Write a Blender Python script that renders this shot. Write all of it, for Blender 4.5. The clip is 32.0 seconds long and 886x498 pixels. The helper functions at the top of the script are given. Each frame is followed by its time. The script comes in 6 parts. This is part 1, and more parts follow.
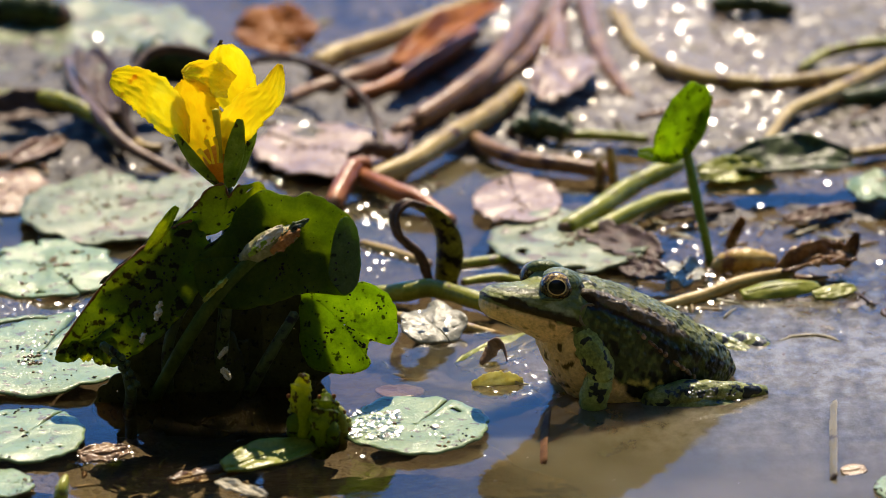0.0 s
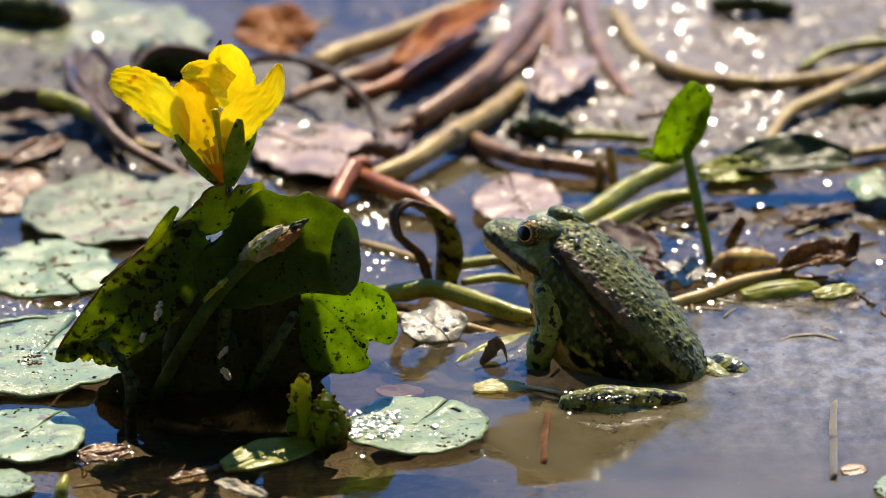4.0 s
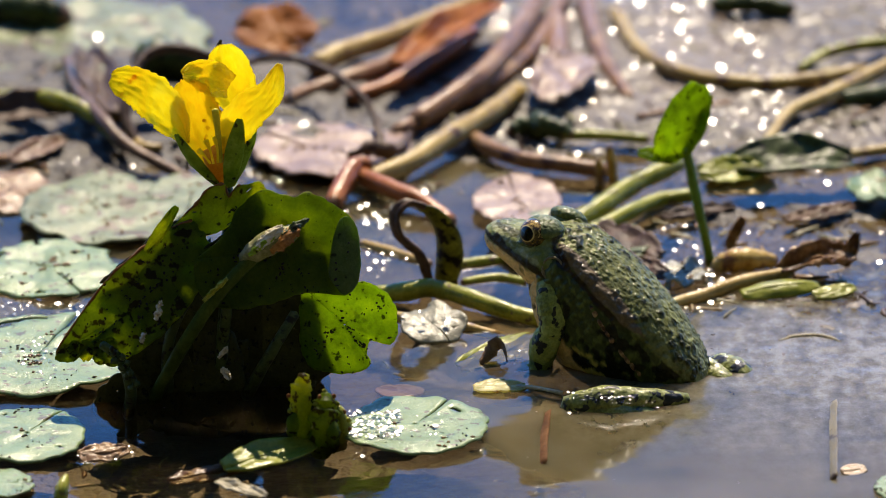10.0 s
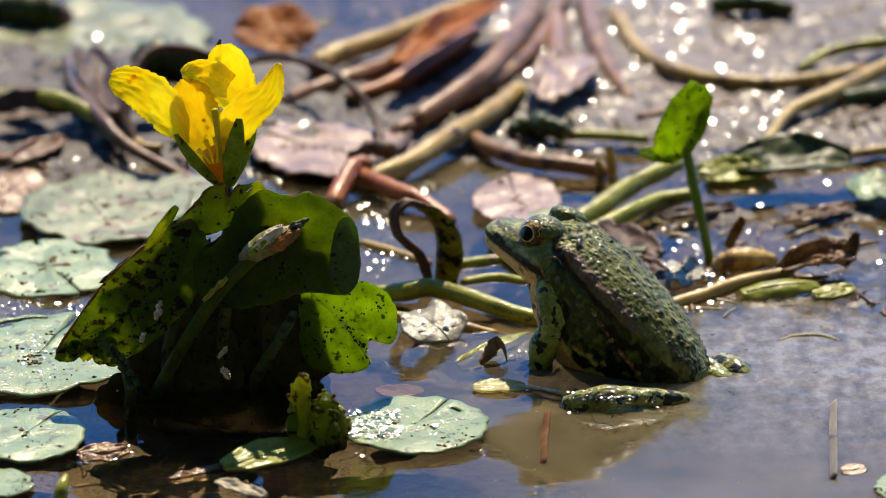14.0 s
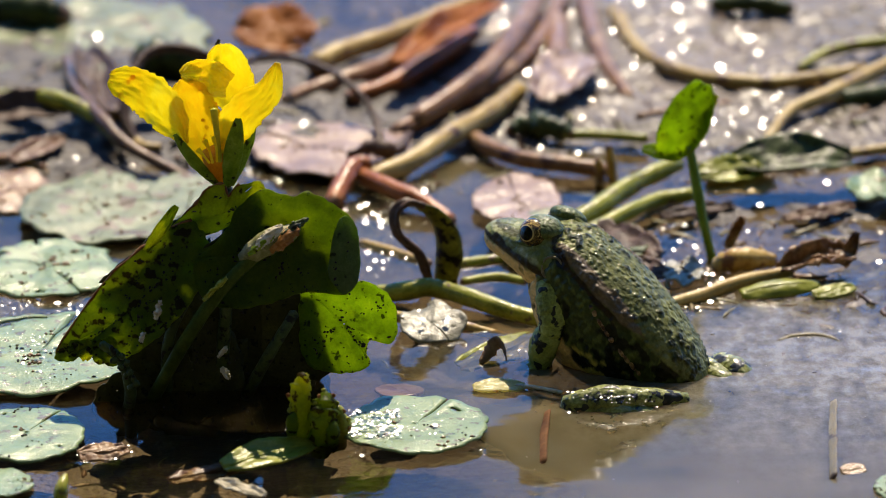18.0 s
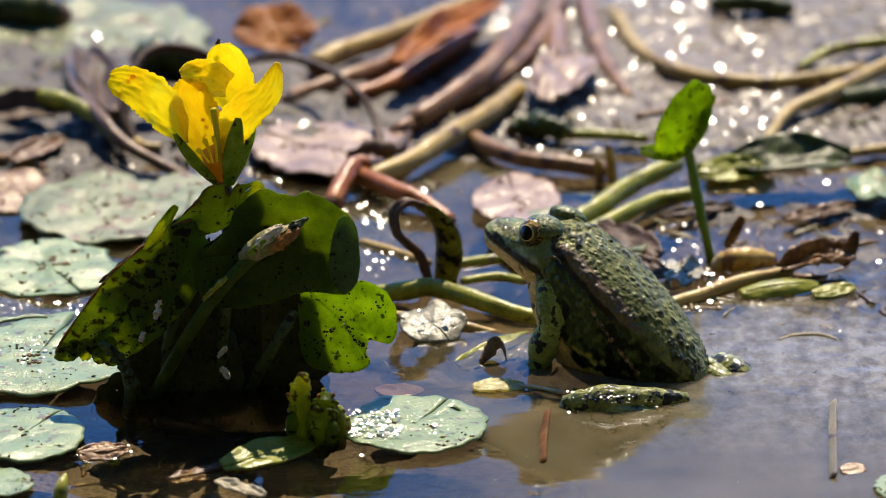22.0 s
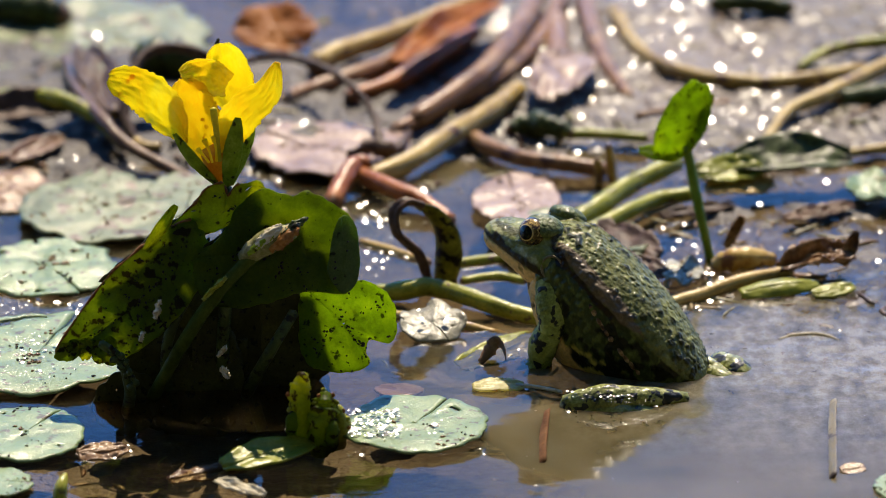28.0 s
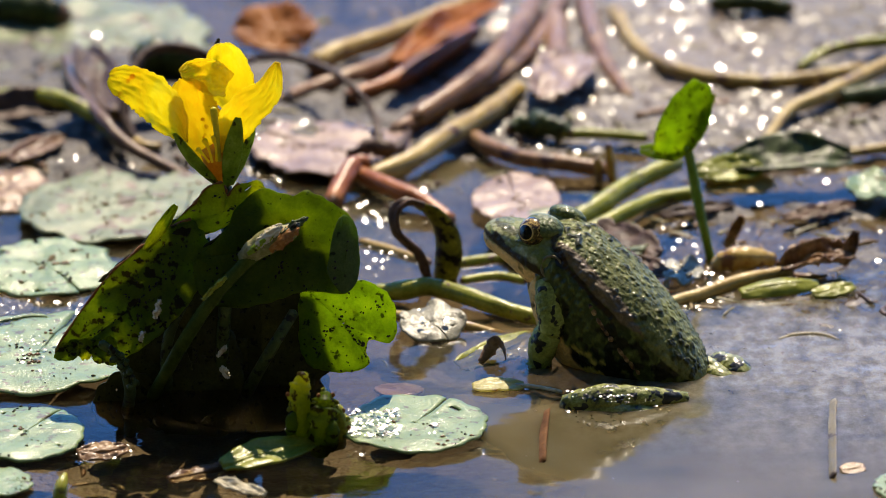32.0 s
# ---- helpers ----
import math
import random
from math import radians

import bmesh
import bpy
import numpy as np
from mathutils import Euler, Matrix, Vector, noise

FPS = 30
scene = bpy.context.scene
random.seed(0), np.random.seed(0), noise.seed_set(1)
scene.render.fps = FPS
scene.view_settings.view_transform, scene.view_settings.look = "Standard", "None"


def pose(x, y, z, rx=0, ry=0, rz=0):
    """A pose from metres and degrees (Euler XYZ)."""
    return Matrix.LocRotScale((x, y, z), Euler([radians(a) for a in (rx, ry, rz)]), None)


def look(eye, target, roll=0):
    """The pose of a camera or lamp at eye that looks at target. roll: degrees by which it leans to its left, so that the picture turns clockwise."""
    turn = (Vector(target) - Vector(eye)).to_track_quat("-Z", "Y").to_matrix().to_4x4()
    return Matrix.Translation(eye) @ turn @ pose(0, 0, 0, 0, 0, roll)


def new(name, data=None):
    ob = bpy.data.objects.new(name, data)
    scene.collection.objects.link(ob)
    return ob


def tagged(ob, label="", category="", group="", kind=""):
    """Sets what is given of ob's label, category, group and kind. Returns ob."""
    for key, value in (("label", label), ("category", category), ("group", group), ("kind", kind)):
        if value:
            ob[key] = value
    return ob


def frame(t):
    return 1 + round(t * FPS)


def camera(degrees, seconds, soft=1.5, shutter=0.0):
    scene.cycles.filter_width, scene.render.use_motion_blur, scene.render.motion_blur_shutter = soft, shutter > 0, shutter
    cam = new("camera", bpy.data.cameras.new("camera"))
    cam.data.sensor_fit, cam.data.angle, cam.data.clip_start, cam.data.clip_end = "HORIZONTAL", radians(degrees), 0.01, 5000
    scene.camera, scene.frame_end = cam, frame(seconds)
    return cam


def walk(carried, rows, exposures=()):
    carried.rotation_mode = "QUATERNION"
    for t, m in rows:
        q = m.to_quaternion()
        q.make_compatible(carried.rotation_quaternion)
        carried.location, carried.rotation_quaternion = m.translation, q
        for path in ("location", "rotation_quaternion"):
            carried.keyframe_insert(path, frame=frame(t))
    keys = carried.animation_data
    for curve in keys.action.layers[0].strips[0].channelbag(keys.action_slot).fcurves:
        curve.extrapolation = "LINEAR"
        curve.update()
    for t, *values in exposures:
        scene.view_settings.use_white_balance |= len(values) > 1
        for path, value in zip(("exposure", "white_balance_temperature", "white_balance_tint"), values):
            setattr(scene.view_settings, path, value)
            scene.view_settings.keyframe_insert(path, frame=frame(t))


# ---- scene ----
# Lengths below are millimetres unless a name says otherwise; MM turns them into metres.
MM = 0.001

# ---- camera: a long lens on a tripod that settles by a hair's breadth ----
cam = camera(5.1303, 32.0, soft=0.6)
EYE = Vector((0.0, -2.33395, 0.89592))
walk(cam, [
    (0.0, look(EYE, (0.00000, 0.0000, 0.0000))),
    (9.0, look(EYE, (0.00000, -0.0001, 0.0000))),
    (20.0, look(EYE, (0.00015, -0.0006, 0.0000))),
    (32.0, look(EYE, (0.00025, -0.0011, 0.0000))),
], exposures=[(0.0, 1.08, 6300, 12), (3.0, 1.08, 6300, 12), (9.0, 1.06, 6300, 12), (20.0, 1.03, 6300, 12), (28.0, 1.06, 6300, 12), (32.0, 1.08, 6300, 12)])
cam.data.dof.use_dof = True
cam.data.dof.focus_distance = 2.405
cam.data.dof.aperture_fstop = 14.0

# ---- light: a high sun behind the subject, clear blue sky ----
SUN_ELEVATION, SUN_ROTATION = radians(52), radians(6)
world = bpy.data.worlds.new("sky")
scene.world = world
world.use_nodes = True
sky = world.node_tree.nodes.new("ShaderNodeTexSky")
sky.sky_type = "NISHITA"
sky.sun_disc = False
sky.sun_elevation, sky.sun_rotation = SUN_ELEVATION, SUN_ROTATION
sky.altitude, sky.air_density, sky.dust_density, sky.ozone_density = 1500, 0.7, 0.0, 9.0
deep = world.node_tree.nodes.new("ShaderNodeMix")  # a deep, clear blue sky
deep.data_type, deep.blend_type = "RGBA", "MULTIPLY"
deep.inputs[0].default_value = 1.0
deep.inputs[7].default_value = (0.68, 1.0, 1.10, 1)
world.node_tree.links.new(sky.outputs[0], deep.inputs[6])
world.node_tree.links.new(deep.outputs[2], world.node_tree.nodes["Background"].inputs[0])
world.node_tree.nodes["Background"].inputs[1].default_value = 0.15
sun_way = Vector((math.sin(SUN_ROTATION) * math.cos(SUN_ELEVATION), math.cos(SUN_ROTATION) * math.cos(SUN_ELEVATION), math.sin(SUN_ELEVATION)))
sun = new("sun", bpy.data.lights.new("sun", "SUN"))
sun.data.energy, sun.data.angle, sun.data.color = 4.1, radians(0.55), (1.0, 0.85, 0.62)
sun.matrix_world = look(sun_way * 5, (0, 0, 0))


# ---- materials ----
class Nodes:
    """A short way to write node trees."""

    def __init__(self, name):
        self.mat = bpy.data.materials.new(name)
        self.mat.use_nodes = True
        self.tree = self.mat.node_tree
        self.tree.nodes.clear()
        self.out = self.add("ShaderNodeOutputMaterial")

    def add(self, kind, **inputs):
        n = self.tree.nodes.new(kind)
        for key, value in inputs.items():
            self.put(n, key.replace("_", " "), value)
        return n

    def put(self, n, key, value):
        socket = n.inputs[int(key)] if key.isdigit() else n.inputs[key]
        if isinstance(value, bpy.types.NodeSocket):
            self.tree.links.new(value, socket)
        else:
            socket.default_value = value

    def coords(self):
        return self.add("ShaderNodeTexCoord").outputs["Object"]

    def noise(self, at, scale, detail=3.0, rough=0.55, stretch=None):
        if stretch:
            m = self.add("ShaderNodeMapping", Vector=at)
            m.inputs["Scale"].default_value = stretch
            at = m.outputs[0]
        return self.add("ShaderNodeTexNoise", Vector=at, Scale=scale, Detail=detail, Roughness=rough).outputs[0]

    def near(self, at, centre, reach, most):
        """most at the centre, falling smoothly to nothing at reach (m): a patch with a soft, uneven edge."""
        d = self.add("ShaderNodeVectorMath")
        d.operation = "DISTANCE"
        self.put(d, "0", at)
        d.inputs[1].default_value = centre
        far = self.math("ADD", self.math("MULTIPLY", d.outputs["Value"], 1 / reach), self.math("MULTIPLY", self.math("SUBTRACT", self.noise(at, 18, 3, 0.6), 0.5), 0.5))
        return self.math("MULTIPLY", self.ramp(far, (0.25, 1.0), (1.0, 0.0)), most)

    def ramp(self, fac, *stops):
        r = self.add("ShaderNodeValToRGB", Fac=fac)
        els = r.color_ramp.elements
        while len(els) < len(stops):
            els.new(0.5)
        for el, (at, c) in zip(els, stops):
            el.position = at
            el.color = (c, c, c, 1) if isinstance(c, (int, float)) else (*c, 1)
        return r.outputs[0]

    def mix(self, fac, a, b, blend="MIX"):
        m = self.tree.nodes.new("ShaderNodeMix")
        m.data_type, m.blend_type = "RGBA", blend
        for i, value in ((0, fac), (6, a), (7, b)):
            if isinstance(value, bpy.types.NodeSocket):
                self.tree.links.new(value, m.inputs[i])
            elif i == 0:
                m.inputs[i].default_value = value
            else:
                m.inputs[i].default_value = (*value, 1)
        return m.outputs[2]

    def math(self, op, a, b=0.0):
        m = self.add("ShaderNodeMath")
        m.operation = op
        self.put(m, "0", a)
        self.put(m, "1", b)
        return m.outputs[0]

    def bump(self, height, strength, distance, normal=None):
        b = self.add("ShaderNodeBump", Height=height, Strength=strength, Distance=distance)
        if normal is not None:
            self.put(b, "Normal", normal)
        return b.outputs[0]

    def mixed(self, fac, a, b):
        m = self.add("ShaderNodeMixShader")
        self.put(m, "0", fac)
        self.put(m, "1", a)
        self.put(m, "2", b)
        return m.outputs[0]

    def done(self, shader):
        self.put(self.out, "Surface", shader)
        return self.mat


def tissue(name, dark, mid, light, scale=250, spread=0.18, rough=0.42, bump=0.4, grain=1400, through_light=0.0, through_colour=None, stretch=None, spots=None, spot_scale=500, spot_cut=0.66, coat=0.0, spec=0.17):
    """Plant tissue, skin, mud: three tones in two sizes of noise, fine relief, and, for leaves, light that passes through."""
    n = Nodes(name)
    at = n.coords()
    random_shift = n.add("ShaderNodeObjectInfo").outputs["Random"]
    shifted = n.add("ShaderNodeVectorMath")
    n.put(shifted, "0", at)
    n.put(shifted, "1", random_shift)
    at = shifted.outputs[0]
    big = n.noise(at, scale, 4, 0.6, stretch)
    fine = n.noise(at, grain, 3, 0.6, stretch)
    both = n.math("ADD", n.math("MULTIPLY", big, 0.7), n.math("MULTIPLY", fine, 0.3))
    colour = n.ramp(both, (0.5 - spread, dark), (0.5, mid), (0.5 + spread, light))
    if spots:
        s = n.ramp(n.noise(at, spot_scale, 2, 0.5), (spot_cut - 0.04, 0.0), (spot_cut + 0.03, 1.0))
        colour = n.mix(s, colour, spots)
    normal = n.bump(both, bump, 0.0009)
    p = n.add("ShaderNodeBsdfPrincipled", Base_Color=colour, Normal=normal, Roughness=n.ramp(fine, (0.3, max(rough - 0.12, 0.03)), (0.7, min(rough + 0.12, 1.0))))
    p.inputs["Specular IOR Level"].default_value = spec
    p.inputs["Coat Weight"].default_value = coat
    p.inputs["Coat Roughness"].default_value = 0.17
    if coat:
        n.put(p, "Coat Normal", normal)
    shader = p.outputs[0]
    if through_light:
        tint = n.mix(1.0, colour, through_colour, "MULTIPLY") if through_colour else colour
        tr = n.add("ShaderNodeBsdfTranslucent", Color=tint, Normal=normal)
        shader = n.mixed(through_light, shader, tr.outputs[0])
    return n.done(shader)


def water_material():
    """Clear skin over silty water: smooth and brown in the open, crumbly and pale where the mud lies just below it."""
    n = Nodes("water")
    at = n.coords()
    swell = n.noise(at, 28, 2, 0.5, (1.0, 2.6, 1.0))
    ripple = n.noise(at, 160, 2, 0.5, (1.0, 2.2, 1.0))
    swells = n.bump(ripple, 0.035, 0.0008, n.bump(swell, 0.10, 0.0022))
    crumb = n.noise(at, 210, 5, 0.62, (1.0, 0.7, 1.0))
    bank = n.near(at, (0.112, -0.052, 0), 0.118, 1.0)
    # Silt darkened where the clump's shade falls; further patches over dark mud and pools
    shade_and_dark_water = n.near(at, (-0.070, -0.145, 0), 0.085, 0.42)
    shade_and_dark_water = n.math("MAXIMUM", shade_and_dark_water, n.math("MAXIMUM", n.near(at, (0.080, 0.016, 0), 0.085, 0.45), n.math("MAXIMUM", n.near(at, (0.022, -0.030, 0), 0.055, 0.30), n.math("MAXIMUM", n.near(at, (-0.042, 0.195, 0), 0.075, 0.5), n.near(at, (-0.105, 0.080, 0), 0.09, 0.4)))))
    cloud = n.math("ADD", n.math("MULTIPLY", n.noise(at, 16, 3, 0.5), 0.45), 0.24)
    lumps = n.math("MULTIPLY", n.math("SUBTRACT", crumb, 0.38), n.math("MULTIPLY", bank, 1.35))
    silt = n.math("SUBTRACT", n.math("ADD", cloud, n.math("ADD", lumps, n.math("MULTIPLY", bank, 0.10))), shade_and_dark_water)
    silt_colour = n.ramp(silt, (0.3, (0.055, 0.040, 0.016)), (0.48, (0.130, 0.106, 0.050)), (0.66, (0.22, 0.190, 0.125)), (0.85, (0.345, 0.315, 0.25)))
    murk = n.add("ShaderNodeSubsurfaceScattering", Color=silt_colour, Scale=0.010, Normal=n.bump(crumb, n.math("MULTIPLY", bank, 1.0), 0.0030))
    murk.falloff = "BURLEY"
    murk.inputs["Radius"].default_value = (1.0, 0.85, 0.6)
    clear = n.add("ShaderNodeBsdfTransparent", Color=(0.90, 0.80, 0.60, 1))
    inside = n.mixed(n.ramp(silt, (0.15, 0.12), (0.3, 0.34), (0.5, 0.62), (0.8, 0.72)), clear.outputs[0], murk.outputs[0])
    normal = n.bump(n.noise(at, 120, 4, 0.6, (0.7, 1.2, 1.0)), n.math("MULTIPLY", bank, 0.4), 0.0014, swells)
    gloss = n.add("ShaderNodeBsdfGlossy", Color=(1, 1, 1, 1), Roughness=0.015, Normal=normal)
    fresnel = n.add("ShaderNodeFresnel", IOR=1.333, Normal=normal)
    return n.done(n.mixed(fresnel.outputs[0], inside, gloss.outputs[0]))


def litter_material():
    """Bits of dead plant, each in its own shade of brown, tan or olive."""
    n = Nodes("plant_litter")
    own = n.add("ShaderNodeNewGeometry").outputs["Random Per Island"]
    colour = n.ramp(own, (0.0, (0.05, 0.026, 0.012)), (0.3, (0.16, 0.085, 0.04)), (0.55, (0.30, 0.19, 0.09)), (0.8, (0.20, 0.19, 0.05)), (1.0, (0.42, 0.34, 0.22)))
    colour = n.mix(0.5, colour, n.ramp(n.noise(n.coords(), 500, 3, 0.6), (0.3, 0.25), (0.7, 0.95)), "MULTIPLY")
    p = n.add("ShaderNodeBsdfPrincipled", Base_Color=colour, Roughness=0.42)
    p.inputs["Specular IOR Level"].default_value = 0.3
    return n.done(p.outputs[0])


def mud_material():
    n = Nodes("wet_mud")
    at = n.coords()
    big = n.noise(at, 22, 5, 0.6)
    fine = n.noise(at, 420, 4, 0.65)
    both = n.math("ADD", n.math("MULTIPLY", big, 0.6), n.math("MULTIPLY", fine, 0.4))
    colour = n.ramp(both, (0.34, (0.035, 0.020, 0.011)), (0.5, (0.086, 0.060, 0.045)), (0.66, (0.165, 0.125, 0.102)))
    # Dark brown mud patches; by the clump and left stems, shade painted into the colour
    dark_mud_shade = n.math("MAXIMUM", n.near(at, (-0.10, 0.090, 0), 0.17, 1.0), n.math("MAXIMUM", n.near(at, (0.085, 0.030, 0), 0.085, 0.85), n.math("MAXIMUM", n.near(at, (-0.040, 0.200, 0), 0.075, 1.0), n.near(at, (-0.050, -0.155, 0), 0.15, 0.92))))
    colour = n.mix(dark_mud_shade, colour, (0.20, 0.14, 0.07), "MULTIPLY")
    lumps = n.noise(at, 110, 3, 0.5)
    normal = n.bump(fine, 0.6, 0.0014, n.bump(lumps, 1.0, 0.0034))
    p = n.add("ShaderNodeBsdfPrincipled", Base_Color=colour, Normal=normal, Roughness=0.6)
    height = n.add("ShaderNodeSeparateXYZ", Vector=at).outputs[2]
    film = n.ramp(n.math("ADD", n.math("MULTIPLY", height, 400.0), 0.5), (0.45, 0.0), (0.6, 0.14))
    n.put(p, "Coat Weight", n.math("MULTIPLY", film, n.math("SUBTRACT", 1.0, n.math("MULTIPLY", dark_mud_shade, 0.92))))
    p.inputs["Coat Roughness"].default_value = 0.30
    n.put(p, "Coat Normal", n.bump(n.noise(at, 95, 2, 0.45), 1.0, 0.0020))
    return n.done(p.outputs[0])


def clear_water(name, rough):
    n = Nodes(name)
    gloss = n.add("ShaderNodeBsdfGlossy", Color=(1, 1, 1, 1), Roughness=rough)
    clear = n.add("ShaderNodeBsdfTransparent", Color=(0.97, 0.96, 0.94, 1))
    return n.done(n.mixed(n.add("ShaderNodeFresnel", IOR=1.333).outputs[0], clear.outputs[0], gloss.outputs[0]))


BEAD = clear_water("clear_water", 0.12)
BEAD_SOFT = clear_water("water_film", 0.13)
WATER = water_material()
MUD = mud_material()
LITTER = litter_material()
PAD = tissue("floating_leaf", (0.08, 0.13, 0.042), (0.15, 0.215, 0.08), (0.24, 0.30, 0.135), 120, rough=0.5, bump=0.7, spots=(0.07, 0.055, 0.02), spot_scale=420, spot_cut=0.64, coat=0.32, spec=0.22)
PAD_GREY = tissue("weathered_leaf", (0.075, 0.09, 0.036), (0.15, 0.175, 0.08), (0.25, 0.27, 0.15), 90, rough=0.5, bump=0.8, spots=(0.09, 0.06, 0.025), spot_scale=200, spot_cut=0.60, coat=0.2, spec=0.22)
# Dark copy of the leaf: shade inside the clump is put into its colour
LEAF_SHADED = tissue("shaded_inner_leaf", (0.024, 0.024, 0.005), (0.046, 0.044, 0.010), (0.080, 0.078, 0.018), 140, rough=0.5, bump=0.6, through_light=0.30, through_colour=(1.4, 1.5, 0.4), spots=(0.008, 0.010, 0.004), spot_scale=620, spot_cut=0.65)
# Bright copy of the leaf, tinted up for the sun shining through it
LEAF_BRIGHT = tissue("backlit_leaf", (0.05, 0.08, 0.005), (0.075, 0.125, 0.007), (0.11, 0.16, 0.012), 140, rough=0.5, bump=0.4, through_light=0.68, through_colour=(5.6, 4.5, 0.6), spots=(0.015, 0.024, 0.004), spot_scale=520, spot_cut=0.655)
LEAF_MID = tissue("midtone_leaf", (0.05, 0.078, 0.007), (0.08, 0.12, 0.010), (0.115, 0.16, 0.018), 140, rough=0.5, bump=0.4, through_light=0.64, through_colour=(4.1, 3.3, 0.4), spots=(0.020, 0.018, 0.006), spot_scale=430, spot_cut=0.59)
LEAF_PLAIN = tissue("shaded_green_leaf", (0.045, 0.070, 0.007), (0.075, 0.112, 0.010), (0.115, 0.155, 0.018), 90, rough=0.5, bump=0.5, through_light=0.64, through_colour=(3.9, 3.3, 0.4), spots=(0.012, 0.018, 0.005), spot_scale=700, spot_cut=0.70)
LEAF_TIP = tissue("tattered_leaf", (0.06, 0.085, 0.006), (0.10, 0.135, 0.009), (0.15, 0.18, 0.016), 140, rough=0.5, bump=0.4, through_light=0.68, through_colour=(5.0, 3.9, 0.5), spots=(0.02, 0.016, 0.005), spot_scale=400, spot_cut=0.66)
LEAF_GREY = tissue("leaf_face", (0.05, 0.075, 0.022), (0.09, 0.125, 0.042), (0.15, 0.19, 0.075), 140, rough=0.45, bump=0.5, coat=0.08, through_light=0.55, through_colour=(2.2, 2.4, 0.6), spots=(0.03, 0.035, 0.012), spot_scale=420, spot_cut=0.68)
CRUMB_OLIVE = tissue("olive_crumbs", (0.07, 0.052, 0.018), (0.14, 0.11, 0.04), (0.25, 0.20, 0.09), 300, rough=0.6)
HUSK_RIM = tissue("withered_rim", (0.10, 0.035, 0.008), (0.22, 0.09, 0.02), (0.36, 0.18, 0.05), 300, rough=0.5, through_light=0.3)
WET_LEAF = tissue("wet_whitish_leaf", (0.12, 0.11, 0.06), (0.23, 0.21, 0.13), (0.38, 0.35, 0.25), 110, rough=0.4, bump=0.9, coat=0.28, spec=0.3)
PETAL = tissue("yellow_petal", (0.95, 0.74, 0.006), (0.97, 0.84, 0.015), (0.98, 0.90, 0.11), 150, spread=0.2, rough=0.36, bump=0.5, grain=900, through_light=0.62, stretch=(1, 1, 0.5), coat=0.2, spots=(0.80, 0.42, 0.01), spot_scale=240, spot_cut=0.72)
PETAL_DEEP = tissue("deep_yellow_petal", (0.92, 0.66, 0.005), (0.96, 0.79, 0.010), (0.98, 0.87, 0.05), 150, spread=0.2, rough=0.4, bump=0.5, grain=900, through_light=0.55, stretch=(1, 1, 0.5), coat=0.1, spots=(0.50, 0.26, 0.01), spot_scale=300, spot_cut=0.70)
THROAT = tissue("orange_throat", (0.55, 0.25, 0.01), (0.72, 0.38, 0.02), (0.80, 0.50, 0.05), 300, rough=0.5, through_light=0.4)
SEPAL = tissue("green_sepal", (0.12, 0.18, 0.012), (0.22, 0.31, 0.024), (0.34, 0.42, 0.06), 260, rough=0.4, bump=0.7, through_light=0.45, through_colour=(1.4, 1.4, 0.8), spots=(0.05, 0.05, 0.015), spot_scale=420, spot_cut=0.64, spec=0.1)
PISTIL = tissue("yellow_pistil", (0.40, 0.36, 0.02), (0.55, 0.50, 0.03), (0.70, 0.62, 0.06), 300, rough=0.4, through_light=0.3)
STEM_FRESH = tissue("fresh_green_stem", (0.06, 0.12, 0.01), (0.12, 0.21, 0.018), (0.20, 0.30, 0.04), 130, rough=0.36, bump=0.4, coat=0.2, through_light=0.2)
STEM_GREEN = tissue("green_stem", (0.12, 0.125, 0.008), (0.24, 0.24, 0.018), (0.37, 0.35, 0.05), 130, rough=0.36, bump=0.6, coat=0.2, spec=0.15, spots=(0.10, 0.06, 0.03), spot_scale=300, spot_cut=0.66)
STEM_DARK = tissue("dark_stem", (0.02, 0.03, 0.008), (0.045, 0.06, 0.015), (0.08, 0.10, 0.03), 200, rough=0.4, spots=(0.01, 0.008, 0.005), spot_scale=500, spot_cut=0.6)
STEM_TAN = tissue("tan_stem", (0.20, 0.12, 0.03), (0.37, 0.25, 0.07), (0.52, 0.39, 0.14), 90, rough=0.36, bump=0.5, coat=0.12, spots=(0.16, 0.09, 0.05), spot_scale=160, spot_cut=0.64)
STEM_ROSE = tissue("rose_brown_stem", (0.09, 0.04, 0.015), (0.25, 0.13, 0.06), (0.42, 0.28, 0.15), 80, rough=0.34, bump=0.5, coat=0.12, spots=(0.08, 0.04, 0.03), spot_scale=150, spot_cut=0.66)
STEM_RUST = tissue("rust_brown_stem", (0.11, 0.03, 0.008), (0.30, 0.095, 0.025), (0.47, 0.19, 0.06), 80, rough=0.34, bump=0.5, coat=0.12)
RUST_LEAF = tissue("rust_leaf", (0.16, 0.04, 0.006), (0.36, 0.11, 0.016), (0.52, 0.21, 0.045), 90, rough=0.42, bump=0.6, through_light=0.25)
SUNK_STEM = tissue("water_logged_stem", (0.085, 0.062, 0.028), (0.18, 0.145, 0.075), (0.30, 0.25, 0.15), 160, rough=0.4, bump=0.6, stretch=(1.0, 0.15, 1.0), spots=(0.06, 0.04, 0.025), spot_scale=180, spot_cut=0.6)
POD = tissue("green_pod", (0.10, 0.10, 0.03), (0.22, 0.21, 0.08), (0.42, 0.38, 0.20), 260, rough=0.45, bump=0.7, through_light=0.2)
HUSK = tissue("rust_husk", (0.25, 0.09, 0.02), (0.48, 0.22, 0.06), (0.65, 0.42, 0.20), 250, rough=0.45, through_light=0.35)
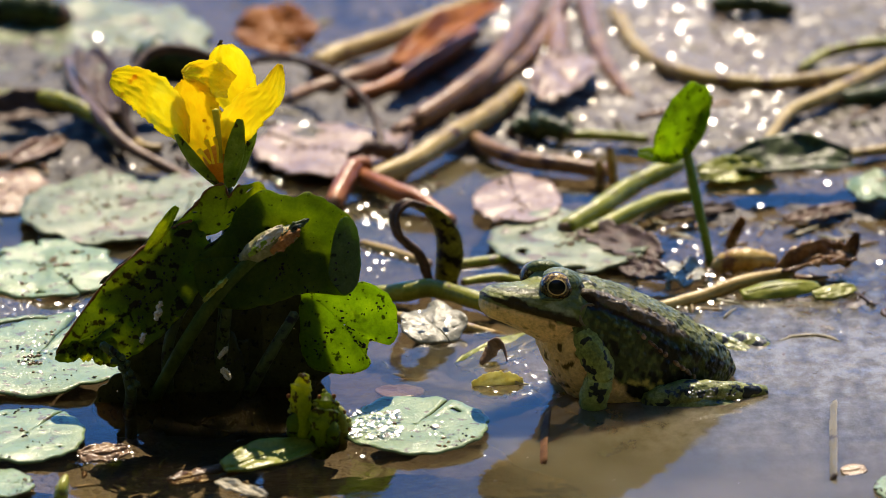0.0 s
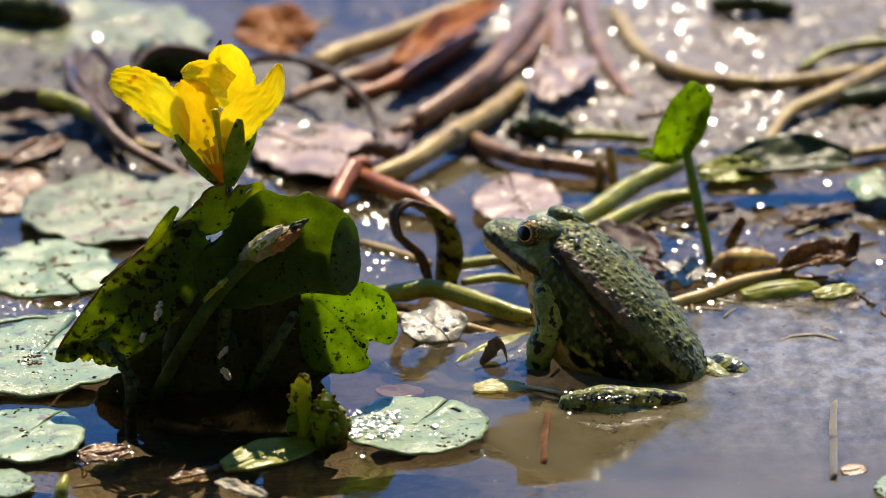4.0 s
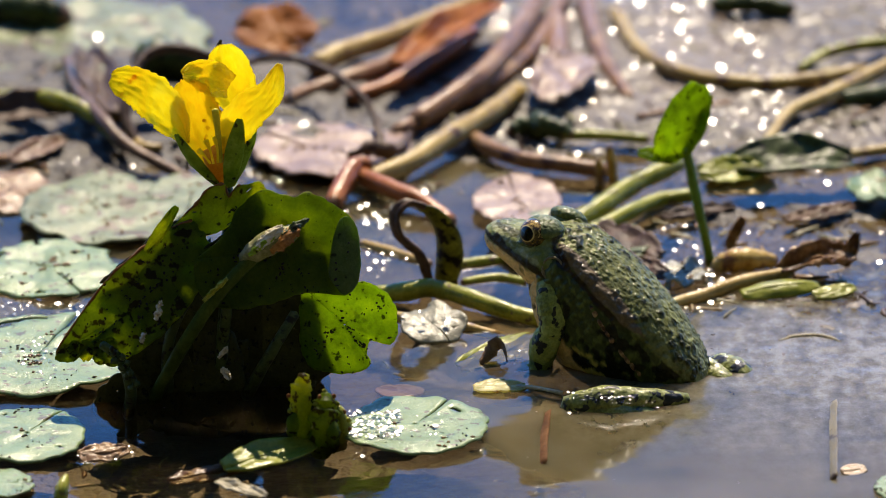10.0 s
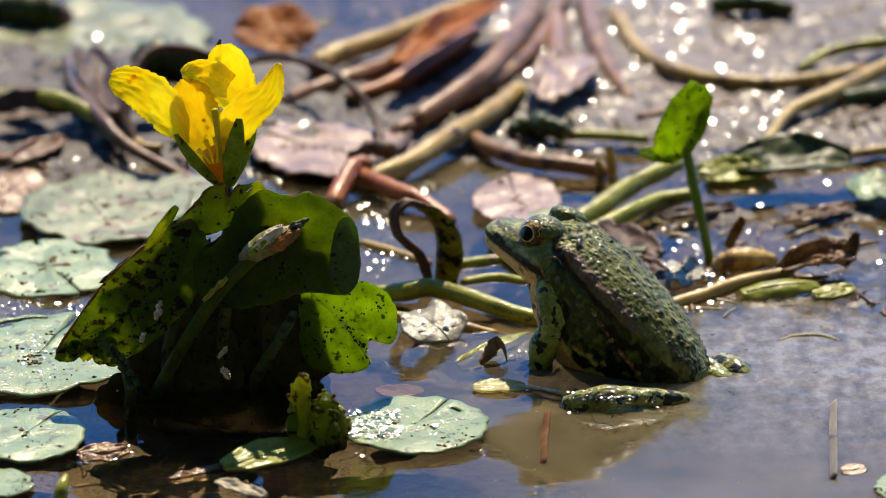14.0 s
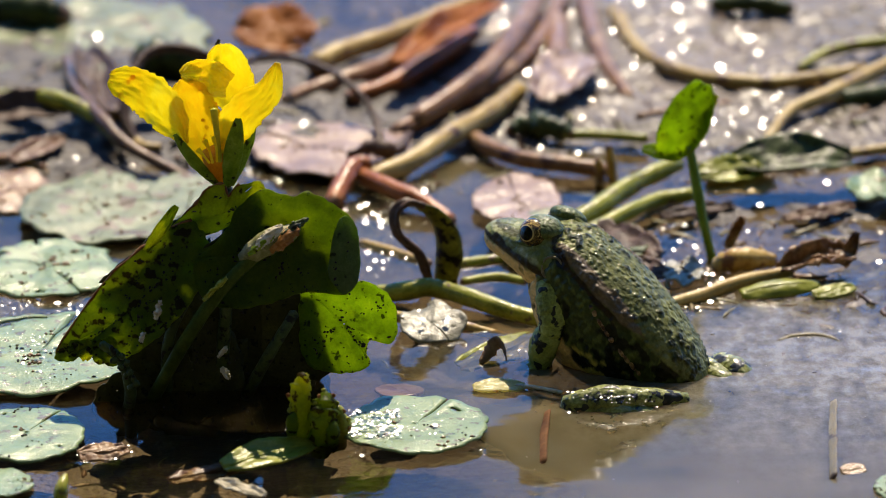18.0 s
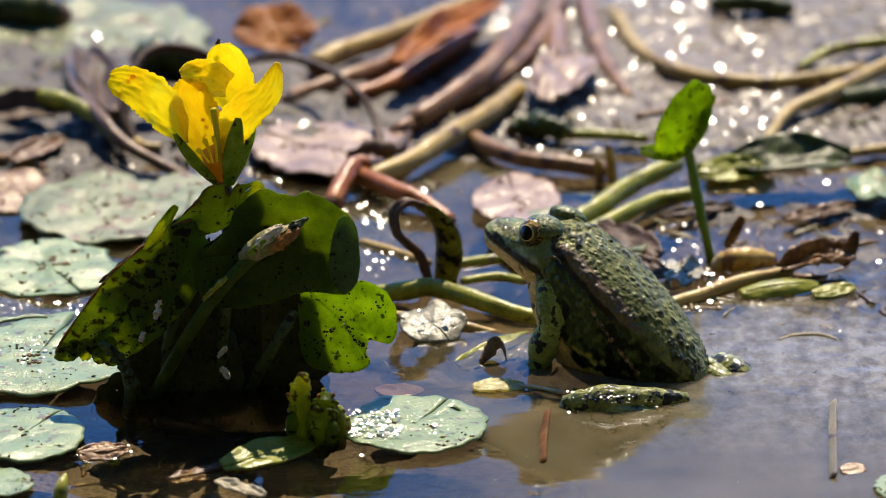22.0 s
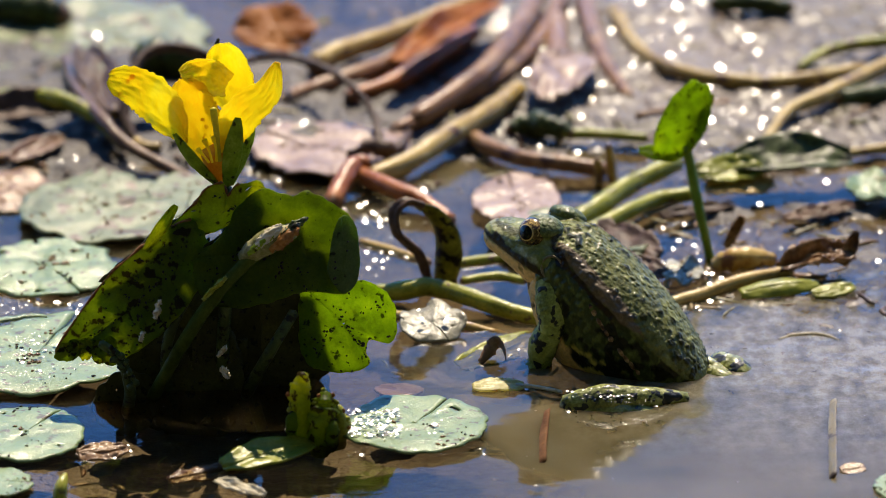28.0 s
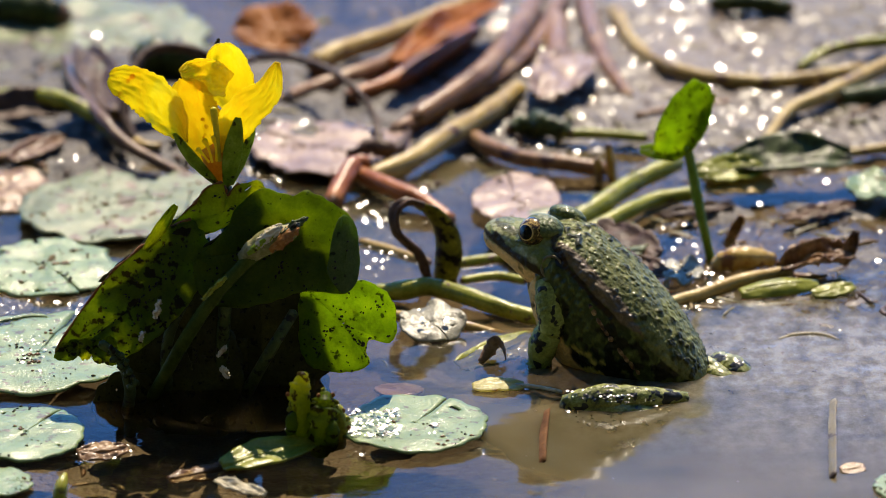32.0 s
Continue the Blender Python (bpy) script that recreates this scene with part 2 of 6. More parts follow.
HUSK_WET = tissue("wet_brown_husk", (0.05, 0.020, 0.006), (0.17, 0.078, 0.022), (0.38, 0.22, 0.08), 220, spread=0.15, rough=0.36, bump=0.8, coat=0.35, through_light=0.2)
STEM_AMBER = tissue("amber_stem", (0.16, 0.055, 0.015), (0.40, 0.25, 0.05), (0.48, 0.34, 0.10), 130, spread=0.12, rough=0.36, bump=0.5, coat=0.25, spots=(0.16, 0.07, 0.03), spot_scale=200, spot_cut=0.62)
TWIG = tissue("dark_twig", (0.03, 0.018, 0.012), (0.07, 0.04, 0.026), (0.13, 0.08, 0.055), 300, rough=0.5, bump=0.7)
TWIG_RED = tissue("red_brown_stick", (0.045, 0.018, 0.006), (0.10, 0.045, 0.016), (0.17, 0.085, 0.035), 140, rough=0.75, bump=0.6, spec=0.05)
TWIG_BROWN = tissue("brown_stem", (0.06, 0.03, 0.015), (0.14, 0.075, 0.035), (0.26, 0.15, 0.08), 120, rough=0.4, bump=0.5, coat=0.15)
DRY = tissue("dry_brown_leaf", (0.12, 0.06, 0.025), (0.25, 0.14, 0.06), (0.42, 0.27, 0.13), 180, rough=0.4, bump=0.7, coat=0.3, through_light=0.15)
DRY_PALE = tissue("pale_dry_leaf", (0.17, 0.11, 0.075), (0.31, 0.21, 0.155), (0.45, 0.34, 0.26), 110, rough=0.36, bump=0.6, coat=0.12, spots=(0.18, 0.10, 0.06), spot_scale=220, spot_cut=0.64)
OLIVE = tissue("olive_leaf", (0.12, 0.13, 0.012), (0.23, 0.24, 0.022), (0.34, 0.34, 0.05), 150, rough=0.35, bump=0.4, coat=0.12, through_light=0.15)
YELLOW_LEAF = tissue("yellowed_leaf", (0.58, 0.48, 0.11), (0.74, 0.68, 0.28), (0.84, 0.80, 0.50), 200, rough=0.35, bump=0.5, coat=0.4, through_light=0.6, spots=(0.40, 0.20, 0.04), spot_scale=330, spot_cut=0.68)
OLIVE_SPOTTED = tissue("spotted_olive_leaf", (0.05, 0.05, 0.006), (0.17, 0.16, 0.014), (0.36, 0.34, 0.04), 120, spread=0.14, rough=0.4, bump=0.6, coat=0.12, through_light=0.4, spots=(0.012, 0.009, 0.005), spot_scale=330, spot_cut=0.57)
CREAM = tissue("cream_husk", (0.35, 0.30, 0.18), (0.55, 0.48, 0.32), (0.72, 0.66, 0.50), 300, rough=0.5, through_light=0.1)
# Green stalk whose tones are darkened for the shade inside the clump
STALK_SHADED = tissue("shaded_stalk", (0.018, 0.028, 0.003), (0.04, 0.056, 0.006), (0.08, 0.095, 0.014), 160, rough=0.5, bump=0.4, spec=0.06)
MUD_CRUMB = tissue("mud_crumb", (0.10, 0.08, 0.06), (0.22, 0.18, 0.15), (0.40, 0.34, 0.30), 200, rough=0.5, coat=0.4)
SPECK = tissue("dark_specks", (0.012, 0.010, 0.006), (0.03, 0.024, 0.012), (0.07, 0.05, 0.02), 600, rough=0.6)


# ---- builders ----
def mesh_object(name, verts, faces, material, parent=None, label="", smooth=True):
    me = bpy.data.meshes.new(name)
    me.from_pydata([tuple(v) for v in verts], [], faces)
    me.materials.append(material)
    me.polygons.foreach_set("use_smooth", [smooth] * len(me.polygons))
    me.update()
    ob = new(name, me)
    if parent is not None:
        ob.parent = parent
    if label:
        ob["label"] = label
    return ob


def thing(name, label, category, group="", kind="", at=(0, 0, 0)):
    ob = new(name)
    ob.empty_display_size = 0.005
    ob.location = Vector(at) * MM
    return tagged(ob, label, category, group, kind)


def spline(points, count):
    """A smooth line through the points (rows of any width)."""
    p = np.array(points, float)
    p = np.vstack([2 * p[0] - p[1], p, 2 * p[-1] - p[-2]])
    spans = len(p) - 3
    out = []
    for k in range(count):
        s = k / (count - 1) * spans
        i = min(int(s), spans - 1)
        t = s - i
        a, b, c, d = p[i:i + 4]
        out.append(0.5 * (2 * b + (c - a) * t + (2 * a - 5 * b + 4 * c - d) * t * t + (3 * b - a - 3 * c + d) * t ** 3))
    return np.array(out)


def tube_data(points, radius, sides=12, count=0, rough=0.10, flat=1.0, seed=0):
    """Vertices (metres) and faces of a stem through the points (mm); radius: one number or one for each point."""
    r = np.full(len(points), radius, float) if isinstance(radius, (int, float)) else np.array(radius, float)
    count = count or max(10, 7 * (len(points) - 1))
    line = spline(np.hstack([np.array(points, float), r[:, None]]), count)
    verts, faces = [], []
    side = None
    for k in range(count):
        way = Vector(line[min(k + 1, count - 1), :3] - line[max(k - 1, 0), :3]).normalized()
        if side is None:
            side = way.orthogonal().normalized()
        side = (side - way * side.dot(way)).normalized()
        up = way.cross(side)
        rr = max(line[k, 3], 0.05)
        wob = 1 + rough * noise.noise(Vector((k * 0.55, seed * 7.1, 3.3)))
        for j in range(sides):
            a = 2 * math.pi * j / sides
            g = rr * wob * (1 + 0.7 * rough * noise.noise(Vector((k * 0.45, j * 0.9, seed * 3.7))))
            v = Vector(line[k, :3]) + (side * math.cos(a) * flat + up * math.sin(a)) * g
            verts.append(v * MM)
    for k in range(count - 1):
        for j in range(sides):
            faces.append((k * sides + j, k * sides + (j + 1) % sides, (k + 1) * sides + (j + 1) % sides, (k + 1) * sides + j))
    for k, flip in ((0, True), (count - 1, False)):
        c = len(verts)
        way = Vector(line[min(k + 1, count - 1), :3] - line[max(k - 1, 0), :3]).normalized()
        verts.append((Vector(line[k, :3]) + way * (-0.5 if flip else 0.5) * max(line[k, 3], 0.05)) * MM)
        for j in range(sides):
            a, b = k * sides + j, k * sides + (j + 1) % sides
            faces.append((c, b, a) if flip else (c, a, b))
    return verts, faces


def tube(name, points, radius, material, parent=None, label="", **more):
    return mesh_object(name, *tube_data(points, radius, **more), material, parent, label)


def shell_data(grid, thick, keep=None, closed=False):
    """A sheet with real thickness from a grid of points (mm); keep(i, j) says which cells stay."""
    g = np.array(grid, float)
    nu, nv = g.shape[:2]
    du = np.gradient(g, axis=0)
    dv = np.gradient(g, axis=1)
    if closed:
        dv = (np.roll(g, -1, 1) - np.roll(g, 1, 1)) / 2
    nrm = np.cross(du, dv)
    nrm /= np.maximum(np.linalg.norm(nrm, axis=2, keepdims=True), 1e-9)
    top, low = g + nrm * thick / 2, g - nrm * thick / 2
    verts = [Vector(v) * MM for v in np.vstack([top.reshape(-1, 3), low.reshape(-1, 3)])]
    n = nu * nv
    cells = {(i, j) for i in range(nu - 1) for j in range(nv if closed else nv - 1) if keep is None or keep(i, j)}
    faces = []
    idx = lambda i, j: i * nv + j % nv
    for i, j in sorted(cells):
        a, b, c, d = idx(i, j), idx(i + 1, j), idx(i + 1, j + 1), idx(i, j + 1)
        faces += [(a, b, c, d), (n + d, n + c, n + b, n + a)]
        jm, jp = ((j - 1) % nv, (j + 1) % nv) if closed else (j - 1, j + 1)
        for near, p, q in (((i, jm), a, b), ((i + 1, j), b, c), ((i, jp), c, d), ((i - 1, j), d, a)):
            if near not in cells and not (closed and near[0] < 0):
                faces.append((q, p, n + p, n + q))
    return verts, faces


def specks_on(grid, count, size, lift, seed, name, parent, material=None, fade=None):
    """Crumbs, algae and tiny insects that cling to a sheet, one mesh of small uneven lumps."""
    rnd = random.Random(seed)
    g = np.array(grid, float)
    nu, nv = g.shape[:2]
    verts, faces = [], []
    clumps = [(rnd.randrange(1, nu - 1), rnd.randrange(0, nv)) for _ in range(max(3, count // 5))]
    for _ in range(count):
        ci, cj = rnd.choice(clumps)
        i = min(max(int(ci + rnd.gauss(0, 1.6)), 1), nu - 2)
        j = int(cj + rnd.gauss(0, 2.2)) % (nv - 1)
        nrm = Vector(np.cross(g[i + 1, j] - g[i, j], g[i, j + 1] - g[i, j]))
        if nrm.length < 1e-6:
            continue
        nrm.normalize()
        s = size * rnd.uniform(0.4, 1.35)
        centre = Vector(g[i, j] + (g[i, j + 1] - g[i, j]) * rnd.random() + (g[i + 1, j] - g[i, j]) * rnd.random()) + nrm * lift
        turn = rnd.uniform(0, 6.28)
        a = nrm.orthogonal().normalized()
        b = nrm.cross(a)
        a, b = a * math.cos(turn) + b * math.sin(turn), b * math.cos(turn) - a * math.sin(turn)
        k = len(verts)
        long = rnd.uniform(0.9, 2.0)
        for q in range(5):
            w = 6.283 * q / 5
            verts.append((centre + a * math.cos(w) * s * long * rnd.uniform(0.6, 1.2) + b * math.sin(w) * s * rnd.uniform(0.6, 1.2)) * MM)
        verts += [(centre + nrm * s * 0.7) * MM, (centre - nrm * s * 0.7) * MM]
        for q in range(5):
            faces += [(k + q, k + (q + 1) % 5, k + 5), (k + (q + 1) % 5, k + q, k + 6)]
    return tagged(mesh_object(name, verts, faces, material or SPECK, parent), kind="stuff")


def round_leaf(rx, ry, notch=-90, notch_width=2.5, scallop=0.05, lobes=17, wave=0.8, fold=0.0, cup=0.0, curl=0.0, curl_way=0, droop=0.0, seed=0, nu=16, nv=72):
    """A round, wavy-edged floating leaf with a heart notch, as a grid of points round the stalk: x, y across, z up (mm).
    fold: height of a crease along x; cup: rim lifted; curl: one side (curl_way, degrees) rolled up."""
    grid = []
    for i in range(nu):
        u = max(i / (nu - 1), 0.02)
        row = []
        for j in range(nv):
            a = radians(notch + notch_width / 2 + (360 - notch_width) * j / (nv - 1))
            rag = 1 + scallop * (abs(math.sin(a * lobes / 2)) - 0.5) * u ** 4 + 0.11 * noise.noise(Vector((math.cos(a) * 1.5, math.sin(a) * 1.5, seed * 5.3)))
            x, y = rx * u * rag * math.cos(a), ry * u * rag * math.sin(a)
            z = wave * u ** 3 * noise.noise(Vector((1.6 * math.cos(a), 1.6 * math.sin(a), seed * 3.1 + u)))
            z += 0.5 * wave * noise.noise(Vector((x * 0.13, y * 0.13, seed))) + 0.15 * wave * noise.noise(Vector((x * 0.5, y * 0.5, seed)))
            z += 0.05 * wave * math.cos(a * 9 + seed) * u
            z += cup * u * u - fold * abs(y) / ry - droop * (x / rx) ** 2
            k = (math.cos(a - radians(curl_way)) * u - 0.55) / 0.45
            if curl and k > 0:
                bend = k * curl
                reach = 0.45 * max(rx, ry) / max(curl, 0.01)
                z += reach * (1 - math.cos(bend))
                back = reach * (bend - math.sin(bend)) * 0.9
                x -= back * math.cos(radians(curl_way))
                y -= back * math.sin(radians(curl_way))
            row.append((x, y, z))
        grid.append(row)
    return grid


def cut_leaf(points, centre, seed=0, serration=0.02, teeth=40, wave=1.0, nu=18, nv=132):
    """A sheet of leaf inside a smooth closed outline, ruffled, with a toothed rim, as a grid of points round its middle (mm)."""
    pts = [Vector(p) for p in points]
    centre = Vector(centre)
    n = len(pts)
    normal = Vector((0, 0, 0))
    for k in range(n):
        normal += (pts[k] - centre).cross(pts[(k + 1) % n] - centre)
    normal.normalize()
    rim = []
    for j in range(nv):
        w = n * j / (nv - 1)
        k, f = int(w) % n, w - int(w)
        a, b, c, d = pts[k - 1], pts[k], pts[(k + 1) % n], pts[(k + 2) % n]
        rim.append(0.5 * ((2 * b) + (c - a) * f + (2 * a - 5 * b + 4 * c - d) * f * f + (3 * b - a - 3 * c + d) * f ** 3))
    grid = []
    for i in range(nu):
        u = max(i / (nu - 1), 0.02)
        row = []
        for j in range(nv):
            out = rim[j] - centre
            r = 1 + u ** 4 * (serration * (abs(math.sin(math.pi * teeth * j / (nv - 1))) - 0.5) + 0.05 * noise.noise(Vector((rim[j].x * 0.35, rim[j].z * 0.35, seed * 3.3))))
            p = centre + out * u * r
            lift = noise.noise(Vector((p.x * 0.09, p.z * 0.09, seed))) + 0.35 * noise.noise(Vector((p.x * 0.3, p.z * 0.3, seed + 4)))
            row.append(p + normal * wave * lift * (0.3 + 0.7 * u))
        grid.append([tuple(p) for p in row])
    return grid


def placed(grid, m):
    """The grid carried by a pose whose place is in mm."""
    g = np.array(grid, float)
    r = np.array(m.to_3x3())
    return g @ r.T + np.array(m.translation)


def torn(seed, amount, nu):
    """Cells to leave out: bites at the rim and a few holes."""
    def keep(i, j):
        v = noise.noise(Vector((i * 0.32, j * 0.21, seed * 9.7)))
        edge = i / nu
        return v < amount + 0.55 * (1 - edge) if edge > 0.55 else v < amount + 0.32
    return keep


def floating_pad(at, rx, ry, label, turn=0, tilt=(0, 0), material=None, specks=40, seed=1, lift=1.0, group="floating leaves", **shape):
    base = thing("lily_pad", label, "leaf", group, at=at)
    g = placed(round_leaf(rx, ry, seed=seed, **shape), pose(0, 0, lift, tilt[0], tilt[1], turn))
    mesh_object("blade", *shell_data(g, 0.55, torn(seed, 0.42, 16)), material or PAD, base)
    if specks:
        specks_on(g, specks, 0.38, 0.4, seed, "dirt_speck", base)
        specks_on(g, specks, 0.46, 0.4, seed + 3, "dirt_crumb", base, CRUMB_OLIVE)
        specks_on(g, specks, 0.55, 0.35, seed + 3, "crumb", base, DRY)
    return base


def blade(base, tip, facing, width, sag=0.0, cup=0.0, ripple=0.4, seed=0, point=0.55, nu=30, nv=17, fringe=0.0, roll=0.0, crinkle=0.0):
    """A long leaf, petal or sepal as a grid (mm). facing: the way its face looks; width: half of it; cup: sides bent to the face; roll: its end rolled to the face (degrees)."""
    base, tip = Vector(base), Vector(tip)
    axis = tip - base
    long = axis.length
    axis.normalize()
    face = Vector(facing)
    face = (face - axis * face.dot(axis)).normalized()
    side = axis.cross(face)
    grid = []
    for i in range(nu):
        u = i / (nu - 1)
        w = width * (math.sin(math.pi * min(u * 0.86 + 0.08, 1)) ** point)
        row = []
        for j in range(nv):
            v = 2 * j / (nv - 1) - 1
            rag = 1 + fringe * abs(v) ** 3 * noise.noise(Vector((u * 16, v, seed * 4.4)))
            h = sag * math.sin(math.pi * u) + cup * v * v * w + ripple * noise.noise(Vector((u * 5, v * 2.2, seed * 2.9))) + ripple * 0.6 * abs(v) * noise.noise(Vector((u * 11, v * 3, seed * 1.3))) + crinkle * noise.noise(Vector((u * 9, v * 9, seed * 0.7)))
            along = u * long
            if roll and u > 0.62:
                b = radians(roll) * (u - 0.62) / 0.38
                reach = 0.38 * long / radians(abs(roll))
                along = 0.62 * long + reach * math.sin(abs(b))
                h += math.copysign(reach * (1 - math.cos(b)), roll)
            along += fringe * 1.2 * u ** 6 * noise.noise(Vector((v * 4, seed, 2.2)))
            row.append(base + axis * along + side * (v * w * rag) + face * h)
        grid.append(row)
    return grid


def add_blade(name, material, parent, thick=0.35, label="", **k):
    return mesh_object(name, *shell_data(blade(**k), thick), material, parent, label)


# ---- setting: mud floor of the pond and the water on it ----
def spaced(near, step, far):
    fine = np.arange(near[0], near[1] + step / 2, step)
    out = [step * 1.6]
    while sum(out) < far:
        out.append(out[-1] * 1.45)
    reach = np.cumsum(out)
    return np.concatenate([near[0] - reach[::-1], fine, near[1] + reach])


def mud_height(x, y):
    """Pond floor in mm over the water level: a low bar of mud with the plants on it, deeper water round it, a bank far off."""
    step = lambda v: 0.5 + 0.5 * math.tanh(v)
    right = step((x - 62) / 13) * step((y + 96) / 12)
    back = step((y - 40 + 20 * step((-x - 45) / 20)) / 36)
    hump = math.exp(-((x - 72) / 30) ** 2 - ((y - 24) / 20) ** 2)
    z = -13 + max(12.85 * right, 15.9 * back, 13.5 * hump)
    z += 2.6 * (1 - 0.75 * right) * noise.noise(Vector((x * 0.018, y * 0.018, 1.7))) + 1.5 * (1 - 0.5 * right) * noise.noise(Vector((x * 0.06, y * 0.06, 4.1))) + (0.7 + 0.8 * back) * noise.noise(Vector((x * 0.19, y * 0.19, 8.8)))
    crumbs = right * (1 - back)
    if crumbs > 0.02:
        z += crumbs * (0.9 * noise.noise(Vector((x * 0.27, y * 0.20, 5.5))) + 0.6 * noise.noise(Vector((x * 0.6, y * 0.45, 7.5))))
    z -= 12 * math.exp(-((x + 40) / 34) ** 2 - ((y - 192) / 30) ** 2)
    r = math.hypot(x, y)
    bar = math.exp(-min((r / 460) ** 4, 60))
    deep = -34 + 12 * noise.noise(Vector((x * 0.004, y * 0.004, 2.2)))
    shore = 3000 + 500 * noise.noise(Vector((x / (r + 1) * 1.7, y / (r + 1) * 1.7, 6.6)))
    rise = max(r - shore, 0)
    return bar * z + (1 - bar) * deep + min(rise * 0.12, 250 + rise * 0.002)


def build_ground():
    xs, ys = spaced((-140, 140), 1.3, 400000), spaced((-180, 220), 1.3, 400000)
    verts = [(x * MM, y * MM, mud_height(x, y) * MM) for y in ys for x in xs]
    n = len(xs)
    faces = [(j * n + i, j * n + i + 1, (j + 1) * n + i + 1, (j + 1) * n + i) for j in range(len(ys) - 1) for i in range(n - 1)]
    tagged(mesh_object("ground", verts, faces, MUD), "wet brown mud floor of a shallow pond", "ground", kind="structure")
    xs, ys = spaced((-150, 150), 50, 4200), spaced((-200, 300), 50, 4200)
    verts = [(x * MM, y * MM, 0.0) for y in ys for x in xs]
    n = len(xs)
    faces = [(j * n + i, j * n + i + 1, (j + 1) * n + i + 1, (j + 1) * n + i) for j in range(len(ys) - 1) for i in range(n - 1)]
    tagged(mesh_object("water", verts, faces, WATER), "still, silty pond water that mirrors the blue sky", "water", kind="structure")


build_ground()


def shade_screen():
    """Unseen tall reeds, added behind the camera to close the pond and keep sky light off that side."""
    rnd = random.Random(12)
    verts, faces = [], []
    for k in range(2600):
        a = radians(rnd.uniform(175, 365))
        r = rnd.uniform(3.6, 4.8)
        x, y = r * math.cos(a), -0.4 + r * math.sin(a)
        high, w = rnd.uniform(3.0, 6.5), rnd.uniform(0.025, 0.06)
        lean = Vector((rnd.uniform(-0.5, 0.5), rnd.uniform(-0.5, 0.5), 0))
        side = Vector((-math.sin(a), math.cos(a), 0)) * w
        depth = Vector((math.cos(a), math.sin(a), 0)) * w * 0.3
        i = len(verts)
        for h in (0.0, 0.5, 0.85):
            c = Vector((x, y, 0.0 + high * h)) + lean * h * h
            taper = 1 - 0.5 * h
            verts += [c - side * taper, c + depth * taper, c + side * taper]
        verts.append(Vector((x, y, high)) + lean)
        for q in (0, 3):
            faces += [(i + q, i + q + 1, i + q + 4, i + q + 3), (i + q + 1, i + q + 2, i + q + 5, i + q + 4)]
        faces += [(i + 6, i + 7, i + 9), (i + 7, i + 8, i + 9)]
    tagged(mesh_object("reeds", verts, faces, STEM_DARK), "unseen tall dark green reeds added to block sky light", "reeds", kind="stuff")


shade_screen()


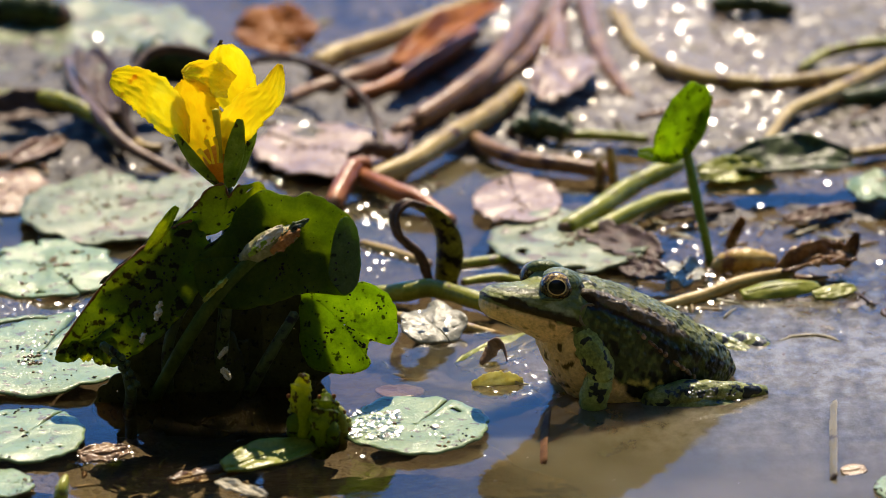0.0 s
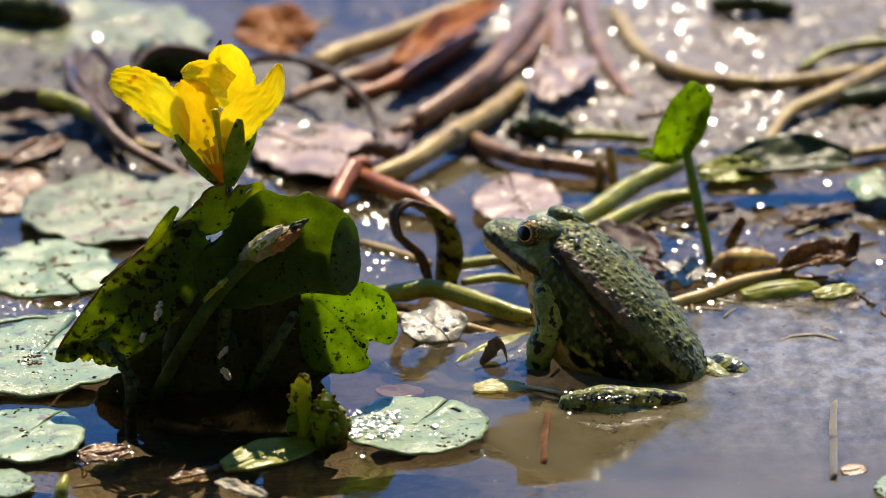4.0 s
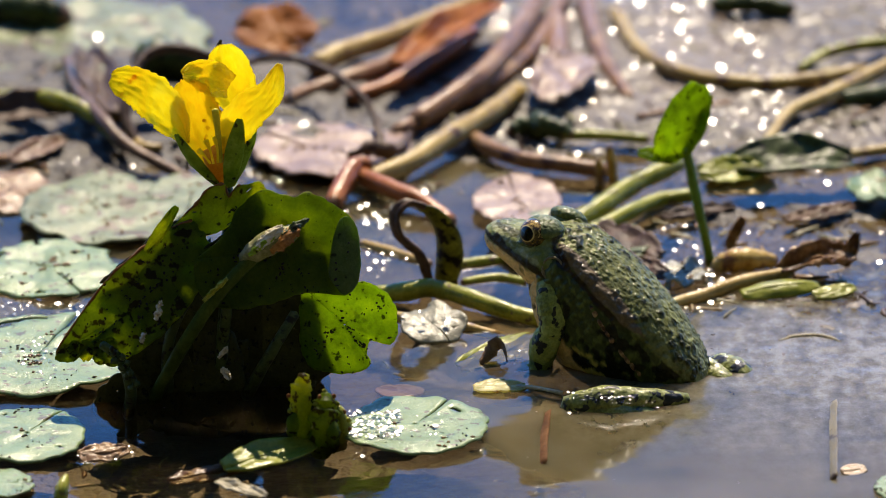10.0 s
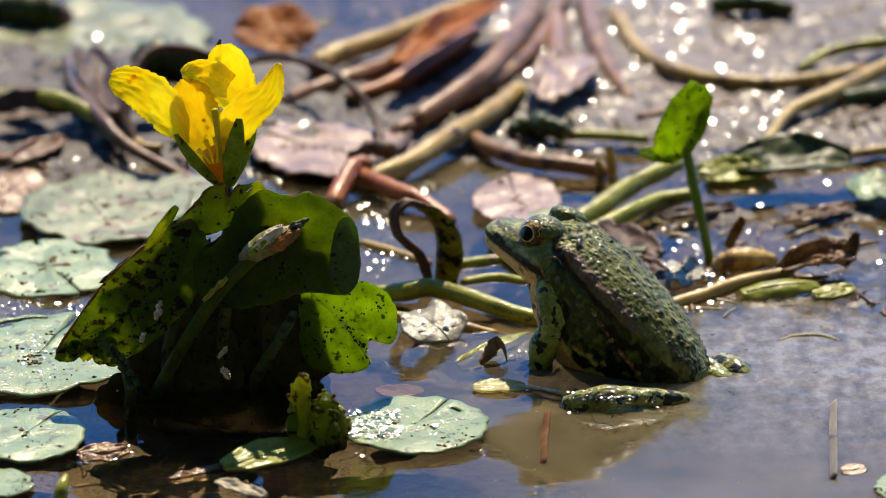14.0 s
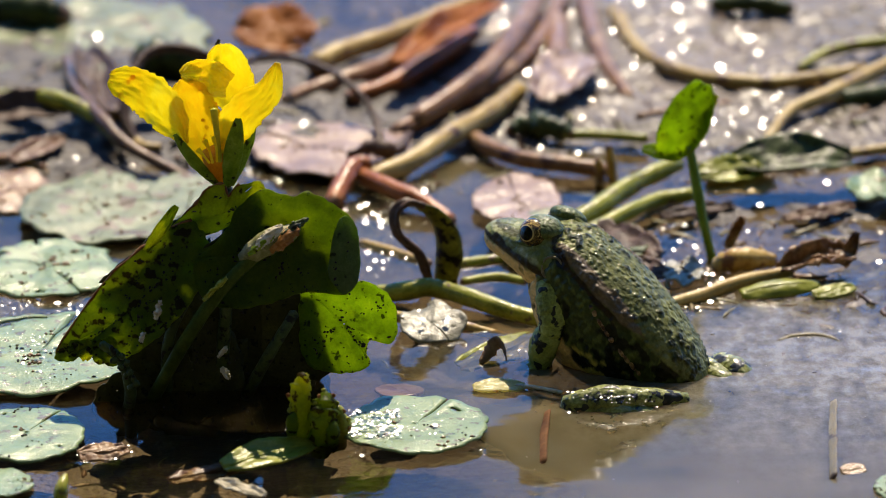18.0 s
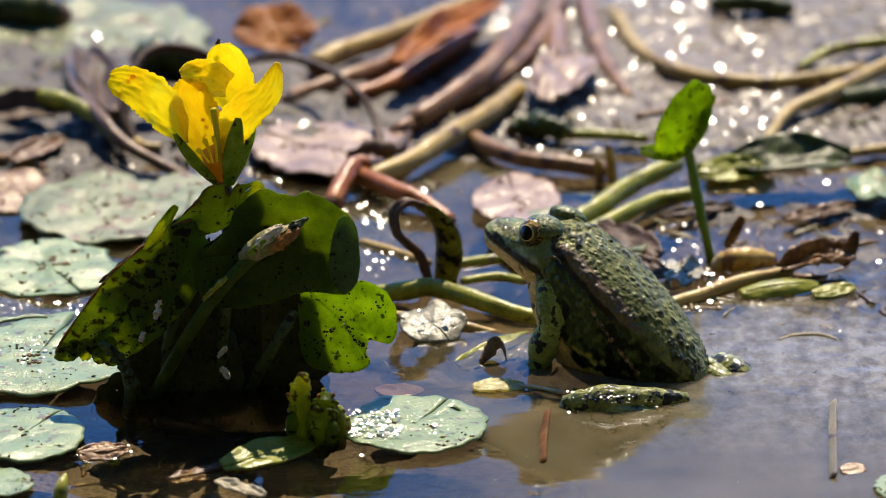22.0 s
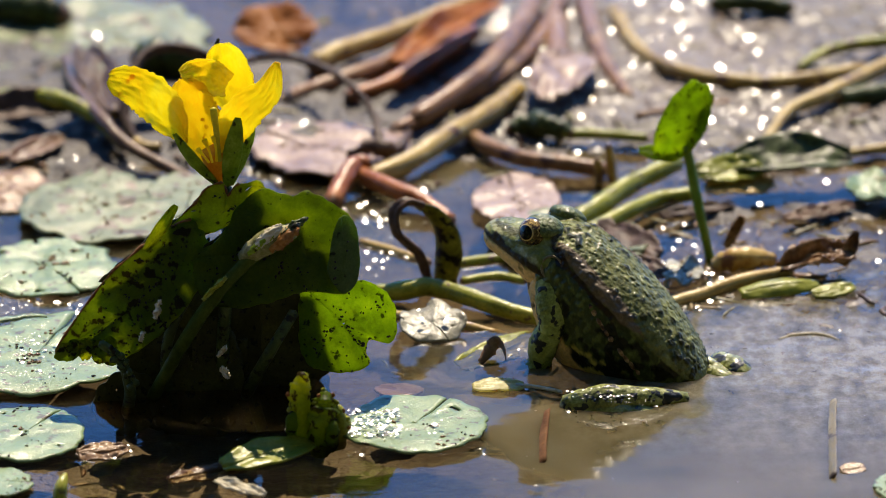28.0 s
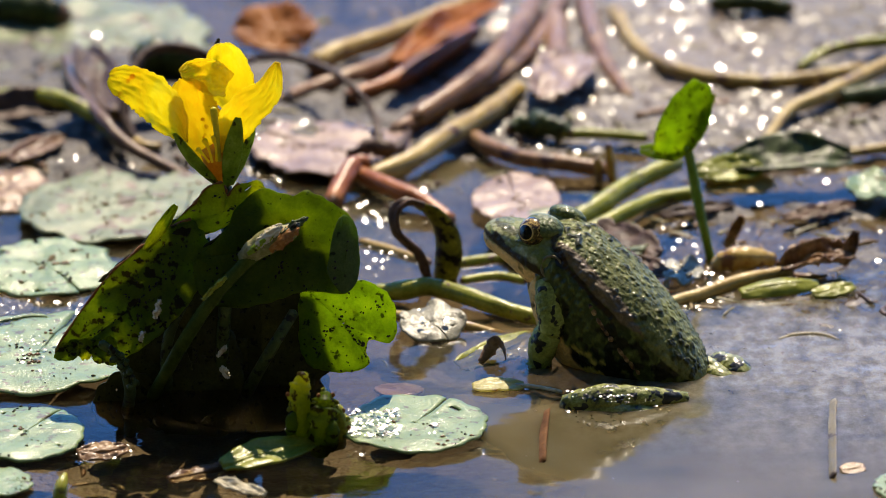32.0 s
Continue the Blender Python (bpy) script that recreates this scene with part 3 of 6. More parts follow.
# ---- the clump of raised leaves with the flower ----
def leaf_clump():
    clump = thing("lily_clump", "clump of torn, dark green lily leaves standing out of the water", "water plant", at=(-62.1, -112.3, 0.0))
    o = Vector((-62.1, -112.3, 0.0))

    def leaf(m, shape, material, tear=None, label="", specks=60, seed=1):
        g = placed(round_leaf(seed=seed, **shape), m)
        g = g - np.array(o)
        ob = mesh_object("leaf", *shell_data(g, 0.45, torn(seed, tear, 16) if tear else None), material, clump, label)
        if specks:
            specks_on(g, specks, 0.34, 0.35, seed, "speckle", ob)
            specks_on(g, specks, 0.34, -0.35, seed + 5, "speckle", ob)
        return ob

    at = lambda p, rx, ry, rz: Matrix.Translation(p) @ pose(0, 0, 0, rx, ry, rz)
    def sheet(points, centre, material, label, tear=None, specks=60, seed=1, rim=None, **shape):
        g = np.array(cut_leaf(points, centre, seed, **shape)) - np.array(o)
        nu = g.shape[0]
        ob = mesh_object("leaf", *shell_data(g, 0.42, torn(seed, tear, nu) if tear else None), material, clump, label)
        if specks:
            specks_on(g, int(specks * 0.7), 0.27, 0.33, seed, "speckle", ob)
            specks_on(g, int(specks * 0.7), 0.27, -0.33, seed + 5, "speckle", ob)
        if rim:
            edge = [Vector(p) for p in g[-1][rim[0]:rim[1]:3]]
            tube("leaf_rim", edge, [0.2 + 0.2 * (k % 3) / 2 for k in range(len(edge))], HUSK_RIM, ob, "reddish brown withered rim", sides=6, count=40, rough=0.5, seed=seed)
        return ob

    sheet([(-93.9, -110.0, 14.8), (-86.6, -107.0, 25.4), (-79.8, -105.0, 33.4), (-73.0, -102.0, 38.9), (-66.1, -100.0, 43.9), (-59.0, -99.0, 44.0), (-56.3, -101.0, 34.5), (-63.5, -105.0, 22.9), (-71.4, -108.0, 16.4), (-80.4, -110.0, 11.9), (-86.6, -110.0, 16.3), (-89.7, -110.0, 13.1)], (-74.4, -105.0, 25.1), LEAF_MID, "torn, folded dark leaf with a reddish rim", 0.50, 150, 8, rim=(0, 52), serration=0.015, wave=1.6)
    sheet([(-65.4, -98.0, 43.0), (-60.4, -97.0, 48.2), (-56.3, -96.0, 52.5), (-53.0, -96.0, 53.4), (-51.9, -96.0, 50.3), (-49.7, -96.0, 53.0), (-47.0, -96.0, 53.7), (-44.0, -96.0, 54.3), (-42.9, -96.0, 50.9), (-48.4, -97.0, 45.4), (-54.6, -98.0, 41.9), (-60.7, -98.0, 40.7)], (-52.8, -97.0, 46.5), LEAF_TIP, "tattered yellow-green leaf tip with a hole", 0.36, 26, 24, rim=(6, 60), serration=0.03, wave=1.2)
    add_blade("leaf", LEAF_TIP, clump, 0.35, "pointed strip of torn leaf", base=Vector((-71.8, -103.0, 38.8)) - o, tip=Vector((-64.3, -100.0, 49.4)) - o, facing=(0.3, -1, 0.1), width=1.5, cup=0.3, ripple=0.3, seed=4)
    sheet([(-59.3, -102.0, 36.7), (-53.6, -101.0, 41.8), (-49.0, -99.0, 48.7), (-43.1, -98.0, 53.0), (-37.1, -98.0, 51.4), (-32.2, -98.0, 52.1), (-26.5, -98.0, 49.2), (-22.1, -99.0, 45.5), (-20.6, -100.0, 41.5), (-20.0, -101.0, 35.7), (-21.1, -103.0, 30.0), (-25.4, -104.0, 27.8), (-32.7, -104.0, 28.6), (-42.9, -105.0, 25.8), (-53.9, -106.0, 25.5), (-59.3, -104.0, 29.8)], (-40.2, -101.0, 38.2), LEAF_PLAIN, "dark green leaf with a wavy rim", None, 100, 3, serration=0.012, teeth=22, wave=2.0)
    sheet([(-24.3, -100.6, 46.8), (-21.6, -100.2, 45.6), (-20.5, -101.0, 41.8), (-20.0, -102.0, 36.1), (-21.0, -104.0, 30.4), (-24.5, -105.7, 29.0), (-27.4, -105.2, 33.4), (-26.8, -103.2, 41.0)], (-23.4, -103.6, 37.4), LEAF_GREY, "folded-over grey-green leaf edge", None, 16, 33, serration=0.06, teeth=6, wave=0.5, nv=80)
    sheet([(-33.4, -98.0, 27.2), (-25.2, -97.0, 27.8), (-19.1, -96.0, 28.2), (-14.8, -96.0, 26.4), (-11.8, -96.0, 22.3), (-11.3, -97.0, 17.5), (-12.6, -98.0, 13.0), (-17.6, -98.0, 13.6), (-18.7, -99.0, 10.8), (-17.6, -99.0, 8.1), (-20.3, -100.0, 6.7), (-26.7, -100.0, 6.2), (-32.4, -100.0, 7.6), (-34.9, -99.0, 17.6)], (-23.9, -98.0, 17.9), LEAF_BRIGHT, "bright yellow-green leaf lit from behind", None, 150, 5, serration=0.015, wave=1.2)
    add_blade("leaf_flap", LEAF_TIP, clump, 0.3, "ragged lower rim of the torn leaf", base=Vector((-91.0, -110.5, 17.7)) - o, tip=Vector((-92.7, -110.0, 14.0)) - o, facing=(0.2, -1, 0.1), width=1.3, cup=0.2, ripple=0.5, seed=90, fringe=0.4, point=0.6)
    add_blade("leaf_flap", LEAF_MID, clump, 0.3, "ragged lower rim of the torn leaf", base=Vector((-88.9, -110.5, 18.6)) - o, tip=Vector((-89.3, -110.0, 14.0)) - o, facing=(0.2, -1, 0.1), width=1.7, cup=0.2, ripple=0.5, seed=91, fringe=0.4, point=0.6)
    add_blade("leaf_flap", LEAF_TIP, clump, 0.3, "ragged lower rim of the torn leaf", base=Vector((-86.3, -110.5, 18.9)) - o, tip=Vector((-86.4, -110.0, 13.1)) - o, facing=(0.2, -1, 0.1), width=1.9, cup=0.2, ripple=0.5, seed=92, fringe=0.4, point=0.6)
    add_blade("leaf_flap", LEAF_MID, clump, 0.3, "ragged lower rim of the torn leaf", base=Vector((-83.6, -110.5, 18.6)) - o, tip=Vector((-82.6, -110.0, 12.2)) - o, facing=(0.2, -1, 0.1), width=2.0, cup=0.2, ripple=0.5, seed=93, fringe=0.4, point=0.6)
    add_blade("leaf_flap", LEAF_TIP, clump, 0.3, "ragged lower rim of the torn leaf", base=Vector((-80.6, -110.5, 19.5)) - o, tip=Vector((-80.0, -110.0, 14.3)) - o, facing=(0.2, -1, 0.1), width=1.6, cup=0.2, ripple=0.5, seed=94, fringe=0.4, point=0.6)
    # leaves added behind, mostly unseen, to keep the sun off the front ones
    sheet([(-59.3, -100.4, 36.6), (-53.6, -99.4, 41.8), (-48.6, -97.4, 45.6), (-43.4, -96.4, 48.4), (-37.6, -96.4, 47.6), (-34.2, -96.4, 46.8), (-33.0, -97.4, 43.0), (-29.4, -98.0, 40.4), (-26.9, -99.2, 36.6), (-25.2, -101.6, 29.6), (-32.7, -102.4, 28.6), (-43.0, -103.4, 25.8), (-53.9, -104.4, 25.4), (-59.4, -102.4, 29.8)], (-45.0, -99.6, 39.0), LEAF_SHADED, "shaded leaf inside the clump", None, 0, 41, wave=0.5)
    sheet([(-83.5, -103.0, 29.2), (-79.9, -102.0, 33.4), (-73.0, -99.0, 38.9), (-66.2, -97.0, 44.0), (-59.1, -96.0, 44.0), (-56.4, -98.0, 34.5), (-63.5, -102.0, 22.9), (-70.5, -105.0, 15.4), (-75.5, -105.0, 18.6), (-74.0, -104.0, 24.0), (-79.0, -103.5, 26.0)], (-68.5, -101.0, 30.5), LEAF_SHADED, "shaded leaf inside the clump", 0.16, 0, 42, wave=0.8)
    sheet([(-43.1, -94.0, 30.4), (-32.4, -94.0, 30.1), (-29.7, -94.0, 24.5), (-27.5, -95.0, 16.0), (-24.5, -96.0, 5.7), (-41.8, -96.0, 3.8)], (-36.3, -95.0, 16.0), LEAF_SHADED, "shaded leaf inside the clump", None, 0, 44, wave=0.6)
    leaf(at((-60.4, -92.0, 15.6), 80, 8, 10), dict(rx=20, ry=19, notch=-90, notch_width=30, scallop=0.06, lobes=15, wave=2.0), LEAF_SHADED, 0.34, "shaded leaf inside the clump", 60, 11)
    leaf(at((-43.3, -88.0, 10.3), 80, -4, 0), dict(rx=17, ry=17, notch=-100, notch_width=24, scallop=0.05, lobes=15, wave=2.0), LEAF_SHADED, 0.36, "shaded leaf inside the clump", 50, 13)
    leaf(at((-60.8, -96.0, 5.3), 80, 0, 0), dict(rx=12, ry=14, notch=100, notch_width=20, scallop=0.05, lobes=15, wave=2.0), LEAF_SHADED, 0.5, "shaded leaf inside the clump", 40, 14)
    leaf(at((-47.4, -94.0, -0.7), 78, 0, 0), dict(rx=16, ry=12, notch=80, notch_width=20, scallop=0.05, lobes=15, wave=2.0), LEAF_SHADED, 0.5, "shaded leaf inside the clump", 40, 15)
    leaf(at((-64.4, -88.0, -5.3), 84, 0, 0), dict(rx=12, ry=9, notch=80, scallop=0.05, lobes=15, wave=2.0), LEAF_SHADED, 0.6, "shaded leaf inside the clump", 0, 18)
    leaf(at((-42.1, -86.0, -3.9), 84, 0, 0), dict(rx=15, ry=10, notch=80, scallop=0.05, lobes=15, wave=2.0), LEAF_SHADED, 0.6, "shaded leaf inside the clump", 0, 19)
    leaf(at((-76.7, -103.0, -0.9), 82, 0, 14), dict(rx=8, ry=8, notch=80, scallop=0.08, lobes=11, wave=1.6), LEAF_SHADED, 0.5, "shaded leaf inside the clump", 0, 51)
    leaf(at((-60.6, -92.0, -6.5), 84, 0, 0), dict(rx=11, ry=9, notch=80, scallop=0.05, lobes=13, wave=1.2), LEAF_SHADED, None, "shaded leaf inside the clump", 0, 52)
    leaf(at((-53.5, -79.0, 5.2), 84, 0, 0), dict(rx=22, ry=20, notch=80, notch_width=1, scallop=0.05, lobes=15, wave=1.2), LEAF_SHADED, None, "shaded leaf inside the clump", 0, 53)
    # pale blade laid on the stalk to imitate sun falling through a gap
    add_blade("leaf_sheath", STEM_GREEN, clump, 0.3, "pale green sheath on the stalk", base=Vector((-57.8, -112.6, 29.7)) - o, tip=Vector((-52.0, -111.0, 34.9)) - o, facing=(0.4, -1, 0.2), width=0.7, cup=-0.5, ripple=0.7, seed=14, point=0.6, fringe=0.4)
    add_blade("shred", CREAM, clump, 0.3, "white shred of leaf skin", base=Vector((-54.3, -114.0, 15.6)) - o, tip=Vector((-52.1, -114.0, 18.2)) - o, facing=(0.5, -1, 0.2), width=0.6, cup=0.5, ripple=0.8, fringe=0.6, seed=15)
    add_blade("shred", CREAM, clump, 0.3, "white shred of leaf skin", base=Vector((-53.5, -114.0, 12.9)) - o, tip=Vector((-51.6, -114.0, 10.0)) - o, facing=(0.5, -1, 0.2), width=0.8, cup=0.5, ripple=0.8, fringe=0.6, seed=16)
    leaf(at((-55.3, -84.0, -4.7), 84, 0, 0), dict(rx=15, ry=12, notch=80, scallop=0.05, lobes=15, wave=2.0), LEAF_SHADED, 0.6, "shaded leaf inside the clump", 0, 20)

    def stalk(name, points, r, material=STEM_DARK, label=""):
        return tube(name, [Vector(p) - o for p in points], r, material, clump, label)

    stalk("stalk", [(-45.3, -106.0, 39.1), (-54.6, -110.0, 30.0), (-63.4, -111.0, 16.4), (-71.9, -98.7, -4.0)], [1.7, 1.7, 1.6, 1.6], STALK_SHADED, "green stalk that carries the spent bud")
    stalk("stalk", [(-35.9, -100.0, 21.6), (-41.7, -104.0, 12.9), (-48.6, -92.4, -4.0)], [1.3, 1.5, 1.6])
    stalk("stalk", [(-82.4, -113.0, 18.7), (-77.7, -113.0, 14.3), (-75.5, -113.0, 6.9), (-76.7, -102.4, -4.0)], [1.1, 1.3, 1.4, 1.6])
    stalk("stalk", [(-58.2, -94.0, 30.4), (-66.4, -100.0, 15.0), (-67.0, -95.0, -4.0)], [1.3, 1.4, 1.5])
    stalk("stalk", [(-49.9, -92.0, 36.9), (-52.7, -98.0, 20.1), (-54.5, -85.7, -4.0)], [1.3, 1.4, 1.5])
    pod = stalk("spent_bud", [(-48.3, -106.0, 37.6), (-45.6, -106.0, 39.8), (-41.4, -106.0, 42.6), (-37.4, -104.0, 43.7), (-34.7, -102.0, 45.1)], [1.7, 2.7, 3.0, 2.4, 0.9], POD, "spent bud with a torn cream and rust husk")
    for k, (a, b, w, stuff) in enumerate((((-45.2, -109.0, 42.0), (-38.7, -108.0, 47.2), 1.5, CREAM), ((-41.7, -109.0, 41.4), (-34.9, -107.0, 46.3), 1.8, HUSK), ((-38.7, -108.0, 44.8), (-32.6, -104.0, 47.7), 1.0, STEM_DARK), ((-46.9, -108.6, 40.1), (-40.6, -108.8, 45.1), 1.0, SEPAL))):
        add_blade("husk", stuff, pod, 0.3, base=Vector(a) - o, tip=Vector(b) - o, facing=(0.3, -0.6, 1.0), width=w, sag=0.7, cup=-0.5, ripple=0.6, seed=k, fringe=0.5)
    # warty growth on one stalk and pale shreds that hang inside
    rnd = random.Random(4)
    for k in range(11):
        p = Vector((-78.9, -115.0, 18.0)).lerp(Vector((-75.4, -115.0, 7.7)), k / 10) - o + Vector((rnd.uniform(-1.6, 1.6), rnd.uniform(-1, 0.4), 0))
        tube("wart", [p, p + Vector((rnd.uniform(-.6, .6), -0.5, 0.8)), p + Vector((0, -0.6, 1.6))], [0.5, rnd.uniform(0.7, 1.1), 0.3], STEM_DARK, clump, sides=7, count=6, rough=0.5, seed=k)
    add_blade("shred", CREAM, clump, 0.3, "white shred of leaf skin", base=Vector((-69.2, -116.0, 26.3)) - o, tip=Vector((-68.0, -116.0, 31.0)) - o, facing=(0.8, -1, 0.1), width=0.6, ripple=1.2, cup=0.6, fringe=0.6, seed=2)
    add_blade("shred", CREAM, clump, 0.3, "white shred of leaf skin", base=Vector((-72.8, -116.0, 20.4)) - o, tip=Vector((-72.2, -116.0, 22.8)) - o, facing=(0.8, -1, 0.1), width=0.5, ripple=1.0, cup=0.6, fringe=0.6, seed=3)
    return clump


leaf_clump()


def petal(parent, d, line, widths, facing, cup, crinkle, seed, label, stuff=None):
    """A thin petal along a bent middle line: half widths (mm) at its points, sides cupped to the face, a crumpled skin and a finely frayed rim."""
    nu, nv = 60, 35
    mid = spline([d(p) for p in line], nu)
    wide = spline([(w,) for w in widths], nu)[:, 0]
    grid = []
    for i in range(nu):
        u = i / (nu - 1)
        way = Vector(mid[min(i + 1, nu - 1)] - mid[max(i - 1, 0)]).normalized()
        side = way.cross(Vector(facing)).normalized()
        face = side.cross(way)
        end = math.sqrt(max(1 - max((u - 0.86) / 0.16, 0) ** 2, 0.02))
        row = []
        for j in range(nv):
            v = 2 * j / (nv - 1) - 1
            fray = 1 + 0.10 * abs(v) ** 6 * noise.noise(Vector((u * 26, v, seed * 4.4))) + 0.06 * abs(v) ** 8 * noise.noise(Vector((u * 70, v, seed)))
            w = wide[i] * end * fray
            h = cup * v * v * wide[i]
            h += crinkle * noise.noise(Vector((u * 3.2, v * 1.6, seed * 2.9))) * (0.4 + abs(v))
            h += 0.45 * crinkle * noise.noise(Vector((u * 9, v * 5, seed * 0.7))) + 0.2 * crinkle * noise.noise(Vector((u * 20, v * 11, seed)))
            h += 0.05 * math.sin(v * 13 + 2 * noise.noise(Vector((u * 4, v * 2, seed)))) * (1 - 0.5 * u)
            row.append(Vector(mid[i]) + side * (v * w) + face * h + way * (0.5 * (u > 0.9) * noise.noise(Vector((v * 7, seed, 1.1)))))
        grid.append(row)
    return mesh_object("petal", *shell_data(grid, 0.22), stuff or PETAL, parent, label)


def yellow_flower():
    o = Vector((-52.5, -84.0, 47.8))
    fl = thing("yellow_flower", "wilting yellow fringed flower above the dark leaves", "flower", at=tuple(o))
    d = lambda p: Vector(p) - o
    petal(fl, d, [(-62.0, -86.0, 60.4), (-65.4, -87.0, 66.6), (-69.7, -89.0, 72.9), (-74.6, -90.0, 76.7), (-80.3, -91.0, 79.2)], [0.5, 4.1, 5.2, 4.6, 3.2], (0.15, -1, 0.25), cup=0.1, crinkle=0.7, seed=1, label='broad petal bent outwards')
    petal(fl, d, [(-55.1, -84.0, 53.0), (-57.8, -82.0, 60.2), (-60.2, -82.0, 67.7), (-62.9, -84.0, 76.1)], [2.3, 5.7, 5.6, 4.4], (0.1, -1, 0.15), cup=0.3, crinkle=0.5, seed=2, stuff=PETAL_DEEP, label='upright petal that cups the stamens')
    petal(fl, d, [(-49.9, -80.0, 60.0), (-49.4, -79.0, 65.0), (-50.7, -77.0, 71.7), (-53.1, -78.0, 83.1)], [1.0, 2.7, 5.8, 4.4], (-0.15, -1, 0.1), cup=0.22, crinkle=0.6, seed=3, label='tall petal with a smooth rolled rim')
    petal(fl, d, [(-51.8, -80.0, 73.0), (-55.4, -82.0, 75.5), (-59.1, -83.0, 77.3), (-63.1, -84.0, 77.4)], [3.0, 4.2, 3.4, 1.6], (0.1, -0.9, 0.3), cup=-0.1, crinkle=1.2, seed=5, label='crumpled inner petal')
    petal(fl, d, [(-52.2, -88.0, 57.7), (-50.7, -90.0, 64.8), (-47.1, -92.0, 70.9), (-41.8, -93.0, 76.2), (-39.4, -92.0, 83.0)], [1.2, 4.1, 4.6, 3.4, 1.1], (-0.15, -1, 0.25), cup=0.12, crinkle=0.7, seed=4, label='narrow petal with a frayed, curled tip')
    petal(fl, d, [(-52.7, -88.0, 56.6), (-53.4, -89.0, 60.2), (-53.2, -89.0, 63.4)], [1.1, 1.5, 0.7], (0.3, -1, 0.1), cup=0.5, crinkle=0.4, seed=6, stuff=PETAL_DEEP, label='small curled inner petal')
    tube("corolla_tube", [d((-53.0, -85.0, 48.7)), d((-53.8, -85.0, 52.2)), d((-54.6, -86.0, 56.4)), d((-54.8, -86.0, 58.4))], [1.4, 2.8, 3.5, 3.7], THROAT, fl, "orange throat", sides=16)
    for k, (a, b, w, f) in enumerate((((-54.6, -87.0, 49.7), (-64.7, -91.0, 64.4), 1.9, (-0.6, -1, -0.3)), ((-52.1, -89.0, 50.2), (-49.1, -93.0, 69.2), 2.2, (0, -1, -0.2)), ((-51.0, -87.0, 49.7), (-45.0, -89.0, 68.6), 1.5, (0.8, -0.7, -0.2)), ((-52.5, -82.0, 47.8), (-48.4, -76.0, 57.3), 1.8, (0.3, 1, 0)))):
        add_blade("sepal", SEPAL, fl, 0.5, base=d(a), tip=d(b), facing=f, width=w, sag=1.2, cup=-0.35, ripple=0.25, seed=10 + k, point=0.8)
    for k, (a, b) in enumerate((((-55.6, -91.0, 57.1), (-57.4, -92.0, 63.3)), ((-54.5, -91.0, 57.4), (-55.2, -92.0, 64.1)), ((-56.4, -91.0, 57.1), (-59.1, -92.0, 60.9)))):
        tube("stamen", [d(a), d(a).lerp(d(b), 0.6) + Vector((0.3, -0.4, 0)), d(b)], [0.35, 0.35, 0.7], PETAL, fl, sides=8)
    tube("pistil", [d((-53.8, -91.0, 57.4)), d((-54.4, -92.0, 64.7)), d((-55.1, -92.0, 71.3))], [0.5, 0.7, 0.9], PISTIL, fl, "yellow-green pistil", sides=9)
    tube("stalk", [d((-52.5, -85.0, 48.5)), d((-52.2, -88.0, 39.8)), d((-53.0, -96.0, 19.3)), d((-55.1, -92.5, -5.0))], [1.5, 1.5, 1.6, 1.8], STEM_DARK, fl)
    return fl


FLOWER = yellow_flower()


def small_fly():
    o = Vector((-54.6, -75.0, 81.3))
    fly = thing("small_fly", "tiny black fly perched on the petal tip", "insect", at=tuple(o))
    tube("body", [(-0.2, 0, -0.7), (0, 0, 0.0), (0.3, 0, 0.8), (0.4, 0, 1.3)], [0.35, 0.6, 0.55, 0.35], SPECK, fly, sides=8)
    tube("head", [(0.4, 0, 1.2), (0.5, 0, 1.6), (0.5, 0, 1.9)], [0.3, 0.5, 0.25], SPECK, fly, sides=8)
    for s in (-1, 1):
        add_blade("wing", CREAM, fly, 0.08, base=(0.1, 0, 0.6), tip=(-0.6 + 0.2 * s, 0.4 * s, -1.4), facing=(1, -0.6 * s, 0.3), width=0.5, ripple=0.05)
        for k in range(3):
            tube("leg", [(0.2, 0.2 * s, 0.3 * k - 0.2), (-0.3, 0.8 * s, 0.1 + 0.3 * k), (-0.5, 1.1 * s, -0.9 + 0.2 * k)], [0.08, 0.07, 0.05], SPECK, fly, sides=5, count=6)
    return fly


FLY = small_fly()


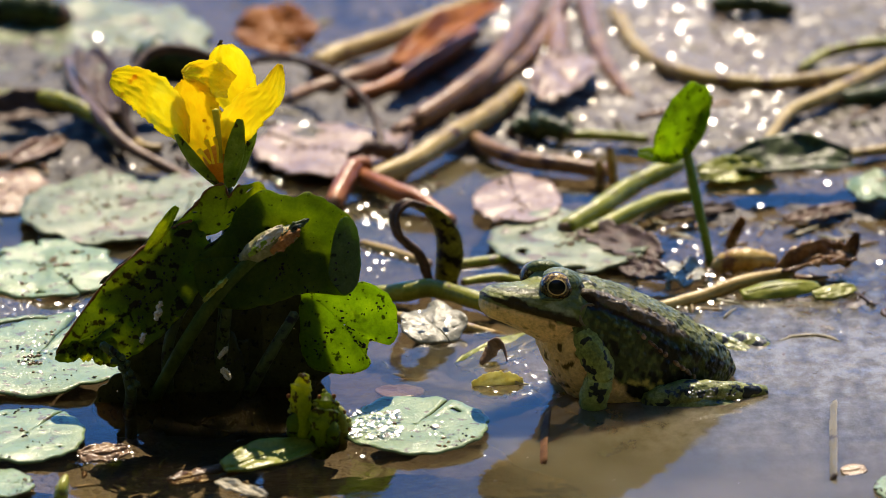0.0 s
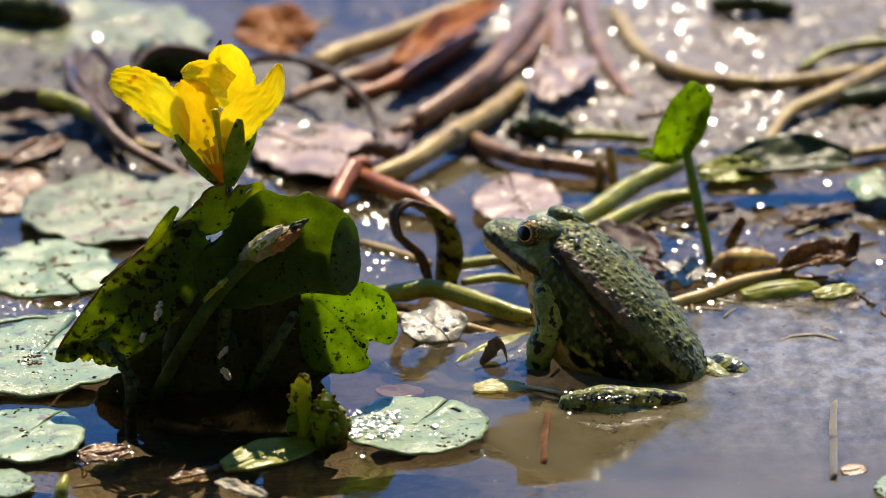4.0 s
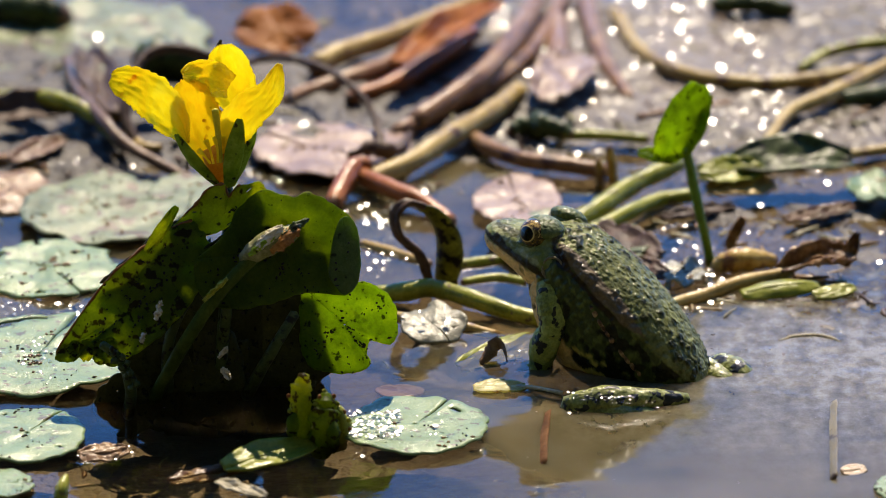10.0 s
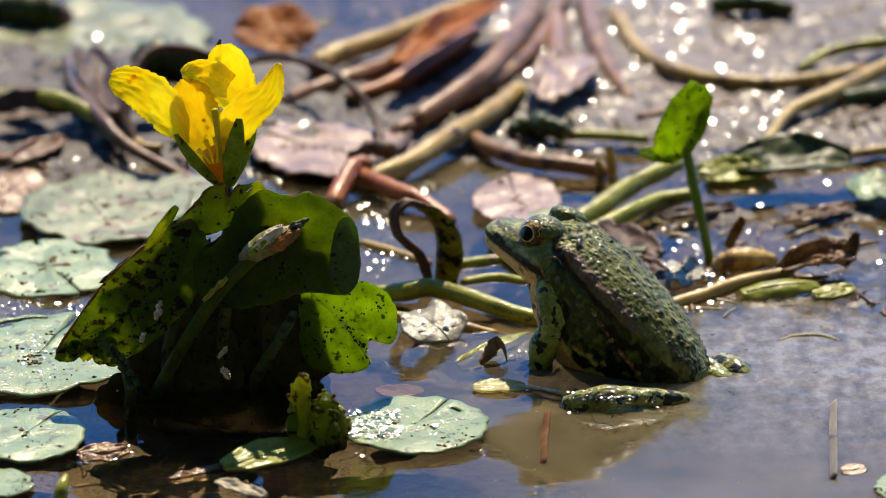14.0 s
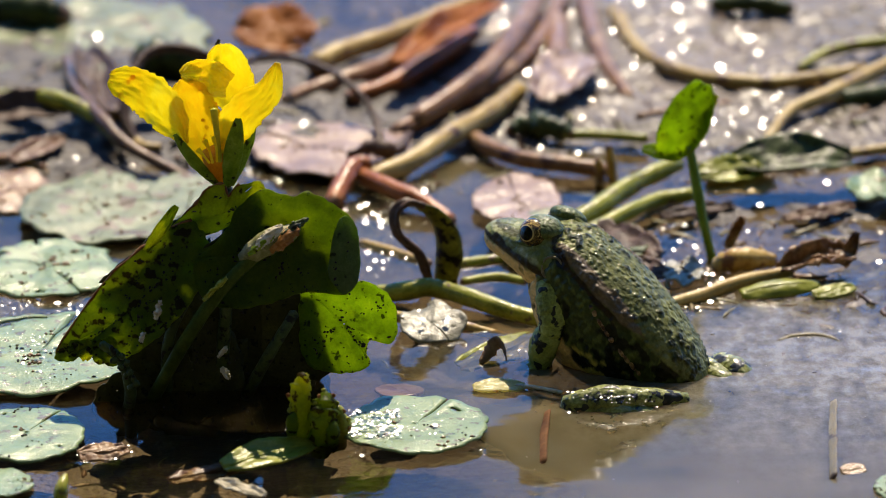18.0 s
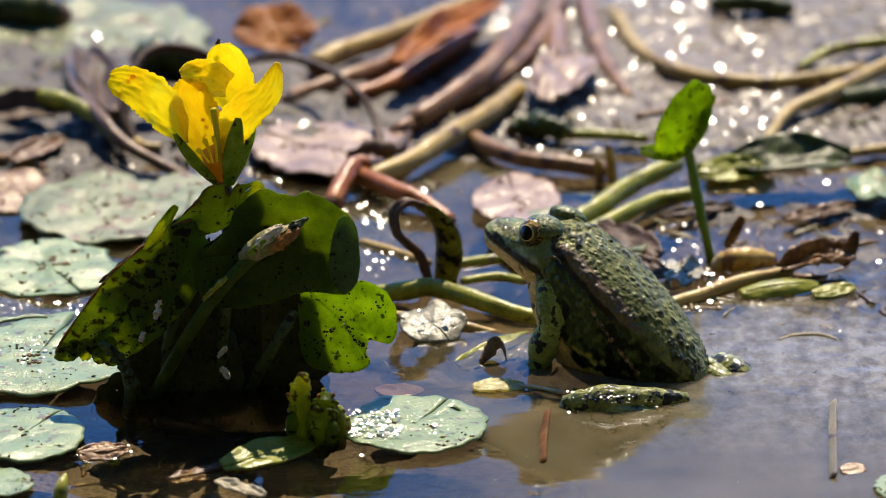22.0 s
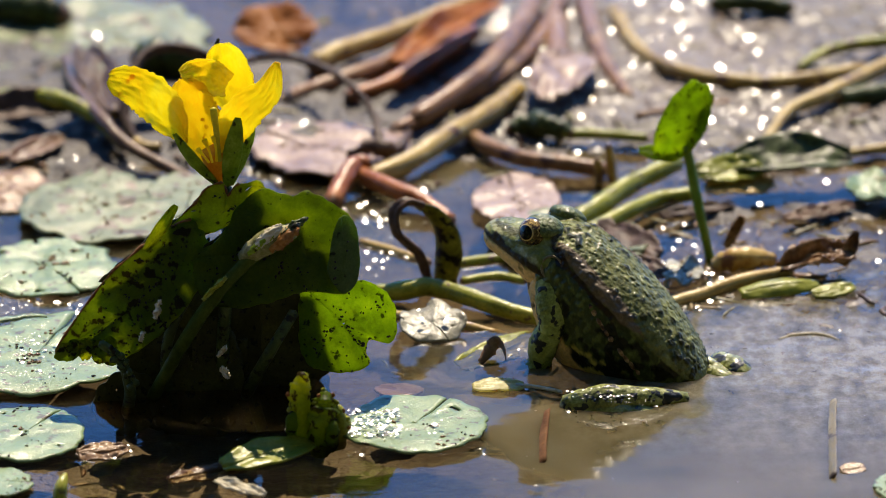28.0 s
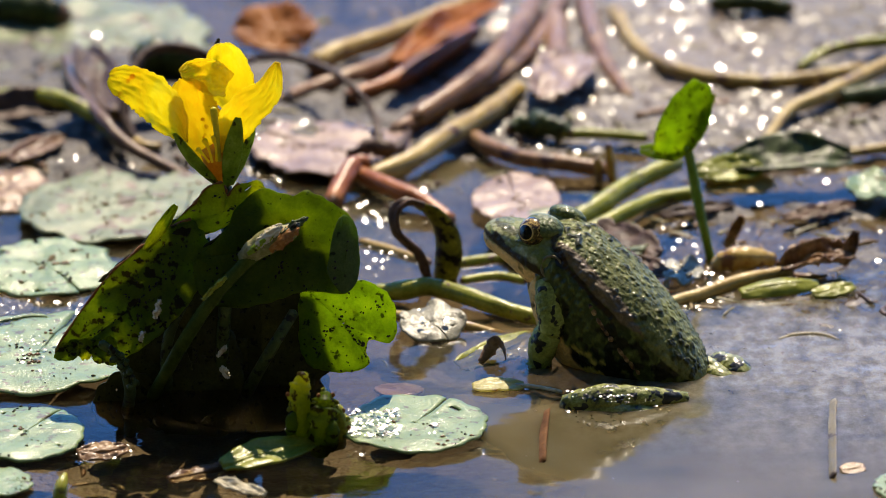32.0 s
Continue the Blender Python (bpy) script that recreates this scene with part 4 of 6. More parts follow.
def curled_shoot():
    o = Vector((-30.4, -130.4, -0.0))
    sh = thing("curled_shoot", "knobbly green shoot of young curled leaves", "water plant", at=tuple(o))
    d = lambda p: Vector(p) - o
    tube("curled_leaf", [d((-33.7, -128.1, -2.0)), d((-34.0, -132.0, 8.0)), d((-34.3, -131.0, 12.7)), d((-33.8, -130.0, 15.2)), d((-33.5, -130.0, 17.5))], [2.4, 2.7, 2.6, 2.3, 1.2], LEAF_TIP, sh, "bright green curled leaf tip", rough=0.3, seed=2, count=26)
    tube("curled_leaf", [d((-28.8, -128.8, -2.0)), d((-28.7, -134.0, 6.3)), d((-28.2, -133.0, 10.5)), d((-28.1, -132.0, 13.5))], [3.0, 3.2, 2.8, 1.3], LEAF_MID, sh, rough=0.5, seed=5, count=26)
    tube("curled_leaf", [d((-35.7, -125.5, -2.0)), d((-36.2, -134.0, 5.7)), d((-35.6, -134.0, 9.2))], [1.4, 1.6, 0.8], LEAF_MID, sh, rough=0.5, seed=8)
    tube("curled_leaf", [d((-25.1, -126.6, -2.0)), d((-24.3, -132.0, 5.5)), d((-25.5, -132.0, 9.9))], [1.8, 1.9, 1.0], STEM_GREEN, sh, rough=0.5, seed=9)
    tube("curled_leaf", [d((-26.9, -128.4, -2.0)), d((-26.3, -137.0, 5.1)), d((-26.0, -137.0, 8.1))], [1.8, 1.6, 0.7], LEAF_MID, sh, rough=0.5, seed=12)
    rnd = random.Random(3)
    for k, (x, z) in enumerate(((-7.2, 13), (-6.8, 9), (-6.6, 5), (-0.6, 11), (0.2, 12.6), (1.4, 13.6), (3.6, 12.4), (4.6, 10.5), (6.0, 8.5), (7.2, 6.5), (7.4, 4), (2.2, 7), (4.0, 5), (-3.0, 4))):
        p = d((-29.8, -130.4, -0.0)) + Vector((x, rnd.uniform(-3, -1), z))
        tube("wart", [p, p + Vector((0, -0.4, 0.5)), p + Vector((0.2, -0.6, 1.0))], [0.3, rnd.uniform(0.5, 0.8), 0.25], STEM_GREEN if k % 2 else HUSK_RIM, sh, sides=7, count=5, rough=0.5, seed=k)


curled_shoot()

# ---- floating leaves ----
floating_pad((-6.7, -123.6, 0.0), 18.0, 17.5, "green floating leaf with wet white glare and dark crumbs", notch=62, wave=0.9, seed=21, specks=14, lift=2.0)
floating_pad((-99.2, -77.0, 0.0), 24.5, 26, "pale green floating leaf specked with dirt", notch=70, wave=1.2, seed=22, specks=34, lift=1.9)
floating_pad((-100.1, -129.0, 0.0), 14.0, 17, "pale green floating leaf with brown crumbs", notch=55, wave=1.0, seed=23, specks=22, lift=1.9)
floating_pad((-86.3, 21.3, 0.0), 21.0, 22.5, "grey-green floating leaf with brown spots", material=PAD_GREY, notch=20, wave=1.8, seed=24, specks=40, lift=2.8, tilt=(2.6, 0))
floating_pad((-98.8, -18.2, 0.0), 17.0, 18, "pale green floating leaf among others", notch=-60, wave=1.6, seed=25, specks=40, lift=1.8, tilt=(1.8, 0))
floating_pad((-63.5, 32.7, 0.0), 12.0, 13, "small grey-green floating leaf", material=PAD_GREY, notch=-100, wave=1.0, seed=26, specks=12, lift=2.8)
floating_pad((-105.4, -157.9, 0.0), 8.0, 9, "small pale green floating leaf", notch=0, wave=1.0, seed=27, specks=10)
floating_pad((32.3, 0.4, 0.0), 20.0, 22, "mottled grey-green floating leaf behind the frog", material=PAD_GREY, notch=-30, wave=1.8, seed=28, specks=30, tilt=(-1, 0), lift=1.6)
floating_pad((18.9, 29.4, 0.0), 11.5, 17, "pinkish, half-rotten floating leaf", material=DRY_PALE, notch=100, wave=1.5, seed=29, specks=10, lift=2.0)
floating_pad((-2.7, -58.1, -0.0), 8.2, 8.0, "wet whitish leaf on the water", material=WET_LEAF, notch=-80, scallop=0.07, lobes=9, wave=2.0, seed=30, specks=0, tilt=(12, -4), lift=2.4, turn=20)
floating_pad((60.4, -21.5, 0.0), 5.4, 7, "small wet whitish leaf on the water", material=WET_LEAF, notch=80, wave=2.6, seed=31, specks=8, tilt=(8, 0), lift=1.8)
floating_pad((110.8, 34.7, -0.0), 7.0, 11, "small pale green floating leaf", notch=200, wave=2.0, seed=32, specks=6, lift=2.0, cup=2)
floating_pad((110.5, -160.0, 0.0), 8.0, 9, "green leaf tip lying wet on the water", notch=30, wave=0.3, seed=33, specks=6, lift=0.5)
floating_pad((-85.8, 149.9, 0.0), 24.0, 34, "large pale green floating leaf", material=PAD_GREY, notch=250, wave=2.6, seed=34, specks=10, lift=2.0)
floating_pad((-110.3, 137.9, 0.0), 17.0, 26, "large grey-green floating leaf", material=PAD_GREY, notch=-60, wave=2.2, seed=35, specks=10, lift=1.5)
floating_pad((-29.1, 64.1, 0.0), 21.0, 20, "pale pinkish rotten leaf on the mud", material=DRY_PALE, notch=150, wave=1.6, seed=36, specks=16, lift=3)
floating_pad((-110.6, 36.0, -0.0), 10.0, 12, "rust-brown dead leaf on the mud", material=DRY, notch=0, wave=2.0, seed=37, specks=6, lift=2, tilt=(8, 0))
floating_pad((-44.4, 150.3, 0.0), 11.0, 8, "red-brown dead leaf lying on stems", material=RUST_LEAF, notch=-40, wave=2.0, seed=38, specks=0, lift=5, tilt=(34, 0))
floating_pad((-10.5, -95.7, -0.0), 6.0, 4.5, "brown leaf scrap under the surface", material=DRY_PALE, notch=-40, wave=0.6, seed=39, specks=0, lift=-0.5)


def lying_leaf(name, a, b, width, material, label, lift=2.0, category="leaf", group="", **k):
    a, b = Vector(a), Vector(b)
    mid = (a + b) / 2
    t = thing(name, label, category, group, at=(mid.x, mid.y, 0))
    o = Vector((mid.x, mid.y, 0))
    g = blade(base=a - o + Vector((0, 0, lift)), tip=b - o + Vector((0, 0, lift)), facing=k.pop("facing", (0, -0.35, 1)), width=width, **k)
    mesh_object("blade", *shell_data(g, 0.6), material, t)
    rib = [Vector(row[len(row) // 2]) for row in g[2:-2:4]]
    tube("midrib", rib, [0.55] + [0.45] * (len(rib) - 2) + [0.2], material, t, sides=8)
    return t


lying_leaf("floating_leaf", (-52.4, -148.0, 0.0), (-31.0, -133.0, -0.0), 5.0, OLIVE, "yellow-green leaf floating on the dark water", lift=0.8, sag=0.6, cup=0.12, ripple=0.7, seed=41, point=0.7)
lying_leaf("floating_leaf", (4.3, -78.9, 0.0), (25.3, -57.3, -0.0), 4.6, OLIVE, "olive leaf just under the water", lift=-1.0, cup=0.1, ripple=0.9, seed=42)
lying_leaf("long_leaf", (73.4, 43.2, 3.0), (105.2, 46.9, 3.0), 7.5, STEM_DARK, "dark green leaf lying on the mud", lift=3, cup=0.4, sag=1.5, ripple=1.2, seed=43)
lying_leaf("long_leaf", (65.3, 37.0, 3.0), (82.0, 40.3, 3.0), 5.0, OLIVE, "green leaf lying on the mud", lift=3, cup=0.3, ripple=1.0, seed=44)
lying_leaf("long_leaf", (67.4, 33.3, 1.0), (85.2, 37.4, 1.0), 4.0, STEM_TAN, "yellowish leaf lying on the mud", lift=2, cup=0.3, ripple=1.0, seed=45)
lying_leaf("floating_leaf", (74.4, -35.0, -0.0), (94.1, -28.8, 0.0), 3.2, OLIVE, "yellow-green leaf at the edge of the mud", lift=1.5, cup=-0.4, sag=1.2, ripple=0.3, seed=46)
lying_leaf("dry_leaf", (84.3, -23.0, 0.0), (103.5, -16.5, 1.5), 4.2, HUSK_WET, "curled wet brown leaf with a pointed tip", lift=2.5, cup=0.7, sag=1.5, ripple=1.8, seed=47, fringe=0.5)
lying_leaf("dry_leaf", (72.0, 2.0, -1.0), (75.8, 3.0, 7.0), 1.3, HUSK_WET, "brown spike of dry leaf standing in the mud", lift=0.5, facing=(0.2, -1, 0.3), cup=0.5, ripple=0.9, seed=48)
lying_leaf("dry_leaf", (100.5, -17.5, 1.0), (104.0, -14.5, 9.0), 1.7, HUSK_WET, "pointed tip of a wet brown leaf", lift=1.0, facing=(0.2, -1, 0.3), cup=0.5, ripple=0.6, seed=49)
lying_leaf("floating_leaf", (92.5, -35.0, -0.0), (102.9, -29.6, 0.0), 2.5, OLIVE, "dark leaf scrap on the mud", lift=1.0, ripple=0.4, seed=49)
lying_leaf("dry_leaf", (95.2, -149.4, 0.0), (101.0, -147.3, 0.0), 2.2, DRY, "small pinkish leaf scrap on the water", lift=0.3, ripple=0.1, seed=50)
lying_leaf("dry_leaf", (-87.2, -140.2, 0.0), (-75.4, -136.6, 0.0), 3.2, DRY, "wet brown leaf scrap on the water", lift=0.8, ripple=0.8, seed=51)
lying_leaf("dry_leaf", (-65.2, -153.0, 0.0), (-47.9, -143.7, 0.0), 2.6, TWIG_BROWN, "brown rotten leaf under the surface", lift=-0.6, ripple=0.9, seed=52)
lying_leaf("dry_leaf", (-53.6, -157.9, 0.0), (-42.1, -166.4, -0.0), 1.8, CREAM, "cream shred of leaf on dark water", lift=1.0, ripple=0.8, cup=0.4, seed=53)
lying_leaf("dry_leaf", (-12.5, 104.8, 6.0), (14.5, 153.2, 6.0), 4.8, RUST_LEAF, "rust-orange dead leaf among the stems", lift=5, cup=0.6, sag=1, ripple=1.4, seed=54)
lying_leaf("dry_leaf", (26.7, 93.1, 4.0), (36.8, 127.7, 4.0), 8, DRY_PALE, "pinkish dead leaf on the mud", lift=2, cup=0.3, ripple=1.6, seed=55)
# two black blades laid where there is only shade beneath the stems
lying_leaf("dry_leaf", (-119.0, 80.4, 3.0), (-95.6, 85.4, 4.0), 6, TWIG, "black strip standing in for shade under the stem", lift=3, cup=0.5, ripple=1.2, seed=56)
lying_leaf("dry_leaf", (-94.5, 117.0, 6.0), (-85.0, 76.6, 3.0), 5.5, TWIG, "black strip standing in for a shaded hollow", lift=5, cup=0.5, ripple=1.2, seed=57)
lying_leaf("dry_leaf", (-111.2, 52.1, 2.0), (-98.7, 67.9, 2.0), 3.6, TWIG_BROWN, "brown rotten leaf on the mud", lift=2, cup=0.3, ripple=0.6, seed=58)
lying_leaf("dry_leaf", (55.5, 17.0, 1.0), (74.4, 25.2, 1.0), 2.2, TWIG, "brown rotten leaf on the mud", lift=1.0, cup=0.2, ripple=1.2, seed=59)
lying_leaf("dry_leaf", (87.0, 14.6, 1.0), (104.7, 25.2, 1.0), 2.4, TWIG_BROWN, "brown rotten leaf on the mud", lift=1.0, cup=0.2, ripple=1.2, seed=60)


lying_leaf("dry_leaf", (36.0, 8.4, 0.0), (54.2, -12.3, 0.0), 6.0, TWIG, "dark brown rotten leaf lying over a floating leaf", lift=2.2, cup=0.25, ripple=0.9, seed=81, fringe=0.3)
lying_leaf("dry_leaf", (44.9, -15.5, 0.0), (56.1, -23.3, 0.0), 4.0, TWIG, "dark rotten leaf at the edge of a floating leaf", lift=1.6, cup=0.2, ripple=0.8, seed=82, fringe=0.3)


def bent_scrap():
    o = Vector((13.3, -77.0, 0.0))
    t = thing("dry_leaf", "hooked brown scrap of dry leaf", "leaf", at=tuple(o))
    d = lambda p: Vector(p) - o
    tube("blade", [d((9.4, -78.5, 0.0)), d((11.7, -75.3, 2.0)), d((13.3, -74.3, 4.0)), d((15.0, -76.3, 3.0)), d((15.7, -79.6, 1.0))], [0.8, 1.8, 1.4, 0.8, 0.3], DRY, t, flat=0.4, rough=0.3)


bent_scrap()


def ribbon(points, widths, side, thick, count=30):
    line = spline(points, count)
    wide = spline([(w,) for w in widths], count)[:, 0]
    grid = []
    for k in range(count):
        way = Vector(line[min(k + 1, count - 1)] - line[max(k - 1, 0)]).normalized()
        across = Vector(side)
        across = (across - way * across.dot(way)).normalized()
        up = way.cross(across)
        grid.append([Vector(line[k]) + across * (v * wide[k]) + up * (0.55 * wide[k] * v * v + 0.25 * noise.noise(Vector((k * 0.5, v * 2, 5.0)))) for v in (-1, -0.66, -0.33, 0, 0.33, 0.66, 1)])
    return grid, shell_data(grid, thick)


def curled_dry_leaf():
    o = Vector((-0.6, -23.3, 0.0))
    t = thing("curled_leaf", "olive leaf with a black, curled-over tip standing in the water", "leaf", at=tuple(o))
    d = lambda p: Vector(p) - o
    g, data = ribbon([d((0.3, -22.3, -1.0)), d((1.1, -26.0, 6.8)), d((0.6, -26.0, 13.2)), d((-2.3, -27.0, 18.7)), d((-6.2, -28.0, 21.8))], [2.6, 3.4, 3.2, 2.4, 1.4], (0.9, -0.4, 0.1), 0.8)
    ob = mesh_object("blade", *data, OLIVE_SPOTTED, t)
    specks_on(g, 70, 0.5, 0.5, 77, "speckle", ob)
    g, data = ribbon([d((-4.5, -28.0, 21.5)), d((-8.7, -28.0, 22.4)), d((-11.3, -28.0, 19.7)), d((-10.7, -29.0, 15.5)), d((-7.6, -29.0, 12.5)), d((-5.1, -28.0, 9.1)), d((-3.1, -19.2, -1.0))], [1.7, 2.0, 1.9, 1.8, 2.3, 1.9, 1.4], (0.5, -0.8, 0.2), 1.0, 40)
    mesh_object("curled_tip", *data, TWIG, t, "black, dried leaf tip")


curled_dry_leaf()


# ---- stems that lie on the water and the mud ----
def stem(label, points, radius, material, name="stem", lift=0.0, flat=1.0, rough=0.12, seed=None, sides=14, bits=0):
    pts = [Vector(p) for p in points]
    mid = sum(pts, Vector()) / len(pts)
    o = Vector((mid.x, mid.y, 0))
    t = thing(name, label, "stem", "stems on the pond", at=tuple(o))
    tube("shaft", [p - o + Vector((0, 0, lift)) for p in pts], radius, material, t, flat=flat, rough=rough, seed=len(label) + pts[0].x if seed is None else seed, sides=sides)
    ends = [radius, radius] if isinstance(radius, (int, float)) else [radius[0], radius[-1]]
    for (a, b), r in zip(((pts[0], pts[1]), (pts[-1], pts[-2])), ends):
        out = (a - b).normalized()
        tube("cut_end", [a - o + Vector((0, 0, lift)) + out * k * r for k in (-0.4, 0.15, 0.45, 0.6)], [0.8 * r, 0.92 * r, 0.8 * r, 0.4 * r], TWIG_BROWN, t, sides=10, count=7, rough=0.3)
    return t


# near and middle ground
stem("thick pale green stem lying on the water", [(-16.3, -37.0, 2.0), (-9.0, -37.3, 3.0), (-2.3, -35.3, 3.0), (6.5, -41.9, 3.0), (16.3, -48.6, 2.0), (28.2, -52.0, -0.0)], [2.2, 2.4, 2.4, 2.3, 2.2, 2.0], STEM_GREEN)
stem("thin tan stem under the thick one", [(-13.2, -46.6, -0.0), (-3.4, -50.5, 0.0), (6.4, -55.1, 0.0), (16.2, -56.8, -2.0)], [1.5, 1.5, 1.4, 1.2], STEM_TAN)
stem("thin olive stem behind the curled leaf", [(4.0, -11.5, 0.0), (10.8, -9.1, -0.0), (16.5, -6.8, 0.0)], [1.6, 1.6, 1.5], STEM_GREEN)
stem("thin tan stem on the water", [(-20.6, 3.6, 0.0), (-13.4, -2.0, 0.0), (-3.4, -10.7, 0.0)], [1.3, 1.4, 1.2], STEM_TAN)
stem("thin olive stem on the water", [(5.1, -23.3, 0.0), (13.6, -20.2, 0.0), (20.7, -23.3, 0.0)], [1.0, 1.2, 1.1], STEM_GREEN)
stem("olive stem behind the frog", [(31.0, 9.2, 2.0), (39.7, 21.5, 3.0), (48.6, 35.2, 4.0), (60.5, 48.2, 5.0)], [2.4, 2.6, 2.6, 2.2], STEM_GREEN)
stem("olive stem behind the frog", [(36.6, 6.4, 2.0), (46.9, 17.5, 3.0), (54.9, 26.8, 3.0), (63.7, 30.5, 3.0)], [1.8, 2.0, 2.0, 1.8], STEM_GREEN)
stem("tan stem at the edge of the mud", [(53.6, -40.8, 0.0), (64.3, -35.6, 1.0), (74.3, -28.5, 2.0), (87.3, -21.4, 2.0)], [1.5, 1.7, 1.7, 1.4], STEM_TAN)
stem("yellowish brown swollen stem end", [(68.7, -14.9, 1.0), (71.8, -16.9, 3.0), (77.5, -15.3, 3.0), (83.0, -13.5, 2.0)], [1.6, 2.9, 3.0, 1.9], STEM_AMBER, rough=0.2)
# flattened and raised to the surface to look sunken from the camera
stem("pale sunken stick just under the shallow water", [(92.7, -153.5, -0.10), (93.3, -136.3, -0.10), (93.8, -120.0, -0.12), (94.5, -104.5, -0.30)], [0.46, 0.48, 0.48, 0.46], SUNK_STEM, flat=4.0)
stem("thin brown stem half sunk in the shallows", [(82.9, -63.1, -0.35), (86.7, -60.4, -0.35), (91.6, -59.6, -0.35), (95.2, -60.8, -0.35), (97.9, -63.4, -0.35)], [0.5, 0.8, 0.9, 0.8, 0.5], SUNK_STEM)
# likewise a flat strip at the surface, shaped for the camera's view
stem("red-brown sunken stick before the frog", [(23.8, -143.5, -0.14), (24.1, -126.3, -0.12), (25.2, -110.9, -0.20)], [0.5, 0.55, 0.5], TWIG_RED, flat=3.2)
stem("bright green shoot tip at the water's edge", [(-90.9, -166.4, -2.0), (-90.4, -164.2, 2.0), (-89.5, -160.6, 4.0)], [1.6, 1.6, 0.6], STEM_GREEN)

# the tangle behind
stem("thick tan stem in the tangle", [(-18.7, 42.0, 3.0), (-7.9, 52.5, 4.0), (2.3, 69.1, 5.0), (11.5, 83.9, 5.0), (19.9, 103.2, 5.0)], [2.4, 2.7, 2.8, 2.7, 2.4], STEM_TAN)
stem("thick tan stem in the tangle", [(-33.4, 121.5, 5.0), (-27.5, 128.4, 6.0), (-14.1, 141.6, 6.0), (-0.6, 157.7, 6.0), (13.1, 174.0, 6.0)], [3.4, 3.0, 2.8, 2.6, 2.6], STEM_TAN)
stem("thick rose-brown stem in the tangle", [(-7.2, 82.4, 4.0), (2.4, 95.3, 6.0), (11.3, 111.6, 7.0), (19.7, 141.5, 7.0), (26.0, 173.0, 7.0)], [2.6, 3.0, 3.2, 3.0, 2.8], STEM_ROSE)
stem("greyish rose stem in the tangle", [(-12.3, 76.6, 3.0), (0.9, 93.1, 4.0), (14.3, 114.6, 4.0), (24.2, 138.8, 4.0), (32.9, 181.4, 4.0)], [2.0, 2.4, 2.4, 2.2, 2.2], STEM_ROSE)
stem("rust-coloured stem in the tangle", [(-24.3, 102.2, 3.0), (-12.5, 111.2, 4.0), (-3.6, 125.0, 5.0), (8.4, 147.1, 5.0)], [2.0, 2.6, 2.8, 2.4], STEM_RUST)
stem("brown stem in the tangle", [(-42.8, 99.2, 3.0), (-33.3, 109.6, 3.0), (-21.5, 118.1, 4.0), (-6.6, 136.6, 4.0)], [2.0, 2.2, 2.2, 2.0], STEM_ROSE)
stem("rose-brown stem in the tangle", [(38.3, 184.3, 3.0), (40.1, 149.9, 4.0), (43.5, 126.1, 3.0), (49.1, 103.7, 2.0)], [2.6, 2.6, 2.4, 1.6], STEM_ROSE)
stem("rose-brown stem in the tangle", [(30.4, 161.6, 3.0), (30.1, 132.1, 4.0), (26.2, 108.7, 3.0)], [3.2, 3.0, 2.0], STEM_ROSE)
stem("pinkish stem with a blunt end", [(8.5, 72.0, 3.0), (12.6, 64.4, 3.0), (21.3, 56.1, 3.0), (31.5, 52.7, 3.0), (41.6, 50.4, 2.0)], [1.8, 2.2, 2.2, 2.2, 2.0], STEM_ROSE)
stem("reddish bent stem in the tangle", [(-28.0, 26.6, 2.0), (-25.7, 34.4, 4.0), (-22.6, 43.1, 6.0), (-19.2, 44.7, 6.0)], [2.4, 2.6, 2.6, 2.0], STEM_RUST)
stem("reddish stem in the tangle", [(-20.9, 41.8, 4.0), (-12.1, 31.1, 4.0), (-4.9, 24.8, 3.0), (2.3, 17.0, 1.0)], [2.4, 2.4, 2.2, 1.6], STEM_RUST)
stem("dark bent twig over the stems", [(-52.6, 112.1, 10.0), (-42.1, 108.3, 12.0), (-30.9, 97.7, 13.0), (-22.4, 86.0, 11.0), (-17.9, 78.5, 7.0), (-15.8, 65.2, 3.0)], [1.0, 1.0, 1.0, 0.9, 0.9, 1.1], TWIG, "twig", rough=0.4)
stem("dark knotty twig on the mud", [(-23.9, 57.1, 4.0), (-18.1, 57.2, 6.0), (-12.2, 57.4, 5.0), (-8.6, 71.8, 4.0)], [1.2, 2.0, 1.8, 1.0], TWIG, "twig", rough=0.7)
stem("rose-brown stem on the mud", [(51.1, 90.8, 2.0), (61.5, 95.9, 2.0), (75.0, 100.6, 2.0)], [1.0, 1.2, 1.0], STEM_ROSE)

# far side, right
stem("long pale tan stem on the mud", [(46.7, 166.0, 4.0), (50.0, 144.5, 4.0), (56.2, 127.7, 4.0), (66.4, 116.4, 4.0), (78.2, 112.0, 4.0), (91.6, 112.0, 4.0), (111.1, 121.6, 4.0)], [2.2, 1.9, 1.9, 1.9, 2.0, 1.9, 1.9], STEM_TAN)
stem("yellow-green stem on the mud", [(94.3, 125.2, 3.0), (100.6, 133.0, 4.0), (109.0, 137.3, 5.0), (121.1, 140.9, 5.0)], [1.0, 1.4, 1.6, 1.6], STEM_GREEN)
stem("tan stem on the mud", [(79.7, 59.6, 2.0), (85.3, 74.5, 3.0), (90.9, 89.6, 4.0), (101.6, 99.8, 5.0), (120.3, 123.1, 6.0)], [1.1, 1.4, 1.8, 2.2, 2.2], STEM_TAN)
stem("olive stem on the mud", [(73.8, 58.3, 2.0), (89.9, 59.6, 2.0), (104.7, 62.9, 2.0), (118.0, 67.9, 2.0)], [1.2, 1.3, 1.3, 1.4], STEM_TAN)
